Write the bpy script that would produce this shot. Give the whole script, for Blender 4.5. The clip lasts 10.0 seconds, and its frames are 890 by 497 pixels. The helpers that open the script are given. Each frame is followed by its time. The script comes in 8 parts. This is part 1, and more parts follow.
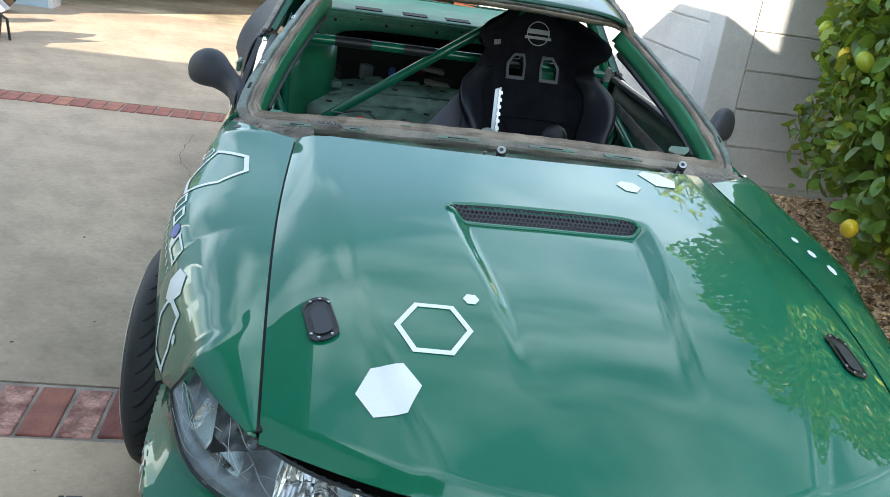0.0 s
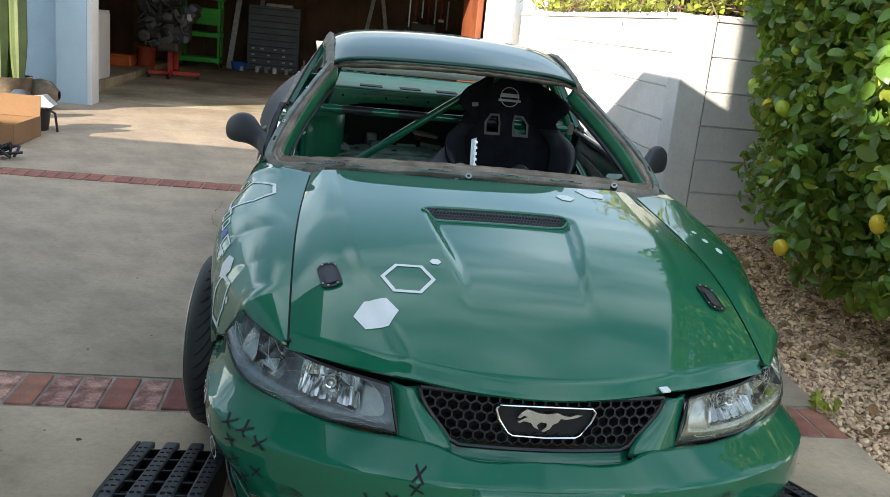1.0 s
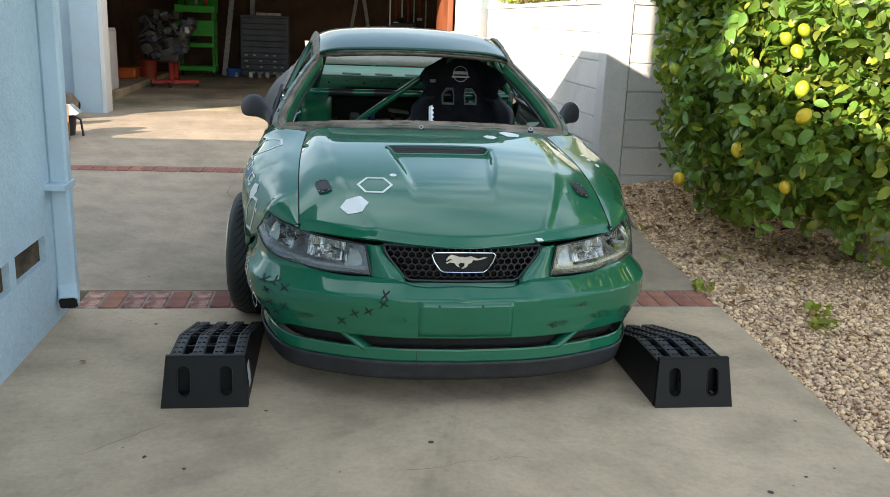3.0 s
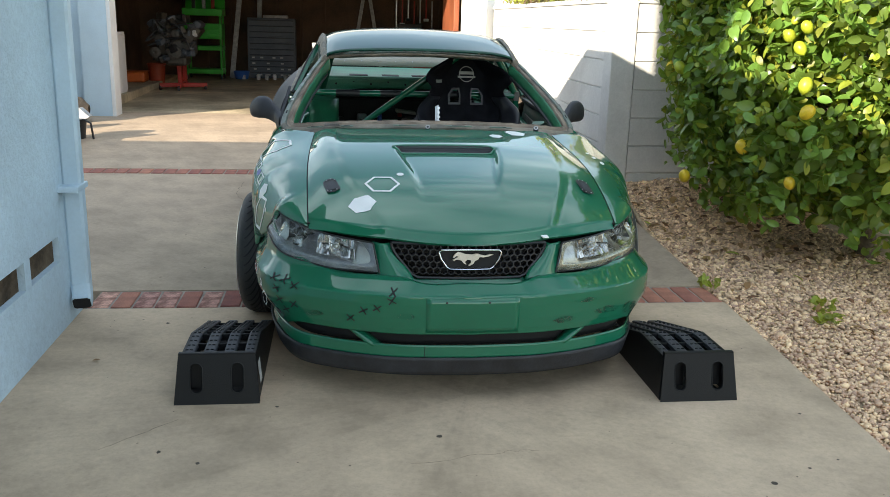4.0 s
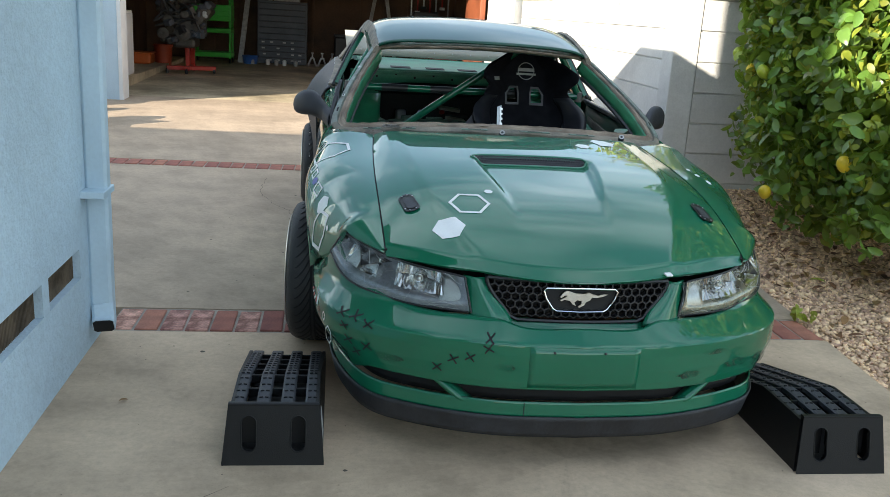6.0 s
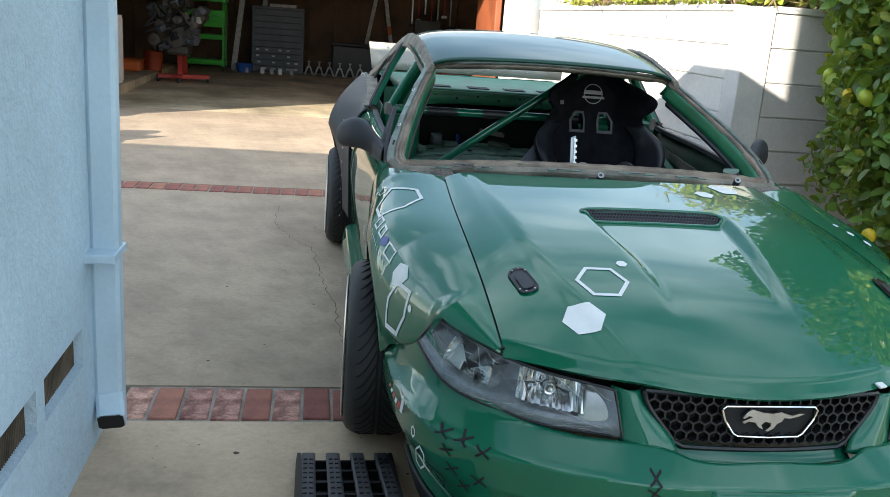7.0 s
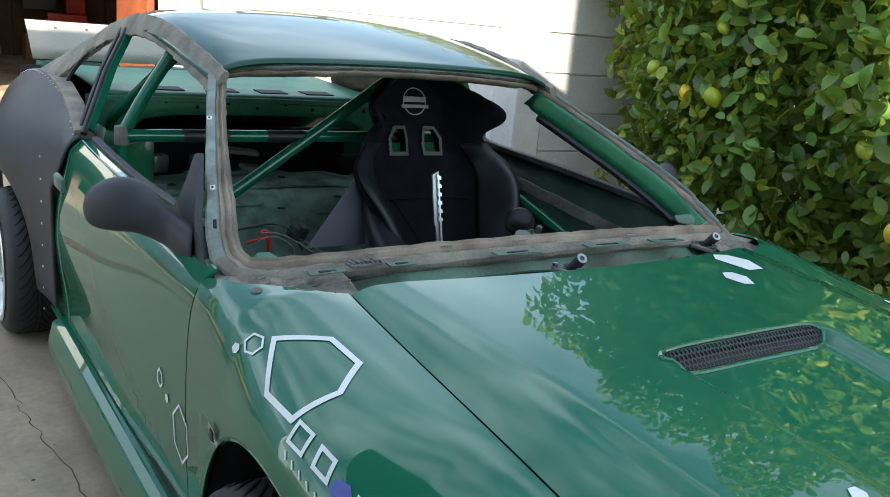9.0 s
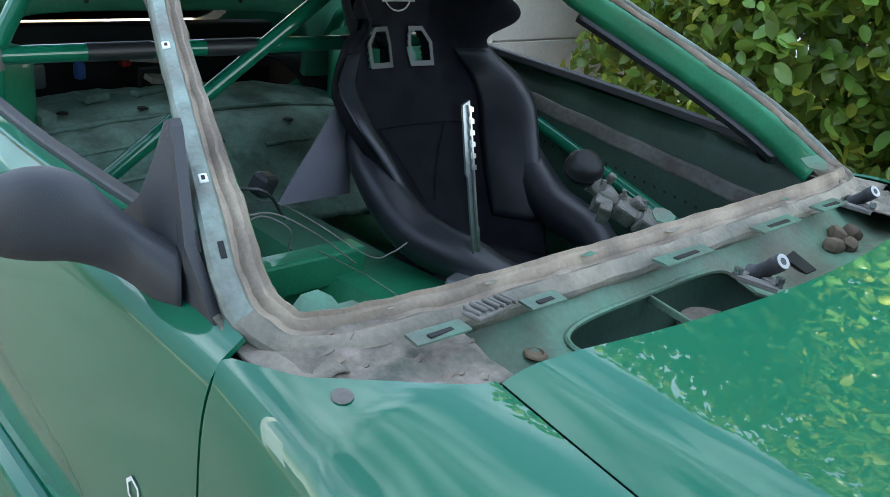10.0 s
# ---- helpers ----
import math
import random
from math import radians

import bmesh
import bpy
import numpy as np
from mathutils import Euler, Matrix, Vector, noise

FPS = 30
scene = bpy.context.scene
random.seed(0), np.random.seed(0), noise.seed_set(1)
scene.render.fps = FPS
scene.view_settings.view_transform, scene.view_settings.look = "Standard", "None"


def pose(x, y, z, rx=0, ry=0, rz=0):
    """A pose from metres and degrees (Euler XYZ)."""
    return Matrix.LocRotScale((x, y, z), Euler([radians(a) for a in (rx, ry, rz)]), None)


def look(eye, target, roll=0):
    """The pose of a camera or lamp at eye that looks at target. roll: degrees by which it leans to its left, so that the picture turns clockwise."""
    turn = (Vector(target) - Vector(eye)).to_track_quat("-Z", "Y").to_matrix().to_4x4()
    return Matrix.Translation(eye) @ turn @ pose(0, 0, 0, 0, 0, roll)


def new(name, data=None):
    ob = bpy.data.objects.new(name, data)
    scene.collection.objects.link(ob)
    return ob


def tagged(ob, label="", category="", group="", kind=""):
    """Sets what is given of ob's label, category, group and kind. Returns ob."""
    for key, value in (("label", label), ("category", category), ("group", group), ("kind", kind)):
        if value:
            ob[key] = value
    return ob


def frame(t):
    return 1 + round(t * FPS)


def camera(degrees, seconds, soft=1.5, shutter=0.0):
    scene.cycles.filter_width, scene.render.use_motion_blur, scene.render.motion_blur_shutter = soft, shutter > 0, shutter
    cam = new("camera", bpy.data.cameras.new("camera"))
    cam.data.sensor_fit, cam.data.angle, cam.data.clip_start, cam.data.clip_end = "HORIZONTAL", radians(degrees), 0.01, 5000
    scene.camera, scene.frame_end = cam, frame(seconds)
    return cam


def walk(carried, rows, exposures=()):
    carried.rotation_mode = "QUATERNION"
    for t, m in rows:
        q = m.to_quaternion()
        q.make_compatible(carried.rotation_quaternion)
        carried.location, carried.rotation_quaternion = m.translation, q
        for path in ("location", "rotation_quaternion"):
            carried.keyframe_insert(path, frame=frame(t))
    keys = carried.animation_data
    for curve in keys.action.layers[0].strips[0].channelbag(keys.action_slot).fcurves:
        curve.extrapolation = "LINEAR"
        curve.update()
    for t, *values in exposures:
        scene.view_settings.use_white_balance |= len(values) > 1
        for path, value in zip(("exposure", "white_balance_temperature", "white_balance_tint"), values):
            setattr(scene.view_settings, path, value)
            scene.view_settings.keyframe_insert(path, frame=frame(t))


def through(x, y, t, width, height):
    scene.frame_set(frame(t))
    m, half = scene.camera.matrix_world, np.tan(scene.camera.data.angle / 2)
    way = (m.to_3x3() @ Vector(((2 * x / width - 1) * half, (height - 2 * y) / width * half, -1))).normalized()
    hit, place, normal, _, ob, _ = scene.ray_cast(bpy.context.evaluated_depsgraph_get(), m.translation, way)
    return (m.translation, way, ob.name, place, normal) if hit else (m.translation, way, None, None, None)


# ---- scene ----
cam = camera(54.5, 10.0, soft=0.5)
PATH = [
    (0, (-0.573, -1.038, 1.468), (-0.253, 0.812, 0.779), 8.5),
    (0.5, (-0.608, -1.428, 1.499), (-0.327, 0.488, 1.002), 9.3),
    (1, (-0.535, -1.81, 1.444), (-0.272, 0.107, 0.939), 5.8),
    (1.5, (-0.528, -2.199, 1.466), (-0.267, -0.291, 0.926), 3.2),
    (2, (-0.649, -2.588, 1.446), (-0.398, -0.685, 0.883), 3.3),
    (2.5, (-0.607, -2.866, 1.443), (-0.359, -0.953, 0.914), 3.3),
    (3, (-0.5, -3.087, 1.43), (-0.238, -1.171, 0.922), 2.3),
    (4.5, (-0.502, -3.14, 1.432), (-0.262, -1.22, 0.924), 1.6),
    (5, (-0.567, -2.998, 1.426), (-0.329, -1.082, 0.905), 2.1),
    (5.5, (-0.71, -2.804, 1.434), (-0.467, -0.892, 0.9), 3.2),
    (5.7, (-0.751, -2.71, 1.428), (-0.498, -0.799, 0.894), 3.4),
    (6.8, (-1.005, -1.883, 1.402), (-0.72, 0.029, 0.891), 4.3),
    (7, (-1.092, -1.723, 1.417), (-0.788, 0.187, 0.905), 4.4),
    (7.5, (-1.189, -1.367, 1.401), (-0.767, 0.524, 0.905), 3.2),
    (8, (-1.293, -0.911, 1.416), (-0.749, 0.943, 0.899), 3.3),
    (8.5, (-1.418, -0.495, 1.433), (-0.658, 1.279, 0.909), 4.9),
    (9, (-1.401, -0.094, 1.406), (-0.311, 1.503, 0.896), 5.4),
    (9.5, (-1.342, 0.362, 1.411), (-0.224, 1.899, 0.789), 3.9),
    (10, (-1.282, 0.805, 1.371), (0.013, 2.127, 0.611), 6.3),
]
EXPOSURES = [(t, 1.2 + stops, kelvin + 80, 10) for t, stops, kelvin in ((0, 0.6, 7250), (0.5, 0.38, 7250), (1, 0.0, 7400), (1.5, 0.1, 7600), (2.5, 0.12, 7700), (4.5, 0.1, 7700), (5.5, 0.08, 7500), (7, 0.2, 7250), (7.5, 0.25, 7250), (8.5, 0.24, 7250), (9, 0.32, 7250), (9.5, 0.68, 7050), (10, 1.07, 7000))]
walk(cam, [(t, look(eye, target, roll)) for t, eye, target, roll in PATH], EXPOSURES)

# ---- light: low sun from behind the house, sky with thin clouds ----
SUN_WAY = Vector((2.04, 1.94, -1.0)).normalized()
sun = new("sun", bpy.data.lights.new("sun", "SUN"))
sun.data.energy, sun.data.angle, sun.data.color = 4.6, radians(0.4), (1.0, 0.97, 0.92)
sun.matrix_world = look(-20 * SUN_WAY, (0, 0, 0))
world = bpy.data.worlds.new("sky")
scene.world = world
world.use_nodes = True
wn, wl = world.node_tree.nodes, world.node_tree.links
sky = wn.new("ShaderNodeTexSky")
sky.sky_type, sky.sun_disc = "NISHITA", False
sky.sun_elevation, sky.sun_rotation = math.asin(-SUN_WAY.z), math.atan2(-SUN_WAY.x, -SUN_WAY.y)
sky.air_density, sky.dust_density, sky.ozone_density = 1.0, 0.45, 1.5
wcoord, wmap, wcloud, wramp, wmix = (wn.new("ShaderNode" + k) for k in ("TexCoord", "Mapping", "TexNoise", "ValToRGB", "MixRGB"))
wmap.inputs["Scale"].default_value = (2.0, 2.0, 4.5)
wcloud.inputs["Scale"].default_value, wcloud.inputs["Detail"].default_value, wcloud.inputs["Roughness"].default_value = 1.4, 5, 0.45
wramp.color_ramp.elements[0].position, wramp.color_ramp.elements[1].position = 0.42, 0.76
wramp.color_ramp.elements[0].color = (0.02, 0.02, 0.02, 1)
wmix.inputs[2].default_value = (6.9, 8.6, 10.6, 1)
wfac = wn.new("ShaderNodeMath")
wfac.operation = "MULTIPLY"
wfac.inputs[1].default_value = 0.72
wl.new(wcoord.outputs["Generated"], wmap.inputs["Vector"])
wl.new(wmap.outputs["Vector"], wcloud.inputs["Vector"])
wl.new(wcloud.outputs["Fac"], wramp.inputs["Fac"])
wl.new(wramp.outputs["Color"], wfac.inputs[0])
wl.new(wfac.outputs[0], wmix.inputs["Fac"])
wl.new(sky.outputs["Color"], wmix.inputs[1])
wl.new(wmix.outputs["Color"], wn["Background"].inputs["Color"])
wn["Background"].inputs["Strength"].default_value = 0.15


# ---- materials ----
def material(name, color, rough=0.5, metal=0.0, vary=0.25, scale=3.0, fine=60.0, bump=0.0, coat=0.0, tint=None, island=0.0, each=0.0, spread=0.5, transmission=0.0, emit=0.0, depth=0.01, specular=0.5):
    """A node material: base colour with stains (scale) and grain (fine), relief, and variation from piece to piece."""
    m = bpy.data.materials.new(name)
    m.use_nodes = True
    n, l = m.node_tree.nodes, m.node_tree.links
    p = n["Principled BSDF"]
    p.inputs["Roughness"].default_value, p.inputs["Metallic"].default_value = rough, metal
    p.inputs["Coat Weight"].default_value, p.inputs["Coat Roughness"].default_value, p.inputs["Coat IOR"].default_value = coat, 0.012, 1.56
    p.inputs["Transmission Weight"].default_value = transmission
    p.inputs["Specular IOR Level"].default_value = specular
    co = n.new("ShaderNodeTexCoord")
    big, small = n.new("ShaderNodeTexNoise"), n.new("ShaderNodeTexNoise")
    for tex, s, d in ((big, scale, 5), (small, fine, 4)):
        tex.inputs["Scale"].default_value, tex.inputs["Detail"].default_value = s, d
        l.new(co.outputs["Object"], tex.inputs["Vector"])
    ramp = n.new("ShaderNodeValToRGB")
    ramp.color_ramp.elements[0].position, ramp.color_ramp.elements[1].position = 0.5 - spread * 0.4, 0.5 + spread * 0.4
    dark = tint or tuple(c * (1 - vary) for c in color)
    ramp.color_ramp.elements[0].color = (*dark, 1)
    ramp.color_ramp.elements[1].color = (*[min(1, c * (1 + vary * 0.5)) for c in color], 1)
    l.new(big.outputs["Fac"], ramp.inputs["Fac"])
    grain = n.new("ShaderNodeMixRGB")
    grain.blend_type = "MULTIPLY"
    grain.inputs["Fac"].default_value = min(1.0, vary * 1.2)
    map_ = n.new("ShaderNodeMapRange")
    map_.inputs["From Min"].default_value, map_.inputs["From Max"].default_value = 0.3, 0.7
    map_.inputs["To Min"].default_value, map_.inputs["To Max"].default_value = 0.7, 1.15
    l.new(small.outputs["Fac"], map_.inputs["Value"])
    l.new(ramp.outputs["Color"], grain.inputs[1])
    l.new(map_.outputs["Result"], grain.inputs[2])
    last = grain.outputs["Color"]
    if island or each:
        hsv = n.new("ShaderNodeHueSaturation")
        if island:
            pick = n.new("ShaderNodeNewGeometry").outputs["Random Per Island"]
        else:
            pick = n.new("ShaderNodeObjectInfo").outputs["Random"]
        amount = island or each
        for socket, lo, hi in (("Value", 1 - amount, 1 + amount), ("Hue", 0.5 - 0.04 * amount, 0.5 + 0.04 * amount)):
            r = n.new("ShaderNodeMapRange")
            r.inputs["To Min"].default_value, r.inputs["To Max"].default_value = lo, hi
            l.new(pick, r.inputs["Value"])
            l.new(r.outputs["Result"], hsv.inputs[socket])
        l.new(last, hsv.inputs["Color"])
        last = hsv.outputs["Color"]
    l.new(last, p.inputs["Base Color"])
    rr = n.new("ShaderNodeMapRange")
    rr.inputs["To Min"].default_value, rr.inputs["To Max"].default_value = max(0.02, rough - 0.08), min(1, rough + 0.08)
    l.new(big.outputs["Fac"], rr.inputs["Value"])
    l.new(rr.outputs["Result"], p.inputs["Roughness"])
    if bump:
        b = n.new("ShaderNodeBump")
        b.inputs["Strength"].default_value, b.inputs["Distance"].default_value = bump, depth
        l.new(small.outputs["Fac"], b.inputs["Height"])
        l.new(b.outputs["Normal"], p.inputs["Normal"])
    if emit:
        p.inputs["Emission Color"].default_value, p.inputs["Emission Strength"].default_value = (*color, 1), emit
    return m



def leafy(m, through):
    """Lets some light through a leaf."""
    n, l = m.node_tree.nodes, m.node_tree.links
    t, mix = n.new("ShaderNodeBsdfTranslucent"), n.new("ShaderNodeMixShader")
    t.inputs["Color"].default_value = (*through, 1)
    mix.inputs["Fac"].default_value = 0.34
    l.new(n["Principled BSDF"].outputs[0], mix.inputs[1])
    l.new(t.outputs[0], mix.inputs[2])
    l.new(mix.outputs[0], n["Material Output"].inputs["Surface"])
    return m


PAINT = material("green_paint", (0.0006, 0.14, 0.074), 0.4, 0.0, 0.12, 2.0, 900, 0.0, coat=1.0, specular=0.08)
# body green with a darker base and weaker coat, dimming the sky's reflection
ROOFPAINT = material("dimmed_green_roof_paint", (0.002, 0.06, 0.038), 0.4, 0.0, 0.15, 2.0, 900, 0.0, coat=0.62, specular=0.1)
INNER = material("inner_green_paint", (0.008, 0.20, 0.095), 0.45, 0.1, 0.35, 6, 120, 0.05, coat=0.25)
PALE = material("faded_green_primer", (0.185, 0.315, 0.25), 0.6, 0.0, 0.4, 7, 90, 0.15, tint=(0.095, 0.15, 0.118))
PRIMER = material("grey_sealer", (0.16, 0.155, 0.145), 0.7, 0.0, 0.5, 9, 70, 0.35, tint=(0.085, 0.07, 0.06))
BARE = material("bare_pillar_metal", (0.19, 0.25, 0.225), 0.5, 0.1, 0.4, 14, 90, 0.2, tint=(0.135, 0.13, 0.115))
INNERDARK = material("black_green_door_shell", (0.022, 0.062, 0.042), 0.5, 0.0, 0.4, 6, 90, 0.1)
GLUE = material("taupe_glue_channel", (0.33, 0.265, 0.205), 0.75, 0.0, 0.35, 9, 160, 0.22, tint=(0.165, 0.125, 0.10), depth=0.004)
CRUMB = material("crumbling_sealer", (0.26, 0.21, 0.18), 0.9, 0.0, 0.5, 22, 120, 0.4, tint=(0.10, 0.105, 0.085), depth=0.006)
BLACK = material("black_plastic", (0.018, 0.019, 0.022), 0.45, 0.0, 0.3, 5, 300, 0.15)
RAMP = material("moulded_black_plastic", (0.0062, 0.0066, 0.0075), 0.5, 0.0, 0.25, 5, 300, 0.12, specular=0.3)
TEXTURED = material("textured_grey_plastic", (0.035, 0.037, 0.045), 0.55, 0.0, 0.25, 4, 700, 0.25, depth=0.002)
FLARE = material("matt_grey_fibreglass", (0.028, 0.03, 0.037), 0.5, 0.0, 0.3, 3, 250, 0.08, depth=0.004)
DAM = material("scuffed_black_lip", (0.024, 0.026, 0.031), 0.55, 0.0, 0.5, 8, 90, 0.15)
RUBBER = material("tyre_rubber", (0.026, 0.026, 0.027), 0.58, 0.0, 0.35, 12, 200, 0.2)
ALLOY = material("polished_alloy", (0.66, 0.65, 0.62), 0.34, 0.8, 0.15, 5, 200)
CHROME = material("chrome", (0.9, 0.9, 0.9), 0.06, 1.0, 0.08, 5, 200)
SILVER = material("brushed_silver", (0.62, 0.62, 0.6), 0.32, 1.0, 0.2, 20, 300)
REFLECTOR = material("silvered_reflector", (0.68, 0.68, 0.67), 0.16, 1.0, 0.2, 20, 300)
ZINC = material("zinc_plated_steel", (0.5, 0.52, 0.55), 0.3, 0.9, 0.25, 20, 150)
CAST = material("cast_aluminium", (0.42, 0.42, 0.40), 0.5, 0.8, 0.4, 30, 150, 0.3)
WHITE = material("white_vinyl", (0.8, 0.81, 0.8), 0.4, 0.0, 0.08, 8, 200)
VIOLET = material("violet_vinyl", (0.09, 0.11, 0.4), 0.4, 0.0, 0.2, 8, 200)
REDVINYL = material("red_vinyl", (0.5, 0.05, 0.04), 0.4, 0.0, 0.2, 8, 200)
SLOTRIM = material("grey_slot_rim", (0.065, 0.065, 0.07), 0.4, 0.0, 0.2, 15, 300)
FABRIC = material("black_seat_fabric", (0.013, 0.013, 0.017), 0.95, 0.0, 0.35, 15, 700, 0.3, depth=0.002, specular=0.15)
VINYL = material("black_seat_vinyl", (0.02, 0.021, 0.027), 0.4, 0.0, 0.3, 15, 300, 0.12, depth=0.003)
# black for real dark parts, and painted in where gaps and hollows fall dark
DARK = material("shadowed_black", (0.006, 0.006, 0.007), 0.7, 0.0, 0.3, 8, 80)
SMOKE = material("smoked_reflector", (0.36, 0.375, 0.41), 0.34, 0.6, 0.4, 12, 60)
YELLOWED = material("yellowed_reflector", (0.50, 0.48, 0.40), 0.26, 0.8, 0.35, 12, 60)
ALUSHEET = material("dull_aluminium_sheet", (0.42, 0.40, 0.35), 0.5, 0.3, 0.15, 3, 120)
SHEET = material("grey_sheet_panel", (0.15, 0.14, 0.17), 0.6, 0.0, 0.2, 4, 200)
BULK = material("faded_teal_panel", (0.035, 0.235, 0.14), 0.5, 0.0, 0.4, 6, 120, 0.1, tint=(0.03, 0.15, 0.095))
CASTING = material("dull_cast_metal", (0.16, 0.155, 0.14), 0.6, 0.35, 0.45, 25, 150, 0.35, tint=(0.14, 0.125, 0.105))
CONCRETE = material("driveway_concrete", (0.555, 0.415, 0.292), 0.8, 0.0, 0.2, 1.6, 38, 0.2, tint=(0.39, 0.288, 0.196), spread=0.75, depth=0.003)
# darker copy of the stained driveway concrete; missing shade is put into its colour
DIMCONCRETE = material("darkened_driveway_concrete", (0.455, 0.345, 0.25), 0.82, 0.0, 0.22, 1.3, 38, 0.2, tint=(0.33, 0.25, 0.178), spread=0.75, depth=0.003)
GARAGE_CONCRETE = material("stained_garage_concrete", (0.62, 0.51, 0.345), 0.7, 0.0, 0.4, 1.4, 30, 0.2, tint=(0.37, 0.295, 0.19))
BRICK = material("red_paving_brick", (0.36, 0.135, 0.095), 0.85, 0.0, 0.35, 14, 120, 0.5, tint=(0.26, 0.095, 0.072), each=0.22, depth=0.004)
CHALKY = material("lime_stained_brick", (0.40, 0.22, 0.175), 0.9, 0.0, 0.45, 16, 90, 0.5, tint=(0.27, 0.105, 0.08), each=0.15, depth=0.004)
MORTAR = material("mortar", (0.36, 0.31, 0.26), 0.95, 0.0, 0.4, 8, 120, 0.5)
STUCCO = material("pale_blue_stucco", (0.50, 0.635, 0.72), 0.9, 0.0, 0.1, 1.5, 75, 0.6, depth=0.010)
BLUEPAINT = material("pale_blue_gloss_paint", (0.52, 0.66, 0.75), 0.45, 0.0, 0.1, 3, 60, 0.1)
WHITEWALL = material("white_painted_block", (0.63, 0.62, 0.595), 0.85, 0.0, 0.16, 1.6, 70, 0.4, depth=0.006)
WHITEPAINT = material("white_trim_paint", (0.78, 0.78, 0.77), 0.6, 0.0, 0.1, 2, 60, 0.1)
STONE = material("tan_gravel", (0.82, 0.555, 0.36), 0.85, 0.0, 0.25, 25, 150, 0.2, island=0.36)
SOIL = material("gravel_bed_soil", (0.58, 0.42, 0.27), 0.95, 0.0, 0.45, 9, 90, 0.8, depth=0.02)
CRACK = material("dark_crack_dirt", (0.10, 0.08, 0.06), 0.95, 0.0, 0.4, 9, 90)
TAB = material("dull_green_tab", (0.055, 0.165, 0.112), 0.55, 0.0, 0.4, 12, 90, 0.15, tint=(0.10, 0.11, 0.09))
TRAY = material("dirty_green_cowl_paint", (0.08, 0.20, 0.135), 0.55, 0.0, 0.4, 9, 90, 0.15, tint=(0.12, 0.115, 0.088))
STEEL = material("dull_zinc_steel", (0.34, 0.37, 0.38), 0.34, 0.9, 0.25, 18, 120)
EARTH = material("bare_earth", (0.22, 0.19, 0.15), 0.95, 0.0, 0.4, 0.4, 6, 0.4)
LEAF = leafy(material("citrus_leaf", (0.14, 0.235, 0.046), 0.3, 0.0, 0.3, 8, 40, 0.0, island=0.55), (0.30, 0.42, 0.04))
YELLOWLEAF = leafy(material("yellow_green_leaf", (0.31, 0.36, 0.05), 0.45, 0.0, 0.3, 8, 40, 0.0, island=0.35), (0.40, 0.42, 0.04))
DRYLEAF = material("dry_leaf", (0.28, 0.15, 0.06), 0.8, 0.0, 0.4, 12, 60, 0.1, island=0.5)
LEMON = material("lemon_peel", (0.72, 0.50, 0.035), 0.4, 0.0, 0.2, 12, 160, 0.25, each=0.12, depth=0.003)
LIME = material("unripe_lemon_peel", (0.36, 0.42, 0.035), 0.4, 0.0, 0.2, 12, 160, 0.25, each=0.1, depth=0.003)
BARK = material("grey_brown_bark", (0.13, 0.095, 0.065), 0.9, 0.0, 0.4, 10, 60, 0.7)
THATCH = material("dry_vine_stems", (0.22, 0.15, 0.09), 0.9, 0.0, 0.5, 8, 60, 0.4, island=0.4)
DARKWOOD = material("dark_garage_timber", (0.115, 0.066, 0.04), 0.8, 0.0, 0.5, 2, 40, 0.3)
REDWOOD = material("red_stained_timber", (0.24, 0.065, 0.025), 0.6, 0.0, 0.35, 3, 40, 0.2)
LIMEPAINT = material("bright_green_enamel", (0.02, 0.42, 0.035), 0.4, 0.0, 0.2, 3, 60)
REDPAINT = material("red_enamel", (0.42, 0.025, 0.015), 0.4, 0.0, 0.3, 4, 60)
ORANGE = material("orange_plastic", (0.55, 0.11, 0.02), 0.5, 0.0, 0.25, 4, 60)
BUCKETRED = material("orange_red_plastic", (0.5, 0.075, 0.03), 0.5, 0.0, 0.25, 4, 60)
SLATE = material("slate_grey_steel", (0.075, 0.09, 0.11), 0.5, 0.1, 0.3, 4, 60)
LABELS = material("pale_drawer_label", (0.45, 0.46, 0.46), 0.7, 0.0, 0.3, 15, 60)
ENGINE = material("oily_cast_iron", (0.075, 0.066, 0.055), 0.5, 0.4, 0.5, 12, 60, 0.4)
CARD = material("brown_cardboard", (0.27, 0.145, 0.07), 0.9, 0.0, 0.2, 3, 80, 0.1)
CACTUS = material("cactus_skin", (0.13, 0.17, 0.06), 0.6, 0.0, 0.3, 5, 60, 0.2)
TERRA = material("mottled_clay_pot", (0.17, 0.125, 0.085), 0.85, 0.0, 0.6, 7, 60, 0.2)
BLUEPLASTIC = material("blue_plastic", (0.03, 0.12, 0.4), 0.45, 0.0, 0.2, 5, 60)
REDWIRE = material("red_cable_sheath", (0.5, 0.02, 0.015), 0.4, 0.0, 0.2, 5, 60)
ROOFING = material("brown_roof_shingle", (0.12, 0.095, 0.08), 0.9, 0.0, 0.4, 4, 60, 0.4)
SEDGE = material("dirty_seam_sealer", (0.285, 0.24, 0.19), 0.8, 0.0, 0.35, 10, 110, 0.3, tint=(0.13, 0.128, 0.108))



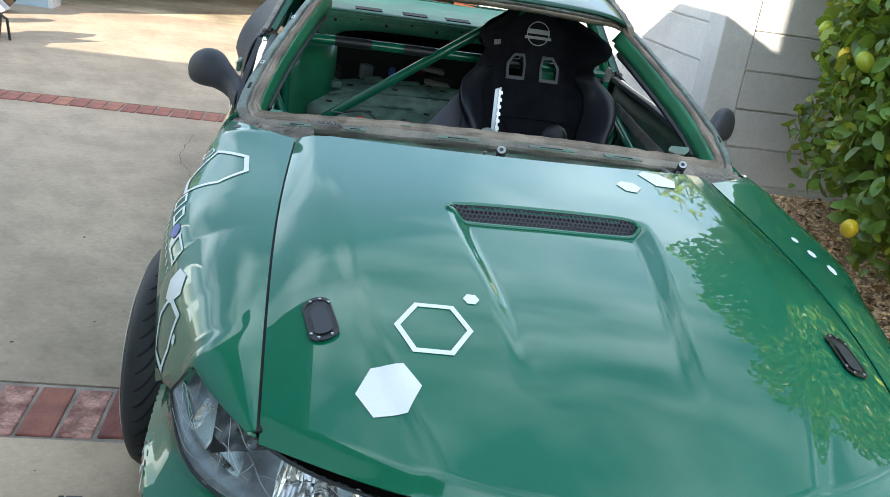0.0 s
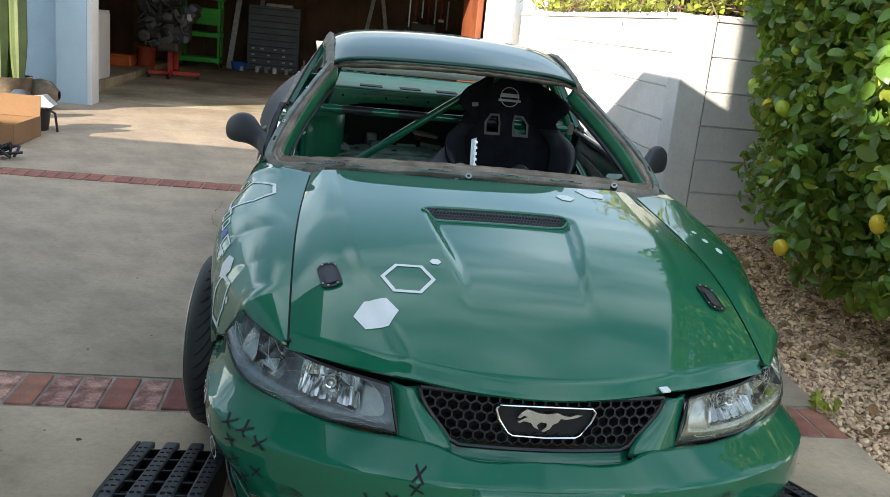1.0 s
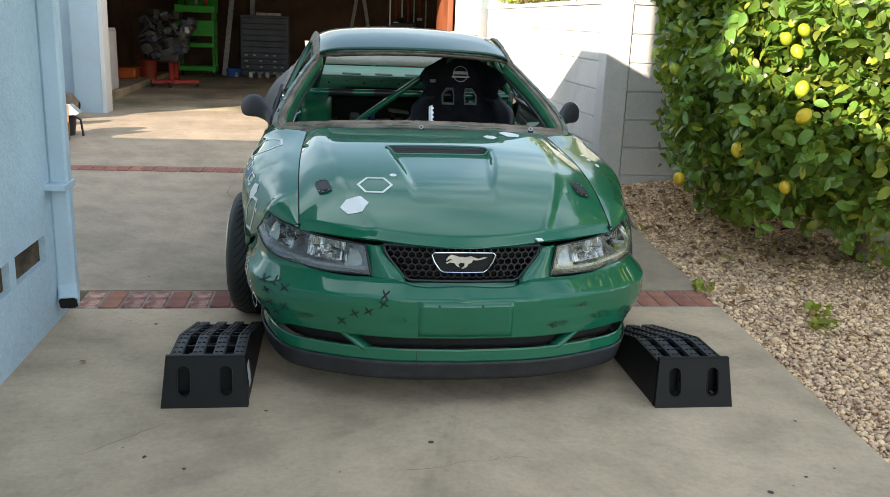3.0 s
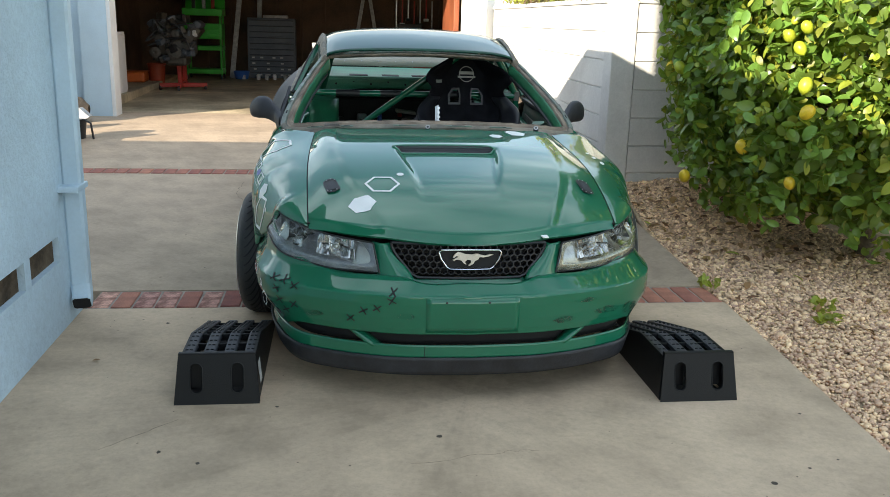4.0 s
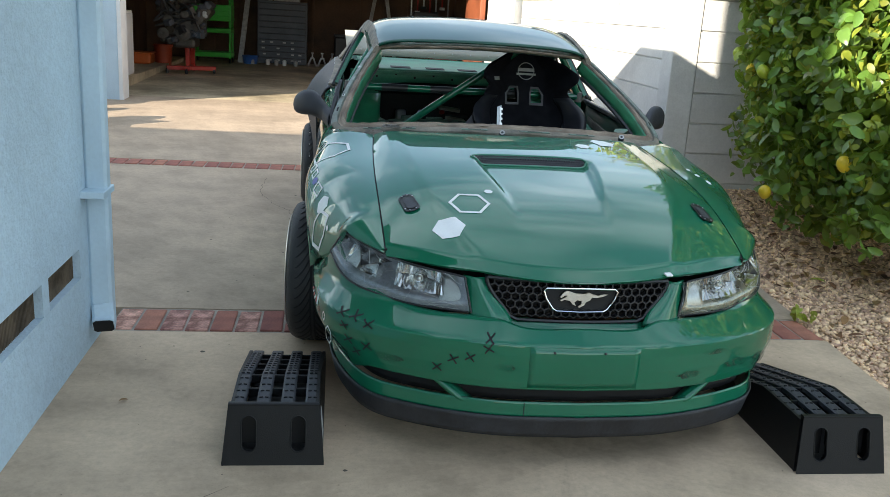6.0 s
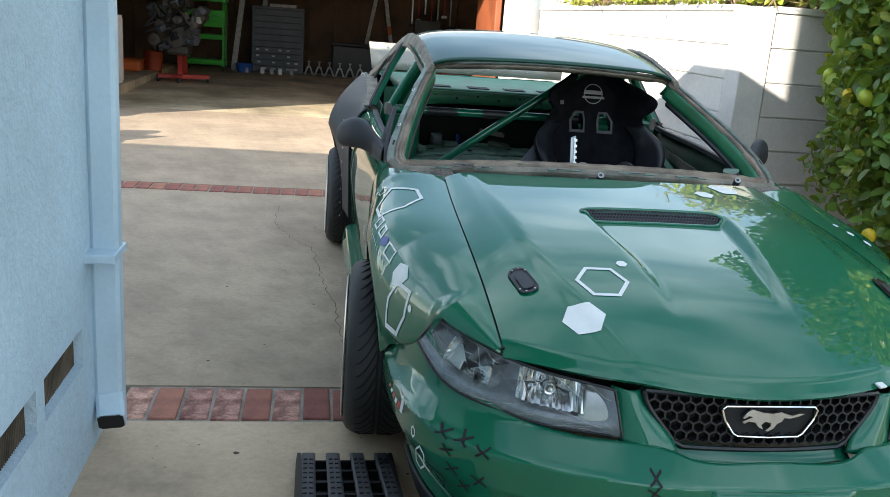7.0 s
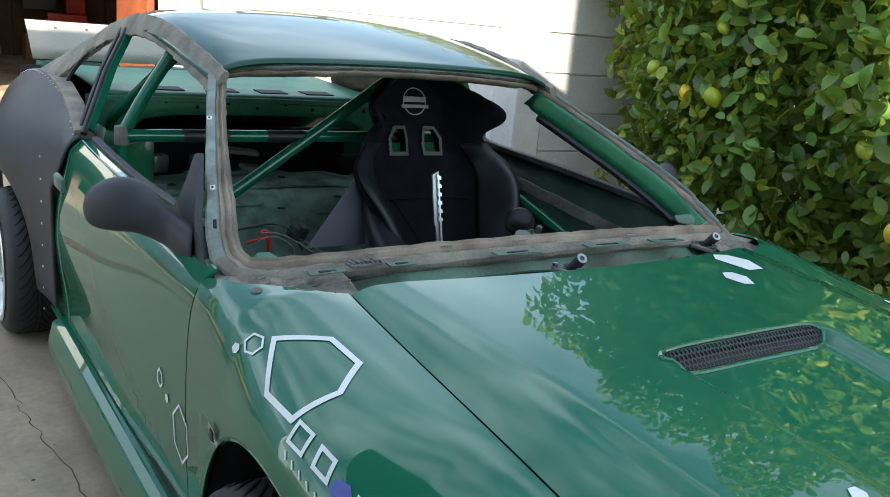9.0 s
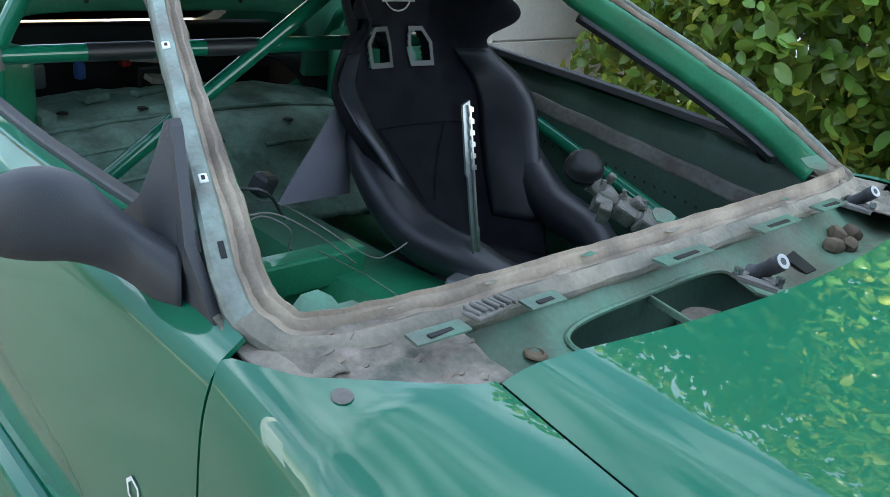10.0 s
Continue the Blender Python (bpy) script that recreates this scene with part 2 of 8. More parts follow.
def stained(m, *layers):
    """Adds stains: layers of (noise scale, darkest, lightest, where the stain begins, where it ends)."""
    n, l = m.node_tree.nodes, m.node_tree.links
    p = n["Principled BSDF"]
    co = n.new("ShaderNodeTexCoord")
    for size, lo, hi, a, b in layers:
        tex, ramp, mul = n.new("ShaderNodeTexNoise"), n.new("ShaderNodeMapRange"), n.new("ShaderNodeMixRGB")
        tex.inputs["Scale"].default_value, tex.inputs["Detail"].default_value, tex.inputs["Roughness"].default_value = size, 8, 0.62
        for k, v in (("From Min", a), ("From Max", b), ("To Min", lo), ("To Max", hi)):
            ramp.inputs[k].default_value = v
        mul.blend_type = "MULTIPLY"
        mul.inputs["Fac"].default_value = 1.0
        last = p.inputs["Base Color"].links[0].from_socket
        l.new(co.outputs["Object"], tex.inputs["Vector"])
        l.new(tex.outputs["Fac"], ramp.inputs["Value"])
        l.new(last, mul.inputs[1])
        l.new(ramp.outputs["Result"], mul.inputs[2])
        l.new(mul.outputs["Color"], p.inputs["Base Color"])
    return m


stained(CONCRETE, (0.8, 0.89, 1.04, 0.36, 0.56), (3.3, 0.9, 1.04, 0.36, 0.56), (14.0, 0.94, 1.03, 0.36, 0.5), (160.0, 0.86, 1.03, 0.3, 0.46), (55.0, 0.95, 1.02, 0.36, 0.6))
stained(DIMCONCRETE, (0.9, 0.88, 1.05, 0.36, 0.56), (3.7, 0.88, 1.05, 0.36, 0.56), (15.0, 0.93, 1.03, 0.36, 0.5), (150.0, 0.86, 1.03, 0.3, 0.46), (55.0, 0.94, 1.02, 0.36, 0.6))
stained(GARAGE_CONCRETE, (0.9, 0.7, 1.08, 0.38, 0.58), (7.0, 0.85, 1.05, 0.34, 0.6))
stained(WHITEWALL, (1.1, 0.88, 1.03, 0.34, 0.5), (30.0, 0.94, 1.02, 0.3, 0.6))
stained(STUCCO, (0.9, 0.9, 1.03, 0.34, 0.55), (26.0, 0.92, 1.03, 0.3, 0.6))
stained(PALE, (11.0, 0.6, 1.1, 0.35, 0.55))
stained(BARE, (11.0, 0.74, 1.06, 0.38, 0.54))
stained(CHALKY, (22.0, 0.85, 1.4, 0.44, 0.62), (70.0, 0.9, 1.15, 0.4, 0.6))
stained(DAM, (14.0, 0.85, 1.3, 0.4, 0.62))


def clear_glass(name, rough, cloud):
    m = bpy.data.materials.new(name)
    m.use_nodes = True
    n, l = m.node_tree.nodes, m.node_tree.links
    p = n["Principled BSDF"]
    clear, mix, tex, ramp, co = (n.new("ShaderNode" + k) for k in ("BsdfTransparent", "MixShader", "TexNoise", "ValToRGB", "TexCoord"))
    clear.inputs["Color"].default_value = (0.93, 0.95, 0.95, 1)
    p.inputs["Base Color"].default_value, p.inputs["Roughness"].default_value = (0.55, 0.58, 0.58, 1), rough
    p.inputs["Coat Weight"].default_value = 1.0
    tex.inputs["Scale"].default_value, tex.inputs["Detail"].default_value, tex.inputs["Distortion"].default_value = 9, 6, 2.5
    ramp.color_ramp.elements[0].position, ramp.color_ramp.elements[1].position = 0.47, 0.75
    ramp.color_ramp.elements[0].color, ramp.color_ramp.elements[1].color = (0.03, 0.03, 0.03, 1), (cloud, cloud, cloud, 1)
    l.new(co.outputs["Object"], tex.inputs["Vector"])
    l.new(tex.outputs["Fac"], ramp.inputs["Fac"])
    l.new(ramp.outputs["Color"], mix.inputs["Fac"])
    l.new(clear.outputs[0], mix.inputs[1])
    l.new(p.outputs[0], mix.inputs[2])
    l.new(mix.outputs[0], n["Material Output"].inputs["Surface"])
    return m


SCUFF = clear_glass("dirt_smear", 0.6, 0.75)
SCUFF.node_tree.nodes["Principled BSDF"].inputs["Base Color"].default_value = (0.03, 0.028, 0.022, 1)
SCUFF.node_tree.nodes["Principled BSDF"].inputs["Coat Weight"].default_value = 0.0
LENS_CLEAR = clear_glass("scratched_clear_lens", 0.08, 0.17)
TAPE = clear_glass("wrinkled_clear_tape", 0.2, 0.35)
LENS_CLOUDY = clear_glass("clouded_lens", 0.25, 0.62)
LENS_CLOUDY.node_tree.nodes["Principled BSDF"].inputs["Base Color"].default_value = (0.42, 0.4, 0.3, 1)


# ---- building helpers ----
def curve_of(*pts):
    """A smooth function through (x, y) points."""
    xs, ys = np.array([p[0] for p in pts], float), np.array([p[1] for p in pts], float)
    slopes = np.gradient(ys, xs)

    def f(x):
        x = min(max(x, xs[0]), xs[-1])
        i = min(max(int(np.searchsorted(xs, x)) - 1, 0), len(xs) - 2)
        h = xs[i + 1] - xs[i]
        t = (x - xs[i]) / h
        return float((2 * t**3 - 3 * t**2 + 1) * ys[i] + (t**3 - 2 * t**2 + t) * h * slopes[i] + (3 * t**2 - 2 * t**3) * ys[i + 1] + (t**3 - t**2) * h * slopes[i + 1])

    return f


def smooth_path(pts, steps=6):
    """Points of a smooth line through pts."""
    p = [Vector(q) for q in pts]
    if len(p) < 3:
        return p
    out = []
    for i in range(len(p) - 1):
        a, b = p[i], p[i + 1]
        ta = (b - p[i - 1]) / 2 if i else b - a
        tb = (p[i + 2] - a) / 2 if i + 2 < len(p) else b - a
        for k in range(steps):
            t = k / steps
            out.append((2 * t**3 - 3 * t**2 + 1) * a + (t**3 - 2 * t**2 + t) * ta + (3 * t**2 - 2 * t**3) * b + (t**3 - t**2) * tb)
    return out + [p[-1]]


def mesh_object(name, verts, faces, mat, parent=None, smooth=True, label=""):
    me = bpy.data.meshes.new(name)
    me.from_pydata([tuple(v) for v in verts], [], faces)
    me.materials.append(mat)
    if smooth:
        me.shade_smooth()
    ob = new(name, me)
    ob.parent = parent
    return tagged(ob, label)


def part(name, bm, mat, parent=None, label="", smooth=False):
    me = bpy.data.meshes.new(name)
    bm.to_mesh(me)
    bm.free()
    me.materials.append(mat)
    if smooth:
        me.shade_smooth()
        me.set_sharp_from_angle(angle=radians(40))
    ob = new(name, me)
    ob.parent = parent
    return tagged(ob, label)


def thing(name, label, category, group="", at=(0, 0, 0), turn=0):
    ob = new(name)
    ob.matrix_world = pose(*at, 0, 0, turn)
    ob.empty_display_size = 0.1
    return tagged(ob, label, category, group)


def grid(f, nu, nv, flip=False):
    verts = [f(i / nu, j / nv) for j in range(nv + 1) for i in range(nu + 1)]
    faces = []
    for j in range(nv):
        for i in range(nu):
            a = j * (nu + 1) + i
            q = (a, a + 1, a + nu + 2, a + nu + 1)
            faces.append(q[::-1] if flip else q)
    return verts, faces


def surf(name, f, nu, nv, mat, parent, thick=0.004, label="", flip=False, offset=-1, crisp=False):
    verts, faces = grid(f, nu, nv, flip)
    ob = mesh_object(name, verts, faces, mat, parent, True, label)
    if thick:
        s = ob.modifiers.new("thickness", "SOLIDIFY")
        s.thickness, s.offset = thick, offset
        if crisp:
            ob.modifiers.new("crisp_edges", "EDGE_SPLIT").split_angle = radians(50)
    return ob


def tube_bm(pts, r, n=10, closed_ends=True, bm=None):
    bm = bm or bmesh.new()
    pts = [Vector(p) for p in pts]
    rings, side = [], None
    for i, p in enumerate(pts):
        way = (pts[min(i + 1, len(pts) - 1)] - pts[max(i - 1, 0)]).normalized()
        if side is None:
            side = way.cross(Vector((0, 0, 1)) if abs(way.z) < 0.9 else Vector((1, 0, 0))).normalized()
        side = (side - way * side.dot(way)).normalized()
        up = way.cross(side)
        rad = r[i] if isinstance(r, (list, tuple)) else r
        rings.append([bm.verts.new(p + rad * (math.cos(a) * side + math.sin(a) * up)) for a in [2 * math.pi * k / n for k in range(n)]])
    for a, b in zip(rings, rings[1:]):
        for k in range(n):
            bm.faces.new((a[k], a[(k + 1) % n], b[(k + 1) % n], b[k]))
    if closed_ends:
        bm.faces.new(rings[0][::-1])
        bm.faces.new(rings[-1])
    return bm


def tube(name, pts, r, mat, parent=None, label="", n=10, steps=0):
    pts = smooth_path(pts, steps) if steps else pts
    return part(name, tube_bm(pts, r, n), mat, parent, label, True)


def bar_bm(pts, w, h, up=(0, 0, 1), bm=None, twist=None):
    """A rectangular section w x h swept along pts, rounded at its corners."""
    bm = bm or bmesh.new()
    pts = [Vector(p) for p in pts]
    c = 0.28
    outline = [(-1, -1 + c), (-1 + c, -1), (1 - c, -1), (1, -1 + c), (1, 1 - c), (1 - c, 1), (-1 + c, 1), (-1, 1 - c)]
    rings = []
    for i, p in enumerate(pts):
        way = (pts[min(i + 1, len(pts) - 1)] - pts[max(i - 1, 0)]).normalized()
        side = way.cross(Vector(up)).normalized()
        top = side.cross(way).normalized()
        ww = w(i / (len(pts) - 1)) if callable(w) else w
        hh = h(i / (len(pts) - 1)) if callable(h) else h
        rings.append([bm.verts.new(p + side * a * ww / 2 + top * b * hh / 2) for a, b in outline])
    for a, b in zip(rings, rings[1:]):
        for k in range(8):
            bm.faces.new((a[k], b[k], b[(k + 1) % 8], a[(k + 1) % 8]))
    bm.faces.new(rings[0])
    bm.faces.new(rings[-1][::-1])
    bmesh.ops.recalc_face_normals(bm, faces=bm.faces[:])
    return bm


def block_bm(size, at=(0, 0, 0), turn=(0, 0, 0), bevel=0.004, bm=None, seg=2):
    bm = bm or bmesh.new()
    made = bmesh.ops.create_cube(bm, size=1.0)["verts"]
    m = pose(*at, *turn) @ Matrix.Diagonal((*size, 1))
    bmesh.ops.transform(bm, matrix=m, verts=made)
    if bevel:
        edges = list({e for v in made for e in v.link_edges})
        bmesh.ops.bevel(bm, geom=edges, offset=min(bevel, min(size) * 0.45), segments=seg, affect="EDGES", profile=0.5)
    return bm


def block(name, size, at, mat, parent=None, label="", turn=(0, 0, 0), bevel=0.004):
    return part(name, block_bm(size, at, turn, bevel), mat, parent, label)


def lathe_bm(profile, n=24, at=(0, 0, 0), axis="z", bm=None):
    """profile: (radius, height) points turned round an axis."""
    bm = bm or bmesh.new()
    rings = []
    for r, h in profile:
        ring = []
        for k in range(n):
            a = 2 * math.pi * k / n
            c, s = r * math.cos(a), r * math.sin(a)
            v = {"z": (c, s, h), "x": (h, c, s), "y": (s, h, c)}[axis]
            ring.append(bm.verts.new(Vector(v) + Vector(at)))
        rings.append(ring)
    for a, b in zip(rings, rings[1:]):
        for k in range(n):
            bm.faces.new((a[k], a[(k + 1) % n], b[(k + 1) % n], b[k]))
    bmesh.ops.recalc_face_normals(bm, faces=bm.faces[:])
    return bm


def prism_bm(outline, thick, place, bm=None):
    """A flat outline (a, b) given depth; place(a, b, c) lays it into the world."""
    bm = bm or bmesh.new()
    low = [bm.verts.new(place(a, b, 0.0)) for a, b in outline]
    top = [bm.verts.new(place(a, b, thick)) for a, b in outline]
    bm.faces.new(low[::-1])
    bm.faces.new(top)
    for k in range(len(outline)):
        j = (k + 1) % len(outline)
        bm.faces.new((low[k], low[j], top[j], top[k]))
    bmesh.ops.recalc_face_normals(bm, faces=bm.faces[:])
    return bm


def ring_outline(r, sides, turn=0.0, sx=1.0, sy=1.0):
    return [(r * sx * math.cos(turn + 2 * math.pi * k / sides), r * sy * math.sin(turn + 2 * math.pi * k / sides)) for k in range(sides)]


def strip_bm(outline, width, thick, place, bm=None, closed=True, div=4):
    """A band of that width inside a closed outline, subdivided so that it follows a curved surface."""
    bm = bm or bmesh.new()
    c = Vector((sum(a for a, _ in outline) / len(outline), sum(b for _, b in outline) / len(outline)))
    outer, inner = [], []
    n = len(outline)
    pts = []
    for k in range(n if closed else n - 1):
        a, b = Vector(outline[k]), Vector(outline[(k + 1) % n])
        pts += [a.lerp(b, i / div) for i in range(div)]
    if not closed:
        pts.append(Vector(outline[-1]))
    m = len(pts)
    for k, p in enumerate(pts):
        if closed:
            f = 1 - width / max(1e-6, min((Vector(q) - c).length for q in outline) * 0.9)
            q = c + (p - c) * f
        else:
            d = (pts[min(k + 1, m - 1)] - pts[max(k - 1, 0)]).normalized()
            q = p + Vector((-d.y, d.x)) * width
        outer.append(bm.verts.new(place(p.x, p.y, thick)))
        inner.append(bm.verts.new(place(q.x, q.y, thick)))
    for k in range(m if closed else m - 1):
        j = (k + 1) % m
        bm.faces.new((outer[k], outer[j], inner[j], inner[k]))
    bmesh.ops.recalc_face_normals(bm, faces=bm.faces[:])
    return bm


def fill_bm(outline, thick, place, bm=None, rings=4, div=4):
    """A filled outline, in rings, that follows a curved surface."""
    bm = bm or bmesh.new()
    c = Vector((sum(a for a, _ in outline) / len(outline), sum(b for _, b in outline) / len(outline)))
    n = len(outline)
    pts = [Vector(outline[k]).lerp(Vector(outline[(k + 1) % n]), i / div) for k in range(n) for i in range(div)]
    rows = [[bm.verts.new(place(*(c + (p - c) * (r / rings)), thick)) for p in pts] for r in range(1, rings + 1)]
    mid = bm.verts.new(place(c.x, c.y, thick))
    m = len(pts)
    for k in range(m):
        j = (k + 1) % m
        bm.faces.new((mid, rows[0][k], rows[0][j]))
        for a, b in zip(rows, rows[1:]):
            bm.faces.new((a[k], b[k], b[j], a[j]))
    bmesh.ops.recalc_face_normals(bm, faces=bm.faces[:])
    return bm


def hex_mesh_bm(inside, size, wall, depth, place, span):
    """A honeycomb of open cells; inside(a, b) says where cells stand; place(a, b, c) lays them."""
    bm = bmesh.new()
    a0, a1, b0, b1 = span
    row, b = 0, b0
    while b < b1:
        a = a0 + (size * 0.866 if row % 2 else 0)
        while a < a1:
            if inside(a, b):
                rims = []
                for r, c in ((size * 1.0, 0), (size * 1.0, depth), (size - wall, depth), (size - wall, 0)):
                    rims.append([bm.verts.new(place(a + r * math.cos(math.pi / 6 + k * math.pi / 3), b + r * math.sin(math.pi / 6 + k * math.pi / 3), c)) for k in range(6)])
                for p, q in zip(rims, rims[1:]):
                    for k in range(6):
                        bm.faces.new((p[k], p[(k + 1) % 6], q[(k + 1) % 6], q[k]))
            a += size * 1.732
        b += size * 1.5
        row += 1
    return bm


# ---- the setting ----
def ground_z(y):
    return 0.0 if y < 5.3 else 0.07 * (y - 5.3) / 4.3 if y < 9.6 else min(0.16, 0.07 + 0.09 * (y - 9.6) / 5.9)


def edge_x(y):
    """Where the driveway meets the gravel."""
    return 1.47 + 0.085 * (y + 0.15)


def slab(name, x0, x1, y0, y1, mat, parent, label="", nx=8, ny=12, right_edge=False, thick=0.09):
    def f(u, v):
        y = y0 + (y1 - y0) * v
        right = min(x1, edge_x(y)) if right_edge else x1
        return (x0 + (right - x0) * u, y, ground_z(y))

    return surf(name, f, nx, ny, mat, parent, thick, label, offset=-1, crisp=True)


ground = surf("ground", lambda u, v: (-400 + 800 * u, -400 + 800 * v, -0.1), 8, 8, EARTH, None, 0)
tagged(ground, "bare brown earth round the driveway", "ground", kind="structure")
driveway = tagged(new("driveway"), "pale stained concrete driveway with brick bands", "driveway", kind="structure")
slab("slab", -1.765, 9, -9, 1.115, CONCRETE, driveway, "", 10, 30, True)
slab("slab", -6.0, 9, 1.415, 5.0, DIMCONCRETE, driveway, "", 10, 20, True)
slab("slab", -6.0, 1.72, 5.28, 9.601, DIMCONCRETE, driveway, "", 10, 30)
garage_floor = slab("garage_floor", -4.6, 3.2, 9.601, 16.5, GARAGE_CONCRETE, None, "oil-stained concrete garage floor", 8, 20)
tagged(garage_floor, "", "floor", kind="structure")

# pale house wall beside the driveway, with its eave
WALL_X, WALL_END, EAVE = -1.765, 1.11, 2.5


house = tagged(new("wall_west"), "pale blue stucco house wall with crawl-space vents", "house wall", kind="structure")
VENTS = ((0.462, 0.84), (0.0, 0.394))
VZ0, VZ1 = 0.322, 0.442
bm = bmesh.new()
for y0, y1, z0, z1 in ((-9, WALL_END, VZ1, EAVE), (-9, WALL_END, -0.05, VZ0), (-9, VENTS[1][0], VZ0, VZ1), (VENTS[1][1], VENTS[0][0], VZ0, VZ1), (VENTS[0][1], WALL_END, VZ0, VZ1)):
    block_bm((0.25, y1 - y0, z1 - z0), (WALL_X - 0.125, (y0 + y1) / 2, (z0 + z1) / 2), bevel=0, bm=bm)
part("wall_face", bm, STUCCO, house)
block("end_wall", (8.0, 0.25, EAVE + 0.05), (WALL_X - 4.25, WALL_END - 0.13, EAVE / 2 - 0.025), STUCCO, house)
for y0, y1 in VENTS:
    grille = block("vent", (0.02, y1 - y0 - 0.004, VZ1 - VZ0 - 0.004), (WALL_X - 0.04, (y0 + y1) / 2, (VZ0 + VZ1) / 2), DARK, house, "dark mesh crawl-space vent", bevel=0.001)
    bm = bmesh.new()
    k = y0 + 0.012
    while k < y1 - 0.006:
        block_bm((0.004, 0.0022, VZ1 - VZ0 - 0.006), (WALL_X - 0.027, k, (VZ0 + VZ1) / 2), bevel=0, bm=bm)
        k += 0.0115
    part("mesh", bm, TERRA, grille)
RX0, RX1, RY0, RY1 = WALL_X - 7.9, -1.2, -18.0, 1.86
block("eave", (RX1 - RX0, RY1 + 9.3, 0.14), ((RX0 + RX1) / 2, (RY1 - 9.3) / 2, EAVE + 0.09), DARKWOOD, house, "dark stained timber eave", bevel=0.01)
# unseen roof; ridge height and ends are set by where its shade should fall
bm = bmesh.new()
low = [bm.verts.new((x, y, EAVE + 0.162)) for x, y in ((RX0, RY0), (RX1, RY0), (RX1, RY1), (RX0, RY1))]
top = [bm.verts.new(((RX0 + RX1) / 2, y, EAVE + 2.1)) for y in (RY0 + 3.6, RY1 - 7.3)]
for f in ((low[0], low[1], top[0]), (low[1], low[2], top[1], top[0]), (low[2], low[3], top[1]), (low[3], low[0], top[0], top[1]), (low[3], low[2], low[1], low[0])):
    bm.faces.new(f)
part("roof", bm, ROOFING, house, "unseen hip roof sized to shade the driveway and tree")
# unseen block added to keep the sun off part of the lemon tree
block("chimney", (0.95, 0.95, 2.4), (-3.0, -1.85, 3.75), BRICK, house, "unseen brick block added to shade the lemon tree", bevel=0.01)
block("sun_blocker_cap", (1.05, 1.05, 0.1), (-3.0, -1.85, 5.0), MORTAR, house, bevel=0.01)

# downspout on the corner
downspout = thing("downspout", "pale blue painted metal downspout strapped to the house corner", "downspout")
DX, DY = WALL_X + 0.042, 0.985
part("pipe", bar_bm(smooth_path([(DX, DY, 2.4), (DX, DY, 1.2), (DX, DY, 0.23), (DX + 0.004, DY - 0.012, 0.16), (DX + 0.012, DY - 0.04, 0.115), (DX + 0.016, DY - 0.07, 0.098)], 6), 0.066, 0.085, up=(1, 0, 0)), BLUEPAINT, downspout)
# solid black plug paints in the dark inside of the pipe
part("mouth", bar_bm([(DX + 0.0161, DY - 0.071, 0.0975), (DX + 0.0165, DY - 0.074, 0.096)], 0.06, 0.078, up=(1, 0, 0)), DARK, downspout, "black plug painted in for the shaded open end")
part("strap", block_bm((0.098, 0.17, 0.028), (WALL_X + 0.04, DY - 0.02, 0.645), bevel=0.004), BLUEPAINT, downspout)


# ---- white block walls ----
WALL_L, WALL_R, WALL_TOP = 1.72, 3.9, 1.62


def block_wall(name, a, b, thick, courses, length, label):
    wall = tagged(new(name), label, "block wall", kind="structure")
    a, b = Vector(a), Vector(b)
    way = (b - a).normalized()
    turn = math.degrees(math.atan2(way.y, way.x))
    total = (b - a).length
    rise = WALL_TOP / courses
    mid = a.lerp(b, 0.5)
    block("core", (total, thick - 0.03, WALL_TOP + 0.1), (mid.x, mid.y, WALL_TOP / 2 - 0.05), WHITEWALL, wall, "", (0, 0, turn), 0)
    shared = None
    n = max(1, round(total / length))
    for c in range(courses):
        for k in range(n):
            p = a + way * (total * (k + 0.5) / n)
            if shared is None:
                shared = block("block", (total / n - 0.007, thick, rise - 0.010), (0, 0, 0), WHITEWALL, wall, bevel=0.004)
                ob = shared
            else:
                ob = new("block", shared.data)
                ob.parent = wall
            ob.matrix_world = pose(p.x, p.y, rise * (c + 0.5), 0, 0, turn)
    block("coping", (total + 0.01, thick + 0.03, 0.045), (mid.x, mid.y, WALL_TOP + 0.022), WHITEWALL, wall, "", (0, 0, turn), 0.01)
    return wall


block_wall("wall_east", (WALL_L + 0.1, WALL_R + 0.212, 0), (WALL_L + 0.1, 9.6, 0), 0.2, 7, 1.3, "white painted block wall running back to the garage")
block_wall("wall_north", (WALL_L + 0.197, WALL_R + 0.1, 0), (6.2, WALL_R + 0.1, 0), 0.2, 7, 1.45, "white painted block wall behind the lemon tree")
pilaster = block("pilaster", (0.2, 0.22, WALL_TOP + 0.06), (WALL_L + 0.095, WALL_R + 0.1, WALL_TOP / 2), WHITEWALL, None, "white painted block pilaster at the wall corner", bevel=0.008)
tagged(pilaster, "", "pilaster", kind="structure")

fence = tagged(new("fence_north"), "weathered brown timber fence behind the block wall", "fence", kind="structure")
for k in range(30):
    block("board", (0.145, 0.02, 2.0 + random.uniform(-0.02, 0.02)), (1.9 + 0.15 * k, 4.5, 1.0), BARK, fence, bevel=0.003)
block("rail", (4.5, 0.04, 0.09), (4.05, 4.46, 1.8), BARK, fence, bevel=0.004)

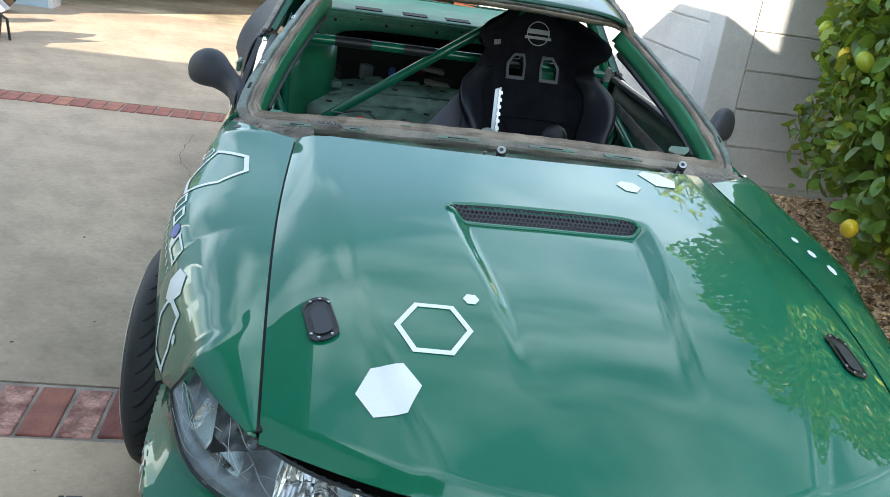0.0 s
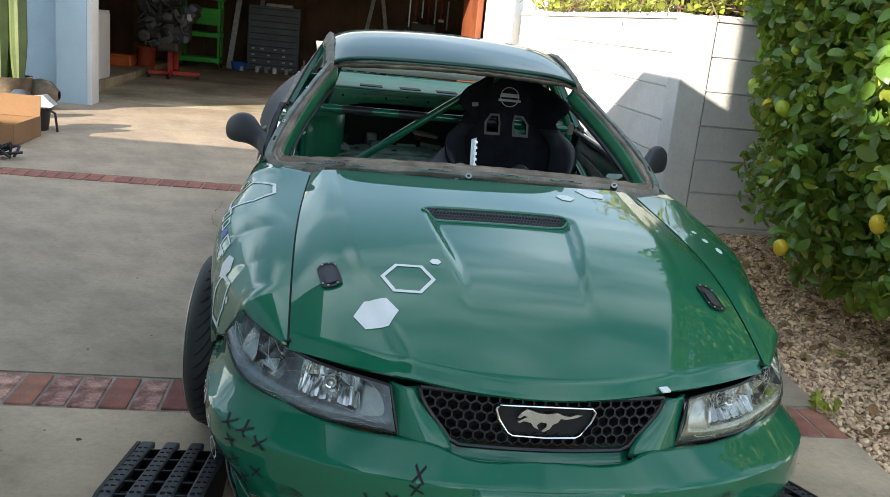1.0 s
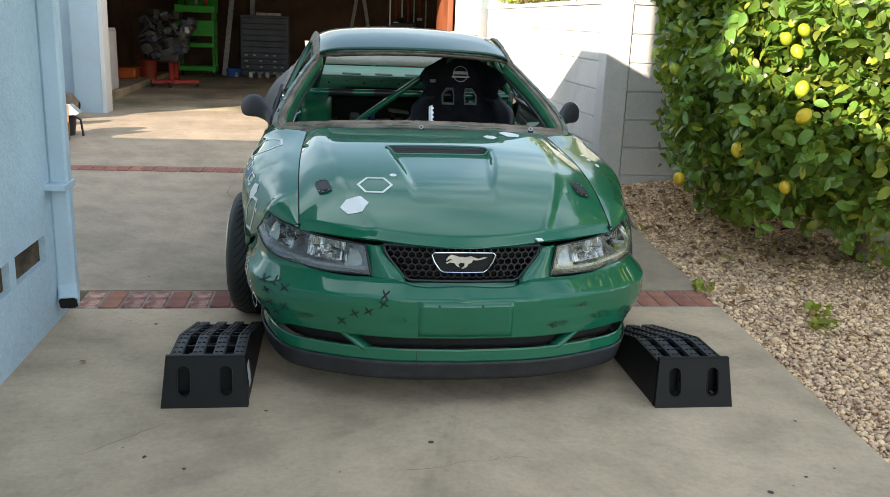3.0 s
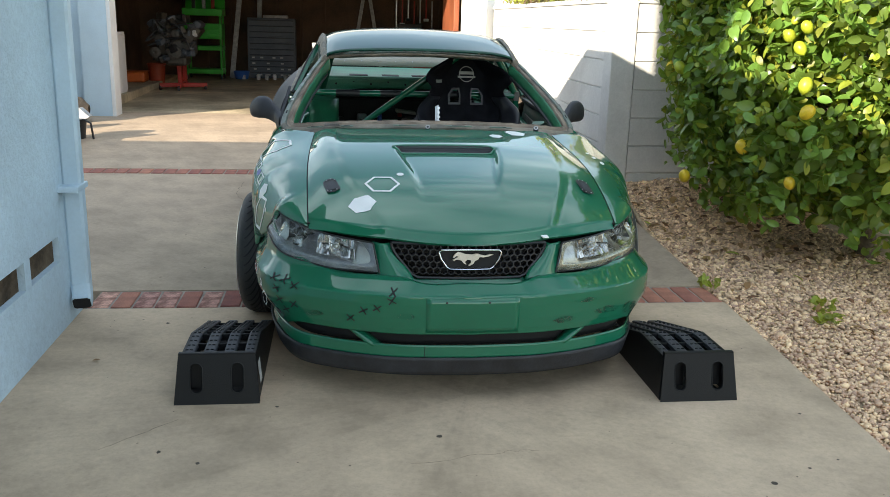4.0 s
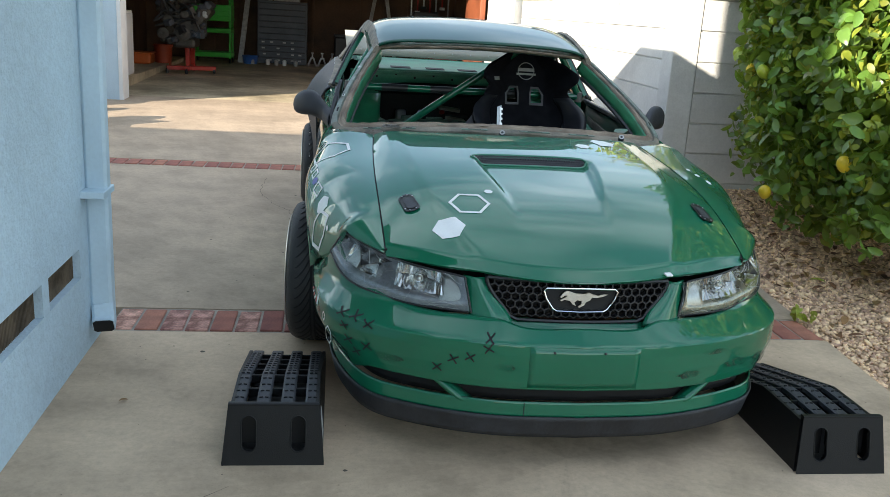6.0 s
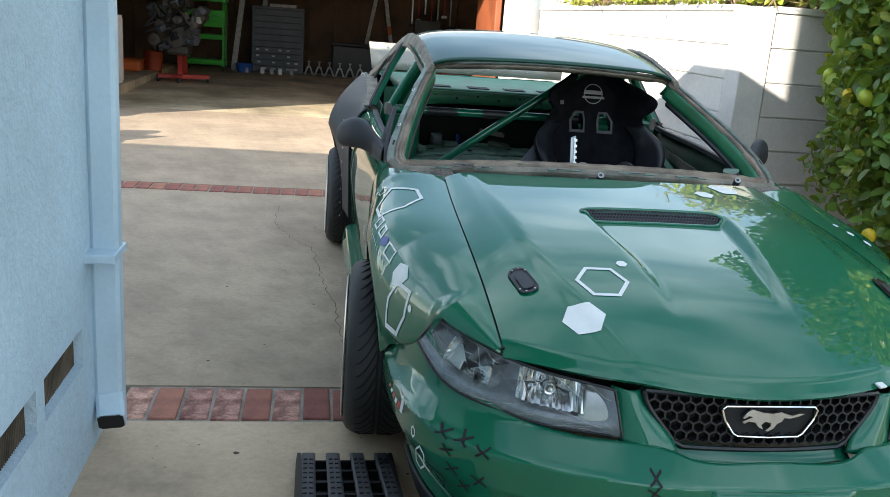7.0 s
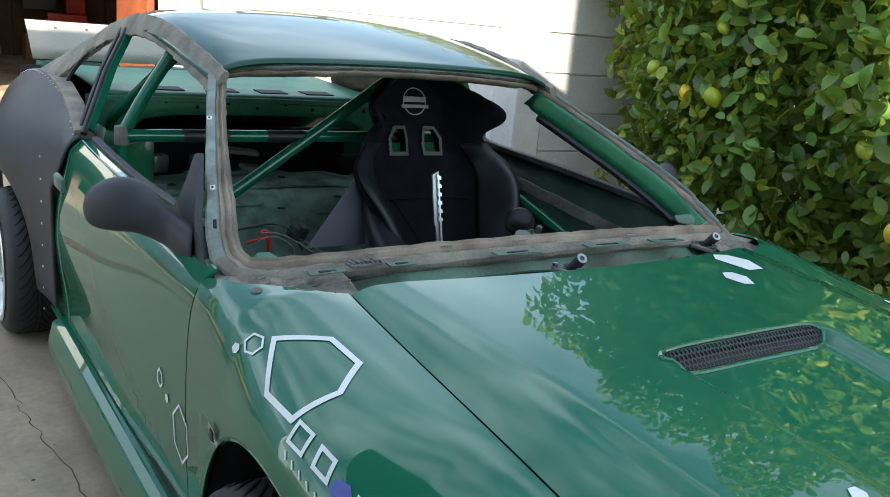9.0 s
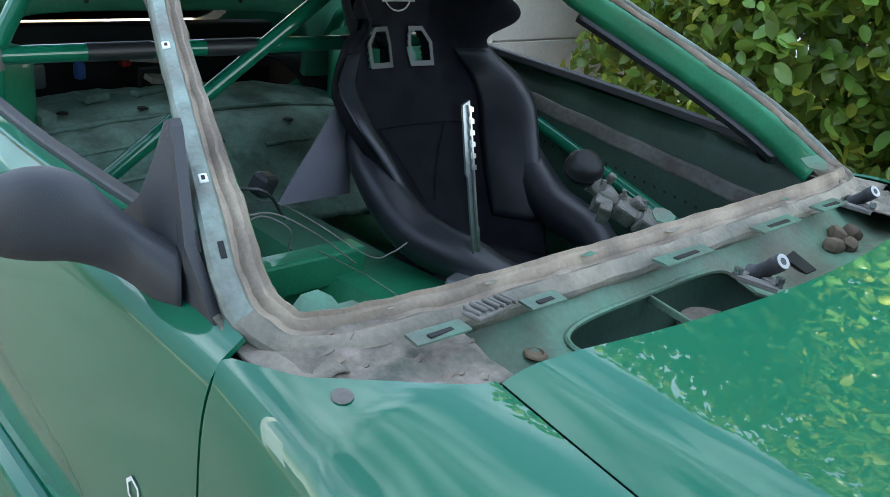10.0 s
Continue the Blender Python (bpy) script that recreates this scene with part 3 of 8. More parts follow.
# ---- garage ----
garage = tagged(new("garage_shell"), "open garage with dark timber inside and white door jambs", "garage", kind="structure")
GY = 9.6
block("jamb", (0.34, 0.2, 2.5), (1.43, GY, 1.25), WHITEPAINT, garage, "white painted jamb", bevel=0.01)
block("jamb", (0.36, 0.3, 2.5), (-3.72, GY - 0.35, 1.25), BLUEPAINT, garage, "pale blue painted jamb", bevel=0.01)
block("post_trim", (0.05, 0.32, 2.5), (-3.515, GY - 0.35, 1.25), WHITEPAINT, garage, bevel=0.004)
block("wall_left", (0.12, 7.2, 2.7), (-4.75, 13.0, 1.35), DARKWOOD, garage, bevel=0)
block("wall_left", (6.4, 0.12, 2.7), (-7.0, GY - 0.1, 1.35), BLUEPAINT, garage, bevel=0)
block("wall_right", (0.12, 7.0, 2.7), (3.2, 13.1, 1.35), DARKWOOD, garage, bevel=0)
block("wall_right", (1.75, 0.12, 2.7), (2.4, GY + 0.1, 1.35), WHITEPAINT, garage, bevel=0)
block("wall_back", (8.2, 0.12, 2.8), (-0.8, 16.5, 1.4), DARKWOOD, garage, bevel=0)
# unseen wall added only to keep the sun off the left jamb
block("jamb_sun_blocker", (0.15, 2.9, 3.4), (-6.1, 8.0, 1.7), BLUEPAINT, garage, bevel=0)
block("side_door", (0.08, 1.4, 2.1), (1.2, GY + 0.85, 1.12), REDWOOD, garage, "red-brown timber panel inside the jamb", bevel=0.01)
ceiling = block("ceiling", (8.4, 7.2, 0.15), (-0.8, 13.1, 2.75), DARKWOOD, None, "dark timber garage ceiling", bevel=0)
tagged(ceiling, "", "ceiling", kind="structure")
block("header", (6.2, 0.22, 0.45), (-1.1, GY, 2.55), WHITEPAINT, garage, "white header over the opening", bevel=0.01)
for k in range(15):
    block("stud", (0.045, 0.09, 2.5), (-4.3 + 0.5 * k, 16.4, 1.4), DARKWOOD, garage, bevel=0.004)


# ---- the car ----
car = thing("car", "stripped green coupe with white decals, parked without any glass", "car")
WHEEL_F, WHEEL_B, WHEEL_R = 1.10, 3.67, 0.30

hood_knots = ((0.0, 0.622), (0.03, 0.637), (0.1, 0.669), (0.2, 0.708), (0.3, 0.742), (0.48, 0.802), (0.7, 0.842), (0.9, 0.866), (1.1, 0.882), (1.3, 0.897), (1.4, 0.904))
HOOD_FIT = np.polyfit([p[0] for p in hood_knots], [p[1] for p in hood_knots], 5)


def zc(y):
    """Height of the hood's middle line."""
    return float(np.polyval(HOOD_FIT, min(max(y, 0.0), 1.4)))




def smoothstep(a, b, x):
    t = min(max((x - a) / (b - a), 0), 1)
    return t * t * (3 - 2 * t)


def gap_x(y):
    return 0.622 + 0.018 * math.sin(math.pi * min(max((y - 0.2) / 1.2, 0), 1))


def ramp_half(y):
    return 0.185 + 0.06 * smoothstep(0.3, 0.9, y)


hood_crease = curve_of((0.0, 0.32), (0.1, 0.365), (0.3, 0.44), (0.48, 0.495), (0.8, 0.535), (1.4, 0.575))


def hood_z(x, y):
    ax = abs(x)
    crease, edge = hood_crease(y), gap_x(y)
    fall = 0.17 * (edge - 0.36 - 0.12 * (y - 0.1) / 1.2)
    step = 0.010 * smoothstep(0.04, 0.14, y) * (1 - 0.6 * smoothstep(0.6, 1.2, y))
    d = max(0.0, ax - crease) / max(0.02, edge - crease)
    z = zc(y) - 0.02 * (ax / 0.63) ** 2 - step * smoothstep(crease - 0.055, crease, ax) - (fall - step) * (0.5 * d + 0.5 * d * d) - 0.25 * max(0.0, ax - 0.6) ** 2
    deep = 0.026 * smoothstep(0.22, 0.76, y) * (1 - smoothstep(0.845, 0.897, y))
    return z - deep * (1 - smoothstep(ramp_half(y) - 0.035, ramp_half(y), ax))


def hood_front(x):
    return 0.02 + 0.19 * (x / 0.62) ** 2


def hood_back(x):
    return 1.275 + 0.09 * (x / 0.63) ** 2


def hood_point(x, y, lift=0.0):
    return Vector((x, y, hood_z(x, y) + lift))


def hood_f(u, v):
    s = 2 * u - 1
    x = s * 0.6
    y = hood_front(x) + (hood_back(x) - hood_front(x)) * v
    x = s * (gap_x(y) - 0.0024)
    y = hood_front(x) + (hood_back(x) - hood_front(x)) * v
    z = hood_z(x, y) - 0.022 * (1 - smoothstep(0, 0.025, v))
    return (x, y, z)


hood = surf("hood", hood_f, 110, 120, PAINT, car, 0.012, "glossy green hood with a recessed scoop", crisp=True)

# fenders
fender_half_knots = ((0.2, 0.63), (0.3, 0.70), (0.4, 0.755), (0.5, 0.80), (0.6, 0.845), (0.7, 0.878), (0.9, 0.902), (1.1, 0.91), (1.35, 0.898), (1.6, 0.876))
FENDER_FIT = np.polyfit([p[0] for p in fender_half_knots], [p[1] for p in fender_half_knots], 4)


def fender_half(y):
    return float(np.polyval(FENDER_FIT, min(max(y, 0.2), 1.62)))


fender_low = curve_of((0.2, 0.636), (0.35, 0.646), (0.40, 0.651), (0.425, 0.63), (0.45, 0.585), (0.5, 0.545), (0.55, 0.52), (0.62, 0.495), (0.7, 0.46), (0.74, 0.42))
ARCH_F, ARCH_B = 0.38, 0.383


def arch_z(y, centre, r):
    d = r * r - (y - centre) ** 2
    return WHEEL_R + math.sqrt(d) if d > 0 else None


def fender_xz(y, u):
    xg, xm = gap_x(y) + 0.0024, fender_half(y)
    zg = hood_z(gap_x(y) - 0.003, max(y, hood_front(gap_x(y)))) if y < 1.4 else hood_z(gap_x(1.4), 1.4)
    arch = arch_z(y, WHEEL_F, ARCH_F)
    low = arch if arch else fender_low(y) if y < WHEEL_F else 0.27
    low = max(low, fender_low(y)) if y < 0.74 else low
    knee = max(zg - 0.25, low + 0.01)
    b = min(u / 0.72, 1.0)
    c = (1 - b) ** 3, 3 * (1 - b) ** 2 * b, 3 * (1 - b) * b * b, b**3
    drop = zg - knee
    r = smoothstep(1.0, 1.6, y)
    x = c[0] * xg + c[1] * (xg + (0.55 + 0.4 * r) * (xm - xg)) + c[2] * (xm - 0.008 + 0.004 * r) + c[3] * xm
    z = c[0] * zg + c[1] * (zg - (0.02 - 0.12 * r) * drop) + c[2] * (zg - (0.25 - 0.26 * r) * drop) + c[3] * knee
    if u > 0.72:
        t = (u - 0.72) / 0.28
        z, x = knee + (low - knee) * t, xm - 0.015 * t * t
        if arch:
            x += 0.012 * smoothstep(0.5, 1, t)
    return x, z


back_x = curve_of((0.60, 1.366), (0.64, 1.37), (0.68, 1.386), (0.727, 1.421), (0.777, 1.464), (0.812, 1.51), (0.828, 1.56), (0.838, 1.6), (0.86, 1.602), (0.95, 1.602))


def fender_back(u):
    """How far back the fender reaches along its line u."""
    lo, hi = 1.3, 1.61
    for _ in range(24):
        y = (lo + hi) / 2
        lo, hi = (y, hi) if y < back_x(fender_xz(y, u)[0]) else (lo, y)
    return (lo + hi) / 2


FENDER_BACK = [fender_back(k / 40) for k in range(41)]
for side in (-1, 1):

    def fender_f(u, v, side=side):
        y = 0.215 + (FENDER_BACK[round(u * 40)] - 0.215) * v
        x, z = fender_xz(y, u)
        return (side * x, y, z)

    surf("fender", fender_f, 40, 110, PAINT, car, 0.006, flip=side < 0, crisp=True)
    # black strip laid in the hood gap, painting in its shade
    part("hood_gap_strip", bar_bm([(side * gap_x(y), y, hood_z(gap_x(y), y) - 0.008) for y in np.linspace(0.22, 1.36, 30)], 0.016, 0.006), DARK, car, "black strip painted in as shade in the hood gap")

# black sheet painted in for the shade under the hood and behind the gaps
surf("gap_shade_sheet", lambda u, v: ((2 * u - 1) * 0.70, 0.24 + 1.1 * v, zc(0.24 + 1.1 * v) - 0.085 - 0.05 * (2 * u - 1) ** 2), 12, 12, DARK, car, 0.004)

# bumper cover
plan = [(-0.0, -0.078), (0.3, -0.052), (0.52, 0.025), (0.68, 0.125), (0.782, 0.26), (0.828, 0.42), (0.843, 0.58), (0.848, 0.73)]
plan_len = np.cumsum([0] + [math.dist(a, b) for a, b in zip(plan, plan[1:])])
plan_x, plan_y = curve_of(*[(s, p[0]) for s, p in zip(plan_len, plan)]), curve_of(*[(s, p[1]) for s, p in zip(plan_len, plan)])
PLAN_END = float(plan_len[-1])


def bumper_point(s, z, out=0.0):
    """s: length along the bumper from its middle (signed); out: outwards."""
    a = abs(s)
    x, y = plan_x(a), plan_y(a)
    e = 0.01
    dx, dy = plan_x(min(a + e, PLAN_END)) - plan_x(max(a - e, 0)), plan_y(min(a + e, PLAN_END)) - plan_y(max(a - e, 0))
    n = math.hypot(dx, dy) or 1
    x, y = x + out * dy / n, y - out * dx / n
    return Vector((math.copysign(x, s) if s else x, y, z))


def bumper_out(z):
    """How far the bumper stands out at a height: an upright face, a sharp crease, a shelf leaning back."""
    return float(np.interp(z, (0.10, 0.16, 0.19, 0.235, 0.285, 0.31, 0.35, 0.40, 0.432, 0.437, 0.486, 0.6), (-0.02, -0.002, 0.004, 0.0, 0.008, 0.013, 0.017, 0.018, 0.016, 0.012, -0.078, -0.13)))


bumper_top = curve_of((0, 0.472), (0.2, 0.472), (0.27, 0.484), (0.36, 0.486), (0.5, 0.484), (0.65, 0.492), (0.8, 0.52), (0.95, 0.555), (1.02, 0.588), (1.08, 0.605), (1.12, 0.59), (1.19, 0.535), (PLAN_END, 0.45))
bumper_back = curve_of((0, 1.0), (0.7, 1.0), (0.9, 0.7), (1.05, 0.45), (PLAN_END, 0.1))


def corner_tuck(s, z):
    """How far the lower corners of the bumper curl in."""
    return 0.055 * smoothstep(0.62, 0.95, abs(s)) * (1 - smoothstep(0.22, 0.37, z))


def bumper_f(z0, z1):
    def f(u, v):
        s = (2 * u - 1) * PLAN_END
        top = bumper_top(abs(s)) if z1 is None else z1
        low = z0 - 0.044 * smoothstep(0.66, 0.84, abs(s)) + 0.05 * smoothstep(0.95, PLAN_END, abs(s)) if z1 is None else z0
        z = low + (top - low) * v
        o = bumper_out(z)
        if o < 0:
            o *= bumper_back(abs(s))
        return bumper_point(s, z, o - corner_tuck(s, z))

    return f


bumper = surf("bumper_cover", bumper_f(0.285, None), 120, 48, PAINT, car, 0.006, "green bumper cover with scuffs and black cross marks")
bumper.data.set_sharp_from_angle(angle=radians(20))
surf("lower_lip", bumper_f(0.188, 0.238), 120, 6, PAINT, car, 0.006)
# black sheet set back in the intake, painting in its dark depth
surf("intake_dark_sheet", lambda u, v: bumper_point((2 * u - 1) * PLAN_END * 0.93, 0.225 + 0.075 * v, -0.045 - corner_tuck((2 * u - 1) * PLAN_END * 0.93, 0.25)), 90, 4, DARK, car, 0.004, "black sheet behind the lower intake opening")
surf("air_dam", lambda u, v: bumper_point((2 * u - 1) * PLAN_END * 0.9, 0.113 + 0.077 * v, 0.012 - 0.02 * (1 - v) - corner_tuck((2 * u - 1) * PLAN_END * 0.9, 0.15)), 100, 5, DAM, car, 0.006, "scuffed black plastic chin lip")

# doors, rear quarters, sills
belt = curve_of((1.58, 0.857), (1.9, 0.874), (2.4, 0.892), (2.93, 0.915), (3.3, 0.96), (3.8, 1.0), (4.3, 1.01), (4.75, 1.0))


FENDER_END = sorted([fender_xz(1.6, 0.2 + 0.02 * k)[::-1] for k in range(41)])


def side_x(y, z):
    top = belt(y)
    t = min(max((top - z) / (top - 0.27), 0), 1)
    x = 0.852 + 0.05 * math.sin(min(1.0, t * 1.9) * math.pi / 2) - 0.03 * smoothstep(0.5, 1, t)
    x -= 0.03 * (1 - smoothstep(0, 0.06, t))
    x -= 0.16 * smoothstep(3.9, 4.8, y)
    near = 1 - smoothstep(1.61, 2.45, y)
    return x + near * (float(np.interp(z, [q[0] for q in FENDER_END], [q[1] for q in FENDER_END])) - x)


for side in (-1, 1):
    door = surf("door", lambda u, v, side=side: (side * side_x(1.608 + 1.312 * u, 0.27 + (belt(1.608 + 1.312 * u) - 0.27) * v), 1.608 + 1.312 * u, 0.27 + (belt(1.608 + 1.312 * u) - 0.27) * v), 30, 26, PAINT, car, 0.008, "green door without glass", flip=side < 0, crisp=True)

    def quarter_f(u, v, side=side):
        y = 2.93 + 1.85 * u
        arch = arch_z(y, WHEEL_B, ARCH_B)
        low = arch or 0.25
        z = low + (belt(y) - low) * v
        return (side * side_x(y, z), y, z)

    surf("rear_quarter", quarter_f, 60, 20, PAINT, car, 0.006, flip=side < 0)
    skirt = part("side_skirt", prism_bm([(0.80, 0.262), (0.874, 0.262), (0.886, 0.259), (0.906, 0.247), (0.911, 0.240), (0.924, 0.18), (0.926, 0.165), (0.922, 0.122), (0.80, 0.122)], 1.56, lambda a, b, c, side=side: Vector((side * a, 1.49 + c, b))), PAINT, car, "green side skirt")
    block("skirt_edge", (0.11, 1.56, 0.012), (side * 0.862, 2.27, 0.115), DARK, skirt, "black lower skirt edge", bevel=0.002)
    # black strip paints in the shaded line between door and skirt
    block("sill", (0.05, 1.5, 0.03), (side * 0.84, 2.27, 0.27), DARK, car, "black strip painted in as the shaded gap above the skirt", bevel=0.002)

flare_top = curve_of((2.93, 0.925), (3.2, 0.985), (3.5, 1.035), (3.8, 1.055), (4.1, 1.04), (4.45, 0.98))


def flare_xz(y, u):
    bulge = math.exp(-(((y - 3.72) / 0.42) ** 2))
    arch = arch_z(y, WHEEL_B, ARCH_B + 0.005)
    low = arch or 0.30
    top = flare_top(y)
    x0, xm = 0.79 + 0.04 * (1 - smoothstep(2.93, 3.3, y)), 0.912 + 0.108 * bulge
    b = min(u / 0.7, 1.0)
    knee = max(0.74, low + 0.02)
    c = (1 - b) ** 3, 3 * (1 - b) ** 2 * b, 3 * (1 - b) * b * b, b**3
    drop = top - knee
    x = c[0] * x0 + c[1] * (x0 + 0.05) + c[2] * (xm - 0.02) + c[3] * xm
    z = c[0] * top + c[1] * (top - 0.1 * drop) + c[2] * (top - 0.45 * drop) + c[3] * knee
    if u > 0.7:
        t = (u - 0.7) / 0.3
        z, x = knee + (low - knee) * t, xm - 0.02 * t
    return x, z


for side in (-1, 1):

    def flare_f(u, v, side=side):
        y0 = 2.93 + 0.10 * smoothstep(0.45, 1.0, u)
        y = y0 + (4.45 - y0) * v
        x, z = flare_xz(y, u)
        return (side * x, y, z)

    flare = surf("wide_arch", flare_f, 30, 60, FLARE, car, 0.008, "riveted matt grey wide rear arch", flip=side < 0)

for side in (-1, 1):
    # black strip behind the fender-door gap, standing in for its shade
    surf("door_jamb", lambda u, v, side=side: (side * (0.775 + 0.05 * u - 0.01 * (1 - v)), 1.585 + 0.05 * v, 0.30 + 0.535 * u), 6, 4, DARK, car, 0.004)
    surf("jamb_top", lambda u, v, side=side: (side * (0.735 + 0.085 * u), 1.50 + 0.17 * v, 0.838 + 0.006 * math.sin(9 * u + 5 * v)), 10, 10, SEDGE, car, 0.004, "dirty hinge pillar top", flip=side > 0)

# roof, pillars and rails
roof_z = curve_of((2.15, 1.245), (2.22, 1.265), (2.4, 1.306), (2.6, 1.34), (2.95, 1.377), (3.2, 1.378), (3.62, 1.33))
roof_half = curve_of((2.15, 0.612), (2.6, 0.632), (3.1, 0.628), (3.62, 0.58))


def roof_f(u, v):
    s = 2 * u - 1
    y = 2.285 - 0.075 * (1 - s * s) + (3.6 - 2.285 + 0.075 * (1 - s * s)) * v
    return (s * roof_half(y), y, roof_z(y) - 0.042 * s * s - 0.05 * abs(s) ** 10)


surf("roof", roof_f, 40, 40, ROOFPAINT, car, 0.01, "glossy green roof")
HEADER = [(s * 0.585, 2.285 - 0.075 * (1 - s * s), roof_z(2.285 - 0.075 * (1 - s * s)) - 0.05 * s * s - 0.02) for s in [k / 8 - 1 for k in range(17)]]
for side in (-1, 1):
    rail = [(side * 0.596, 2.25, 1.18), (side * 0.602, 2.42, 1.222), (side * 0.61, 2.75, 1.282), (side * 0.622, 3.05, 1.292), (side * 0.65, 3.3, 1.245), (side * 0.715, 3.52, 1.14), (side * 0.775, 3.66, 1.05)]
    rail_bm = bar_bm(smooth_path(rail, 14), 0.078, 0.024, up=(side, 0, 0.5))
    for v in rail_bm.verts:
        v.co += 0.0045 * noise.noise_vector(v.co * 33) + 0.003 * noise.noise_vector(v.co * 90)
    rail_ob = part("roof_rail", rail_bm, SEDGE, car, "sealer-smeared roof rail", True)
    part("quarter_sill", bar_bm([(side * 0.775, 3.66, 1.045), (side * 0.775, 3.5, 1.03), (side * 0.785, 3.25, 0.99), (side * 0.812, 2.96, 0.928)], 0.06, 0.03), SEDGE, rail_ob, "stripped quarter window sill", True)
    part("quarter_seal", tube_bm(smooth_path([(side * 0.80, 3.02, 0.95), (side * 0.775, 3.5, 1.01), (side * 0.71, 3.44, 1.15), (side * 0.64, 3.2, 1.25)], 5), 0.008, 6), BLACK, rail_ob, "", True)
    pillar = part("door_pillar", bar_bm([(side * 0.80, 2.98, 0.93), (side * 0.705, 3.08, 1.13), (side * 0.623, 3.14, 1.272)], 0.10, 0.03, up=(side, 0, 0.4)), PAINT, car, "green door pillar with black seals", True)
    for dy in (-0.034, 0.022):
        part("seal", bar_bm([(side * 0.815, 2.98 + dy, 0.932), (side * 0.72, 3.08 + dy, 1.132), (side * 0.638, 3.14 + dy, 1.272)], 0.026, 0.02, up=(side, 0, 0.4)), BLACK, pillar, "black rubber seal", True)
    surf("sail_panel", lambda u, v, side=side: (side * (0.60 + 0.20 * v + 0.08 * u * (1 - v)), 3.45 + 0.2 * v + 0.75 * u, 1.28 - 0.20 * u - 0.24 * v + 0.12 * u * v), 10, 6, SEDGE, car, 0.006, "stripped grey rear pillar skin", flip=side > 0)
surf("deck_lid", lambda u, v: ((2 * u - 1) * 0.66, 4.35 + 0.45 * v, 1.045 - 0.02 * v - 0.03 * (2 * u - 1) ** 2), 16, 8, PAINT, car, 0.01)
for z0, z1 in ((0.3, 0.615), (0.687, 1.02)):
    surf("tail_panel", lambda u, v, z0=z0, z1=z1: ((2 * u - 1) * 0.68, 4.80, z0 + (z1 - z0) * v), 12, 4, PAINT, car, 0.01, flip=True)


# wheels
def wheel(name, x, y, side, turn=0.0):
    w = new(name)
    w.parent = car
    w.matrix_world = pose(x, y, WHEEL_R, 0, 0, turn)
    h = 0.118
    prof = [(0.232, -h + 0.016), (0.246, -h + 0.008), (0.268, -h + 0.010), (0.284, -h + 0.020), (0.295, -h + 0.038), (WHEEL_R, -h * 0.4), (WHEEL_R, h * 0.4), (0.295, h - 0.038), (0.284, h - 0.020), (0.268, h - 0.010), (0.246, h - 0.008), (0.225, h - 0.03)]
    tyre = part("tyre", lathe_bm(prof, 64, axis="x"), RUBBER, w, "black road tyre with dark bars drawn for its grooves", True)
    bm = bmesh.new()
    for k in range(44):
        a = 2 * math.pi * k / 44
        for s in (-1, 1):
            pts = []
            for t in np.linspace(0.1, 0.96, 9):
                ang = a - 0.42 * (1 - t) ** 2.2 + (0.07 if s > 0 else 0)
                xx = s * t * (h - 0.018)
                r = WHEEL_R + 0.0012 - 0.009 * smoothstep(0.5, 0.8, t) - 0.016 * smoothstep(0.78, 1.0, t)
                pts.append((xx, r * math.cos(ang), r * math.sin(ang)))
            bar_bm(pts, 0.006, 0.004, up=(0, math.cos(a + 0.1), math.sin(a + 0.1)), bm=bm)
    for xx in (-0.008, 0.008):
        bar_bm([(xx, (WHEEL_R + 0.0006) * math.cos(t), (WHEEL_R + 0.0006) * math.sin(t)) for t in np.linspace(0, 2 * math.pi, 65)], 0.004, 0.007, up=(1, 0, 0), bm=bm)
    # dark bars standing on the tread, coloured as the shade of grooves
    part("tread_dark_bar", bm, DARK, tyre)
    bm = lathe_bm([(0.240, -h + 0.010), (0.246, -h + 0.002), (0.240, -h - 0.002), (0.231, -h + 0.003), (0.222, -h + 0.03), (0.208, -0.01), (0.2, 0.06), (0.19, h - 0.03), (0.243, h - 0.014)], 56, axis="x")
    part("rim", bm, ALLOY, w, "polished deep-dish alloy rim", True)
    bm = bmesh.new()
    for k in range(10):
        a = 2 * math.pi * k / 10
        bar_bm([(-0.055, 0.035 * math.cos(a), 0.035 * math.sin(a)), (-0.064, 0.12 * math.cos(a), 0.12 * math.sin(a)), (-0.074, 0.216 * math.cos(a), 0.216 * math.sin(a))], 0.03, 0.022, up=(1, 0, 0), bm=bm)
    part("spokes", bm, ALLOY, w)
    part("hub_cap", lathe_bm([(0.001, -0.075), (0.034, -0.073), (0.042, -0.05), (0.042, 0.0)], 20, axis="x"), ALLOY, w, "", True)
    part("brake_disc", lathe_bm([(0.001, 0.02), (0.165, 0.02), (0.165, 0.04), (0.001, 0.04)], 32, axis="x"), CAST, w)
    if side > 0:
        w.matrix_world = pose(x, y, WHEEL_R, 0, 0, 180 + turn)
    return w


wheel("wheel", -0.85, WHEEL_F, -1, -3.5)
wheel("wheel", 0.868, WHEEL_F, 1, -3.5)
wheel("wheel", -0.90, WHEEL_B, -1)
wheel("wheel", 0.90, WHEEL_B, 1)
for side in (-1, 1):
    for centre, r in ((WHEEL_F, 0.40), (WHEEL_B, 0.40)):
        def liner(u, v, side=side, centre=centre, r=r):
            a = math.pi * u
            return (side * (0.86 - 0.36 * v), centre + r * math.cos(a), WHEEL_R + 0.02 + min(r * math.sin(a), 0.42))
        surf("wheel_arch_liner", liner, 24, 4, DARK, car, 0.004)
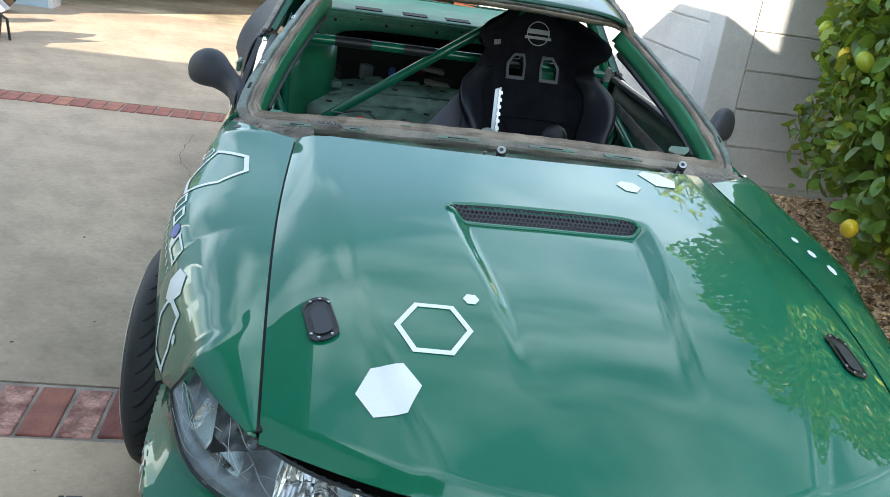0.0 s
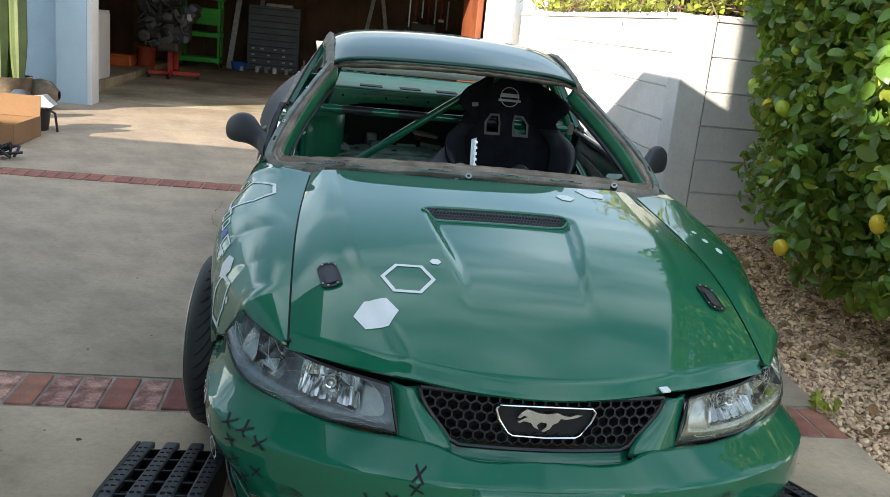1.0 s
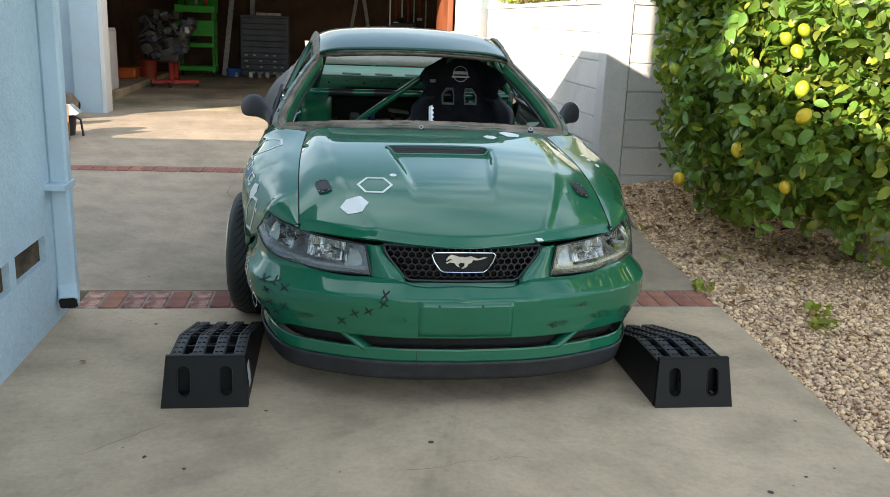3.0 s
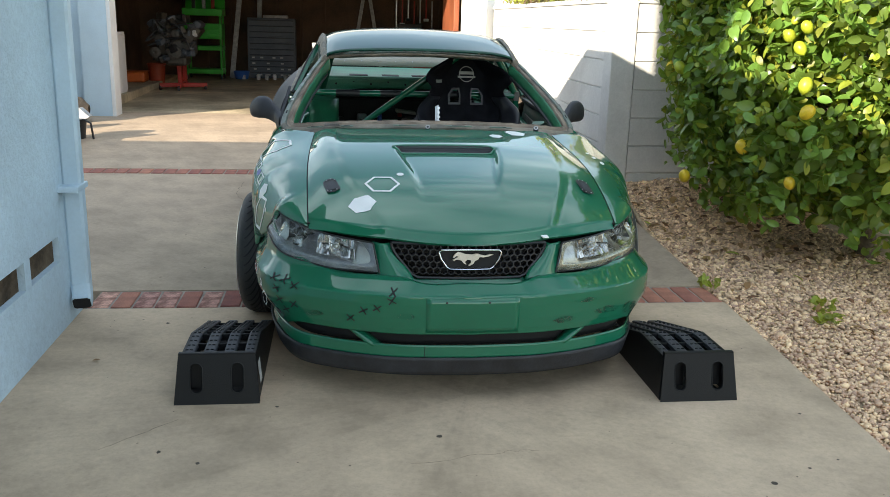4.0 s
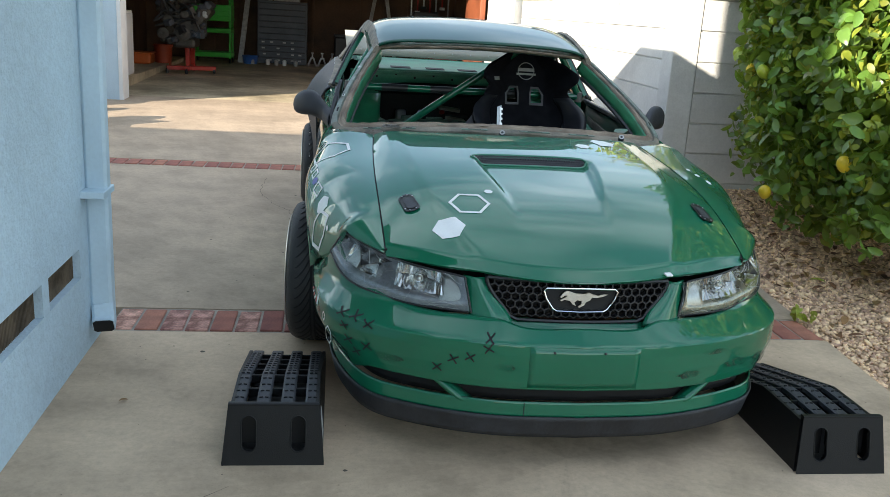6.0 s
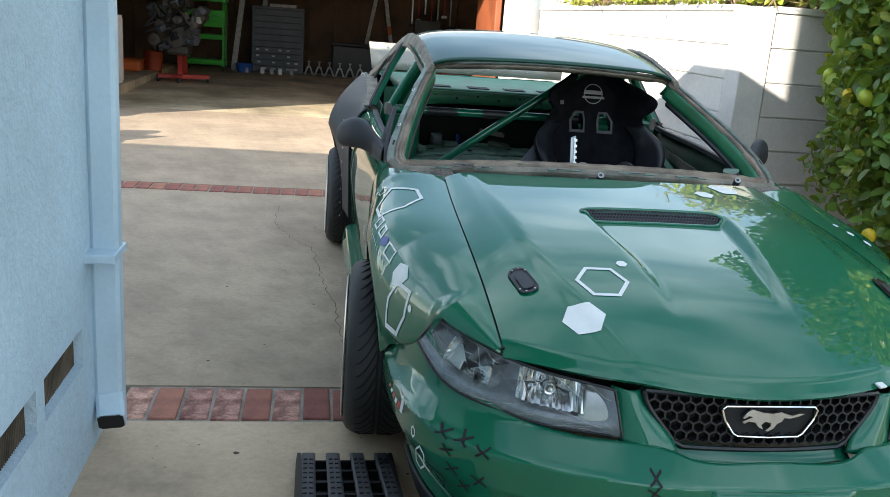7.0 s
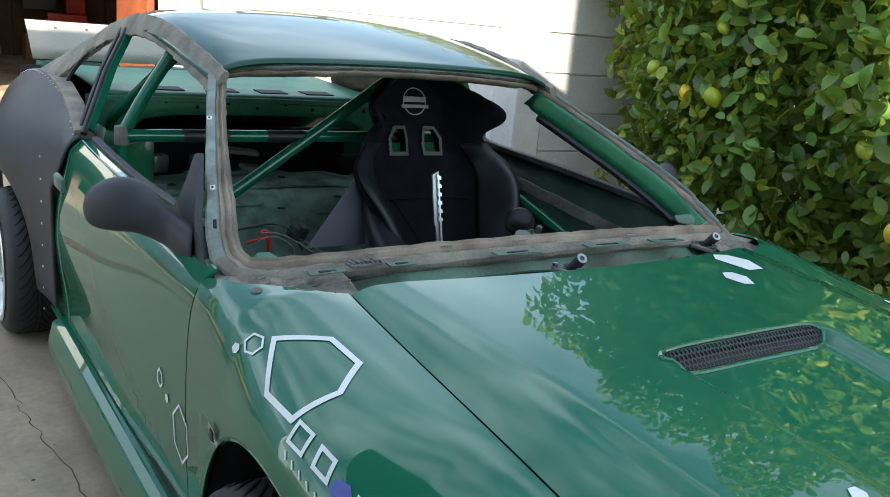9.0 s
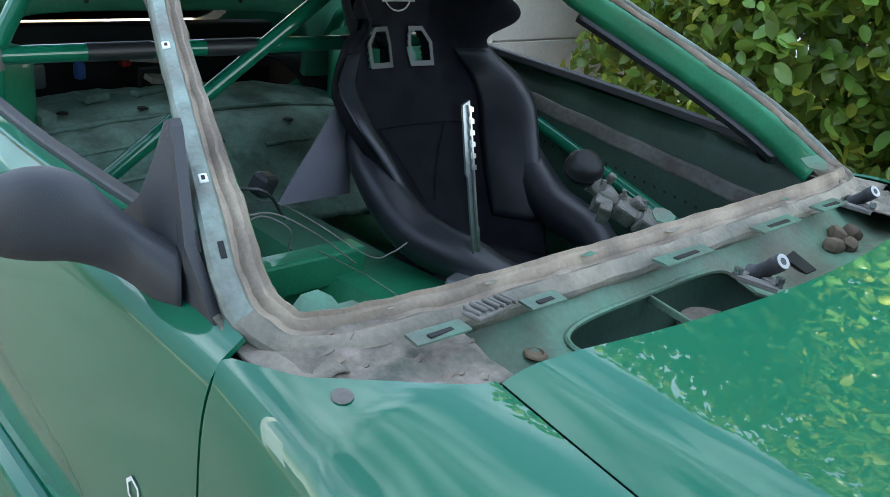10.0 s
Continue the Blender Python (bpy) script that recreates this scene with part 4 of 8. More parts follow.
surf("floor_pan", lambda u, v: ((2 * u - 1) * 0.86, 1.5 + 3.2 * v, 0.19), 6, 10, INNER, car, 0.01)


# ---- front end of the car ----
def solve_rising(f, target, lo, hi):
    for _ in range(40):
        mid = (lo + hi) / 2
        lo, hi = (mid, hi) if f(mid) < target else (lo, mid)
    return (lo + hi) / 2


def on_hood(cx=0.0, cy=0.0):
    return lambda a, b, c: hood_point(cx + a, cy + b, c)


def on_fender(side):
    """Lays (y, x - z) coordinates onto a fender."""

    def place(y, s, c):
        u = solve_rising(lambda q: fender_xz(y, q)[0] - fender_xz(y, q)[1], s, 0.0, 1.0)
        (xa, za), (xb, zb), (x, z) = fender_xz(y, max(u - 0.01, 0)), fender_xz(y, min(u + 0.01, 1)), fender_xz(y, u)
        n = Vector((zb - za, 0, xa - xb)) * -1
        n = n.normalized() if n.length > 1e-9 else Vector((1, 0, 0))
        p = Vector((x, y, z)) + n * c
        return Vector((side * p.x, p.y, p.z))

    return place


def on_bumper(x, z, c, side=-1):
    s = solve_rising(plan_x, x, 0, PLAN_END)
    o = bumper_out(z)
    return bumper_point(side * s, z, (o if o > 0 else o * bumper_back(s)) + c)


def on_bumper_side(y, z, c):
    s = solve_rising(plan_y, y, 0.3, PLAN_END)
    return bumper_point(-s, z, bumper_out(z) + c)


LIFT = 0.002
# hexagon decals on the hood
hood_decal = part("hexagon_decal", fill_bm(ring_outline(0.057, 6, 0.05), LIFT, on_hood(-0.409, 0.26)), WHITE, hood, "solid white hexagon decal")
part("hexagon_decal", strip_bm(ring_outline(0.075, 6, -0.07), 0.011, LIFT, on_hood(-0.323, 0.40)), WHITE, hood, "open white hexagon decal")
part("hexagon_decal", fill_bm(ring_outline(0.0165, 6, -0.07), LIFT, on_hood(-0.243, 0.486)), WHITE, hood)
part("hexagon_decal", fill_bm([(0.346, 1.262), (0.372, 1.293), (0.418, 1.285), (0.452, 1.243), (0.432, 1.183), (0.375, 1.18)], LIFT, on_hood()), WHITE, hood)
part("hexagon_decal", fill_bm([(0.247, 1.148), (0.27, 1.178), (0.302, 1.175), (0.318, 1.143), (0.292, 1.10), (0.262, 1.105)], LIFT, on_hood()), WHITE, hood)

# scoop grille
SCOOP = curve_of((-0.252, 0.0), (-0.235, 0.5), (-0.2, 0.86), (-0.14, 1.0), (-0.017, 1.0), (0.12, 1.0), (0.18, 0.86), (0.21, 0.5), (0.224, 0.0))


def scoop_edge(a, back):
    """The scoop's rear or front edge at a across the hood."""
    return (0.872 + 0.023 * SCOOP(a) ** 0.6 if SCOOP(a) > 0 else 0.872) if back else 0.872 - 0.027 * max(0.0, SCOOP(a))


def scoop_inside(a, b):
    return -0.246 < a < 0.218 and scoop_edge(a, False) + 0.004 < b < scoop_edge(a, True) - 0.004


scoop = part("scoop_grille", hex_mesh_bm(scoop_inside, 0.0062, 0.0015, 0.003, lambda a, b, c: hood_point(a, b, 0.001 + c), (-0.25, 0.23, 0.845, 0.897)), TEXTURED, hood, "grey-black honeycomb scoop grille")
bm = bmesh.new()
cols = [-0.252 + 0.476 * k / 48 for k in range(49)]
low = [bm.verts.new(hood_point(a, scoop_edge(a, False) - 0.0005, 0.0012)) for a in cols]
midd = [bm.verts.new(hood_point(a, 0.872, 0.0012)) for a in cols]
top = [bm.verts.new(hood_point(a, scoop_edge(a, True) + 0.0005, 0.0012)) for a in cols]
for k in range(48):
    for p, q in ((low, midd), (midd, top)):
        bm.faces.new((p[k], p[k + 1], q[k + 1], q[k]))
part("backing", bm, DARK, scoop)
rim = [hood_point(a, scoop_edge(a, True) + 0.003, 0.001) for a in cols] + [hood_point(a, scoop_edge(a, False) - 0.003, 0.001) for a in cols[::-1]]
part("rim", tube_bm(rim + rim[:1], 0.0055, 8), PAINT, scoop, "", True)

# flush hood latches
for cx, cy, lean in ((-0.533, 0.432, -0.24), (0.552, 0.443, -0.12)):
    def latch_place(a, b, c, cx=cx, cy=cy, lean=lean):
        return hood_point(cx + a * math.cos(lean) - b * math.sin(lean) * -1, cy - a * math.sin(lean) + b * math.cos(lean), c)
    outline = [(0.027 * math.cos(t) * (1.0 - 0.16 * math.sin(t)), 0.022 * math.sin(t) + (0.036 if k < 10 else -0.036)) for k, t in [(k, 2 * math.pi * (k + 0.5) / 20) for k in range(20)]]
    latch = part("hood_latch", fill_bm(outline, 0.005, latch_place), BLACK, hood, "black flush hood latch")
    part("latch_rim", strip_bm(outline, 0.006, 0.007, latch_place), BLACK, latch)
    part("latch_lever", fill_bm([(a * 0.6, b * 0.62 - 0.008) for a, b in outline], 0.009, latch_place), TEXTURED, latch)
    for k in range(6):
        p = latch_place(outline[int(k * 20 / 6)][0] * 0.86, outline[int(k * 20 / 6)][1] * 0.88, 0.0075)
        part("screw", lathe_bm([(0.0001, 0.002), (0.003, 0.0015), (0.003, -0.001)], 8, p), ZINC, latch)
block("tape_tag", (0.03, 0.018, 0.006), (0.296, 0.062, 0.632), WHITE, hood, "torn scrap of white tape", (20, 5, 25), 0.002)

# fender decals
fenders = [o for o in car.children if o.name.startswith("fender")]
left_fender = fenders[0]
put = on_fender(-1)
part("hexagon_decal", strip_bm([(1.276, -0.004), (1.206, -0.104), (1.105, -0.101), (1.045, -0.014), (1.057, 0.11), (1.159, 0.11)], 0.012, LIFT, put), WHITE, left_fender, "open white hexagon decal")
part("hexagon_decal", strip_bm(ring_outline(0.032, 6, 0.3, 1.0, 0.9) and [(1.295 + a, 0.04 + b) for a, b in ring_outline(0.032, 6, 0.3)], 0.006, LIFT, put), WHITE, left_fender)
part("hexagon_decal", fill_bm([(1.337 + a, 0.078 + b) for a, b in ring_outline(0.014, 6, 0.3)], LIFT, put), WHITE, left_fender)
part("hexagon_decal", fill_bm([(0.737, 0.172), (0.731, 0.12), (0.685, 0.097), (0.645, 0.128), (0.662, 0.18), (0.704, 0.205)], LIFT, put), WHITE, left_fender)
part("hexagon_decal", strip_bm([(0.679, 0.168), (0.593, 0.141), (0.572, 0.231), (0.599, 0.316), (0.685, 0.343), (0.706, 0.253)], 0.011, LIFT, put), WHITE, left_fender)
part("hexagon_decal", fill_bm([(0.562 + a, 0.188 + b) for a, b in ring_outline(0.013, 6, 0.3)], LIFT, put), WHITE, left_fender)


def bar_decal(name, y0, s0, y1, s1, w, mat, owner, place=put):
    a, b = Vector((y0, s0)), Vector((y1, s1))
    n = Vector((-(b - a).y, (b - a).x)).normalized() * w / 2
    bm = bmesh.new()
    rows = [[bm.verts.new(place(*(a.lerp(b, k / 4) + n * q), LIFT)) for q in (-1, 1)] for k in range(5)]
    for p, q in zip(rows, rows[1:]):
        bm.faces.new((p[0], p[1], q[1], q[0]))
    bmesh.ops.recalc_face_normals(bm, faces=bm.faces[:])
    return part(name, bm, mat, owner)


# plain open blocks in place of lettering
for corners in ([(1.05, 0.088), (1.0, 0.088), (0.99, 0.144), (1.04, 0.144)], [(0.978, 0.092), (0.932, 0.094), (0.918, 0.146), (0.964, 0.144)], [(0.868, 0.113), (0.80, 0.111), (0.788, 0.17), (0.856, 0.172)]):
    part("block_decal", strip_bm(corners, 0.010, LIFT, put), WHITE, left_fender)
part("hexagon_decal", fill_bm([(0.893 + a, 0.135 + b) for a, b in ring_outline(0.024, 6, 0.2)], LIFT, put), VIOLET, left_fender, "violet hexagon decal")
for k in range(10):
    y = 1.03 - 0.0245 * k
    bar_decal("small_decal_bar", y, 0.158 + 0.0036 * k, y - 0.01, 0.172 + 0.0036 * k, 0.0035, WHITE, left_fender)
for y, s, r in ((1.004, -0.10, 0.018), (0.93, -0.078, 0.022), (0.862, -0.04, 0.026)):
    part("hexagon_decal", fill_bm([(y + a, s + b * 0.6) for a, b in ring_outline(r, 6, 0.2)], LIFT, on_fender(1)), WHITE, fenders[1])
hole = part("aerial_hole", fill_bm([(1.437 + a, -0.068 + b) for a, b in ring_outline(0.014, 12)], 0.0015, put), PRIMER, left_fender, "bare aerial hole")
badge = part("fender_badge", fill_bm([(1.39, 0.27), (1.345, 0.275), (1.34, 0.30), (1.385, 0.31)], 0.006, put), CHROME, left_fender, "small chrome badge")
part("badge_bar", fill_bm([(1.38, 0.278), (1.352, 0.28), (1.35, 0.298), (1.378, 0.30)], 0.0075, put), BLACK, badge)

# stitch-like black crosses drawn on the bumper
for x, z, w in ((0.747, 0.436, 1.0), (0.707, 0.44, 1.0), (0.664, 0.429, 1.1), (0.734, 0.398, 0.9), (0.72, 0.356, 1.0), (0.665, 0.354, 1.1), (0.695, 0.324, 0.9), (0.452, 0.337, 1.1), (0.405, 0.371, 1.1), (0.355, 0.384, 1.1), (0.302, 0.417, 1.1), (0.30, 0.445, 1.0)):
    bm = bmesh.new()
    lean = random.uniform(-0.3, 0.3)
    for turn in (0.78 + lean, -0.72 + lean):
        dx, dz = 0.017 * w * math.cos(turn), 0.017 * w * math.sin(turn)
        nx, nz = -math.sin(turn) * 0.0023, math.cos(turn) * 0.0023
        rows = [[bm.verts.new(on_bumper(x + dx * q + nx * e, z + dz * q + nz * e, 0.0025)) for e in (-1, 1)] for q in (-1, -0.5, 0, 0.5, 1)]
        for p, q in zip(rows, rows[1:]):
            bm.faces.new((p[0], p[1], q[1], q[0]))
    bmesh.ops.recalc_face_normals(bm, faces=bm.faces[:])
    part("cross_mark", bm, DARK, bumper)
# number plate mount, bare
def plate_f(u, v):
    return on_bumper(abs((2 * u - 1) * 0.177), 0.292 + 0.138 * v, 0.0008, math.copysign(1, 2 * u - 1))


surf("plate_mount", plate_f, 16, 6, PAINT, bumper, 0.0008, "bare green number plate mount")
for x in (-0.1, 0.06):
    part("screw_hole", lathe_bm([(0.0001, 0.0), (0.004, 0.001), (0.004, 0.006)], 8, on_bumper(abs(x), 0.415, 0.006, math.copysign(1, x)), "y"), BLACK, bumper)
for k, (y, z) in enumerate(((0.545, 0.425), (0.515, 0.423), (0.485, 0.421), (0.455, 0.419), (0.425, 0.417), (0.40, 0.415))):
    bm = bmesh.new()
    q = [bm.verts.new(on_bumper_side(yy, zz, 0.003)) for yy, zz in ((y, z - 0.022), (y - 0.02, z - 0.022), (y - 0.02, z + 0.022), (y, z + 0.022))]
    bm.faces.new(q)
    part("sticker_bar", bm, WHITE if k % 2 else REDVINYL, bumper)
for y, z, r in ((0.30, 0.385, 0.018), (0.265, 0.33, 0.035)):
    part("hexagon_decal", strip_bm([(y + a * 0.6, z + b) for a, b in ring_outline(r, 6, 0.5)], 0.004, 0.003, lambda a, b, c: on_bumper_side(a, b, c)), WHITE, bumper)
part("centre_seam", tube_bm([on_bumper(0.178, z, 0.002) for z in np.linspace(0.192, 0.236, 6)], 0.0012, 6), BLACK, bumper)
for side, x, z, w, h in ((1, 0.66, 0.33, 0.10, 0.05), (1, 0.55, 0.345, 0.12, 0.035), (1, 0.74, 0.355, 0.05, 0.05), (1, 0.36, 0.33, 0.1, 0.03), (-1, 0.6, 0.335, 0.1, 0.03), (-1, 0.25, 0.36, 0.08, 0.03), (1, 0.45, 0.40, 0.12, 0.02)):
    ring = [(x + w * random.uniform(0.35, 0.55) * math.cos(t), z + h * random.uniform(0.35, 0.55) * math.sin(t)) for t in [2 * math.pi * k / 12 for k in range(12)]]
    part("scuff", fill_bm(ring, 0.002, lambda a, b, c, side=side: on_bumper(min(a, 0.84), b, c, side)), SCUFF, bumper, "dark scuff")
# fins in the lower intake
for side in (-1, 1):
    surf("intake_fin", lambda u, v, side=side: bumper_point(side * (0.345 + 0.10 * v + 0.065 * u), 0.226 + 0.068 * v, -0.034 + 0.037 * math.sin(math.pi * u) ** 0.45), 14, 6, PAINT, bumper, 0.004, flip=side < 0)

# fascia between grille and headlamps
def grille_half(z):
    return 0.222 + 0.084 * smoothstep(0.47, 0.605, z) ** 0.8


def grille_y(x, z):
    return 0.028 + 0.035 * (x / 0.3) ** 2 + 0.06 * (z - 0.48)


for side in (-1, 1):
    def fascia(u, v, side=side):
        z = 0.465 + 0.137 * v
        a, b = grille_half(z) - 0.004, 0.352 + 0.022 * v
        x = a + (b - a) * u
        y = 0.012 + 0.045 * v + 0.05 * (x / 0.36) ** 2 - 0.02 * math.sin(math.pi * u)
        return (side * x, y, z)
    surf("fascia", fascia, 10, 14, PAINT, car, 0.012, "green fascia post beside the grille", flip=side < 0)
surf("grille_ledge", lambda u, v: ((2 * u - 1) * (0.238 - 0.006 * v), 0.006 + 0.03 * v + 0.03 * (2 * u - 1) ** 2, 0.446 + 0.032 * v - 0.006 * math.sin(math.pi * v)), 30, 8, PAINT, car, 0.004)
# black panel added behind the grille in place of the unlit space
block("grille_dark_panel", (1.3, 0.02, 0.22), (0, 0.29, 0.52), DARK, car, "", bevel=0)
grille = part("grille", hex_mesh_bm(lambda a, b: abs(a) < grille_half(b) - 0.012 and 0.482 < b < 0.6 and not (abs(a) < 0.121 - 0.5 * max(0, 0.541 - b) and 0.514 < b < 0.583), 0.0158, 0.0026, 0.022, lambda a, b, c: Vector((a, grille_y(a, b) + 0.024 - c, b)), (-0.305, 0.31, 0.478, 0.608)), BLACK, car, "black honeycomb grille")
surf("backing", lambda u, v: ((2 * u - 1) * grille_half(0.47 + 0.14 * v), grille_y((2 * u - 1) * 0.3, 0.5) + 0.045, 0.47 + 0.14 * v), 16, 6, DARK, grille, 0.004)
rim = [(a, z) for z, a in [(0.606, k / 10 * 0.3) for k in range(-10, 11)]] + [(grille_half(z) - 0.004, z) for z in np.linspace(0.6, 0.485, 7)] + [(0.2 - 0.02 * k, 0.474) for k in range(0, 21)] + [(-grille_half(z) + 0.004, z) for z in np.linspace(0.485, 0.6, 7)] + [(-0.3, 0.606)]
part("grille_rim", tube_bm([(a, grille_y(a, z) + 0.004, z) for a, z in rim], 0.006, 6), BLACK, grille, "", True)
DROP = 0.011
frame_pts = [(a * 1.04, b - DROP) for a, b in ((-0.117, 0.588), (-0.108, 0.597), (0.0, 0.599), (0.108, 0.597), (0.117, 0.588), (0.108, 0.562), (0.086, 0.53), (0.074, 0.523), (0.0, 0.521), (-0.074, 0.523), (-0.086, 0.53), (-0.108, 0.562), (-0.117, 0.588))]
part("emblem_frame", tube_bm([(a, grille_y(a, z) - 0.006, z) for a, z in frame_pts], 0.0032, 8), CHROME, grille, "chrome emblem frame", True)
part("emblem_backing", prism_bm(frame_pts[:-1], 0.006, lambda a, b, c: Vector((a, grille_y(a, b) + 0.012 - c, b))), DARK, grille)
animal = [(-46, 22), (-40, 12), (-32, 6), (-24, 8), (-12, 12), (4, 13), (18, 10), (26, 14), (38, 17), (50, 13), (60, 14), (48, 19), (34, 22), (24, 21), (20, 28), (12, 32), (8, 40), (-2, 46), (-6, 44), (2, 37), (2, 30), (-8, 28), (-14, 34), (-10, 42), (-18, 38), (-24, 30), (-36, 28), (-42, 32), (-46, 29), (-36, 23), (-30, 20), (-36, 18), (-42, 23)]
bm = prism_bm([(0.0015 * a, 0.588 - 0.00137 * b) for a, b in animal], 0.006, lambda a, b, c: Vector((a, grille_y(a, b) - c, b)))
part("emblem", bm, SILVER, grille, "plain silver running-animal emblem", True)


# headlamps
lamp_top = [curve_of((0, a), (0.5, b), (0.85, c), (1, d)) for a, b, c, d in ((0.372, 0.585, 0.71, 0.757), (0.082, 0.185, 0.335, 0.418), (0.601, 0.624, 0.646, 0.652))]
lamp_low = [curve_of((0, a), (0.5, b), (0.85, c), (1, d)) for a, b, c, d in ((0.347, 0.60, 0.765, 0.802), (0.058, 0.168, 0.335, 0.455), (0.488, 0.496, 0.53, 0.572))]


def lamp_point(u, v, back=0.0):
    a, b = Vector([f(u) for f in lamp_top]), Vector([f(u) for f in lamp_low])
    p = a.lerp(b, v)
    bulge = 0.014 * math.sin(math.pi * v) - back
    return p + Vector((0.35 * bulge * (u + 0.2), -bulge, 0))


for side in (-1, 1):
    m = Matrix.Diagonal((side, 1, 1, 1))
    lamp = new("headlamp")
    lamp.parent = car
    tagged(lamp, "scratched clear headlamp patched with tape" if side < 0 else "yellowed headlamp with wrinkled tape")
    surf("lens", lambda u, v, m=m: m @ lamp_point(u, v), 36, 12, LENS_CLEAR if side < 0 else LENS_CLOUDY, lamp, 0.0, flip=side > 0)
    surf("housing", lambda u, v, m=m: m @ lamp_point(0.01 + 0.98 * u, 0.02 + 0.96 * v, 0.064 * math.sin(math.pi * min(1, 1.25 * v)) * min(1, 6 * u) + 0.006), 30, 16, SMOKE if side < 0 else YELLOWED, lamp, 0.0, flip=side > 0)
    edge = [m @ lamp_point(u, 0, 0.002) for u in np.linspace(0, 1, 18)] + [m @ lamp_point(u, 1, 0.002) for u in np.linspace(1, 0, 18)] + [m @ lamp_point(0, 0, 0.002)]
    part("seal", tube_bm(edge, 0.0035, 6), BLACK, lamp, "", True)
    for u0, u1, v0, v1, deep in ((0.17, 0.49, 0.04, 0.62, 0.05), (0.62, 0.86, 0.15, 0.62, 0.032)):
        # a fluted mirror bowl: narrow upright facets, each tilted its own way; the outer bowl is smooth
        fluted = u1 - u0 > 0.3
        verts, faces = [], []
        cols, rows_ = (22, 2) if fluted else (14, 10)
        for i in range(cols):
            lean = random.uniform(0.0, 0.007)
            for j in range(rows_):
                tilt, yaw = (lean + random.uniform(-0.002, 0.003), random.uniform(-0.001, 0.001)) if fluted else (0, 0)
                k = len(verts)
                for du, dv in ((0, 0), (1, 0), (1, 1), (0, 1)):
                    a, b = (i + du) / cols, (j + dv) / rows_
                    back = deep * math.sin(math.pi * a) ** 0.7 * math.sin(math.pi * b) ** 0.7 + 0.012
                    verts.append(m @ lamp_point(u0 + (u1 - u0) * a, v0 + (v1 - v0) * b, back - (2 * dv - 1) * tilt + (2 * du - 1) * yaw))
                faces.append((k, k + 1, k + 2, k + 3))
        bowl_ob = mesh_object("reflector", verts, faces, REFLECTOR, lamp, False, "faceted chrome reflector")
        c = m @ lamp_point((u0 + u1) / 2, (v0 + v1) / 2, 0.03)
        part("bulb", lathe_bm([(0.0001, -0.016), (0.006, -0.013), (0.008, 0.012), (0.012, 0.02)], 12, c, "y"), SILVER, bowl_ob, "", True)
        part("bulb_ring", lathe_bm([(0.010, -0.004), (0.014, -0.006), (0.016, 0.0), (0.012, 0.01)], 16, c, "y"), CHROME, bowl_ob, "", True)
    # bright tilted mirrors at both ends of the housing
    for u0, u1, v0, v1, deep in ((0.012, 0.21, 0.1, 0.92, 0.026), (0.76, 0.84, 0.24, 0.6, 0.022)):
        surf("side_mirror", lambda u, v, m=m, u0=u0, u1=u1, v0=v0, v1=v1, deep=deep: m @ lamp_point(u0 + (u1 - u0) * u * (0.7 + 0.3 * v), v0 + (v1 - v0) * v, 0.007 + deep * (1 - v)), 6, 6, SILVER, lamp, 0.002, flip=side > 0)
    bm = bmesh.new()
    for k in range(40 if side < 0 else 26):
        u0, v0 = random.uniform(0.03, 0.93), random.uniform(0.05, 0.95)
        u1, v1 = min(0.98, u0 + random.uniform(0.02, 0.2)), min(0.97, max(0.03, v0 + random.uniform(-0.5, 0.5)))
        strip = [(u0 + (u1 - u0) * t, v0 + (v1 - v0) * t + 0.03 * math.sin(6 * t)) for t in np.linspace(0, 1, 6)]
        tube_bm([m @ lamp_point(a, b, -0.0008) for a, b in strip], 0.0005, 4, bm=bm)
    tagged(part("tape_wrinkle", bm, LABELS, lamp), kind="stuff")
    if side < 0:
        part("tape_patch", fill_bm([(0.55, 0.02), (0.93, 0.03), (0.97, 0.5), (0.9, 0.96), (0.6, 0.9)], 0.0, lambda a, b, c: m @ lamp_point(a, b, -0.0012)), TAPE, lamp, "clear wrinkled tape")

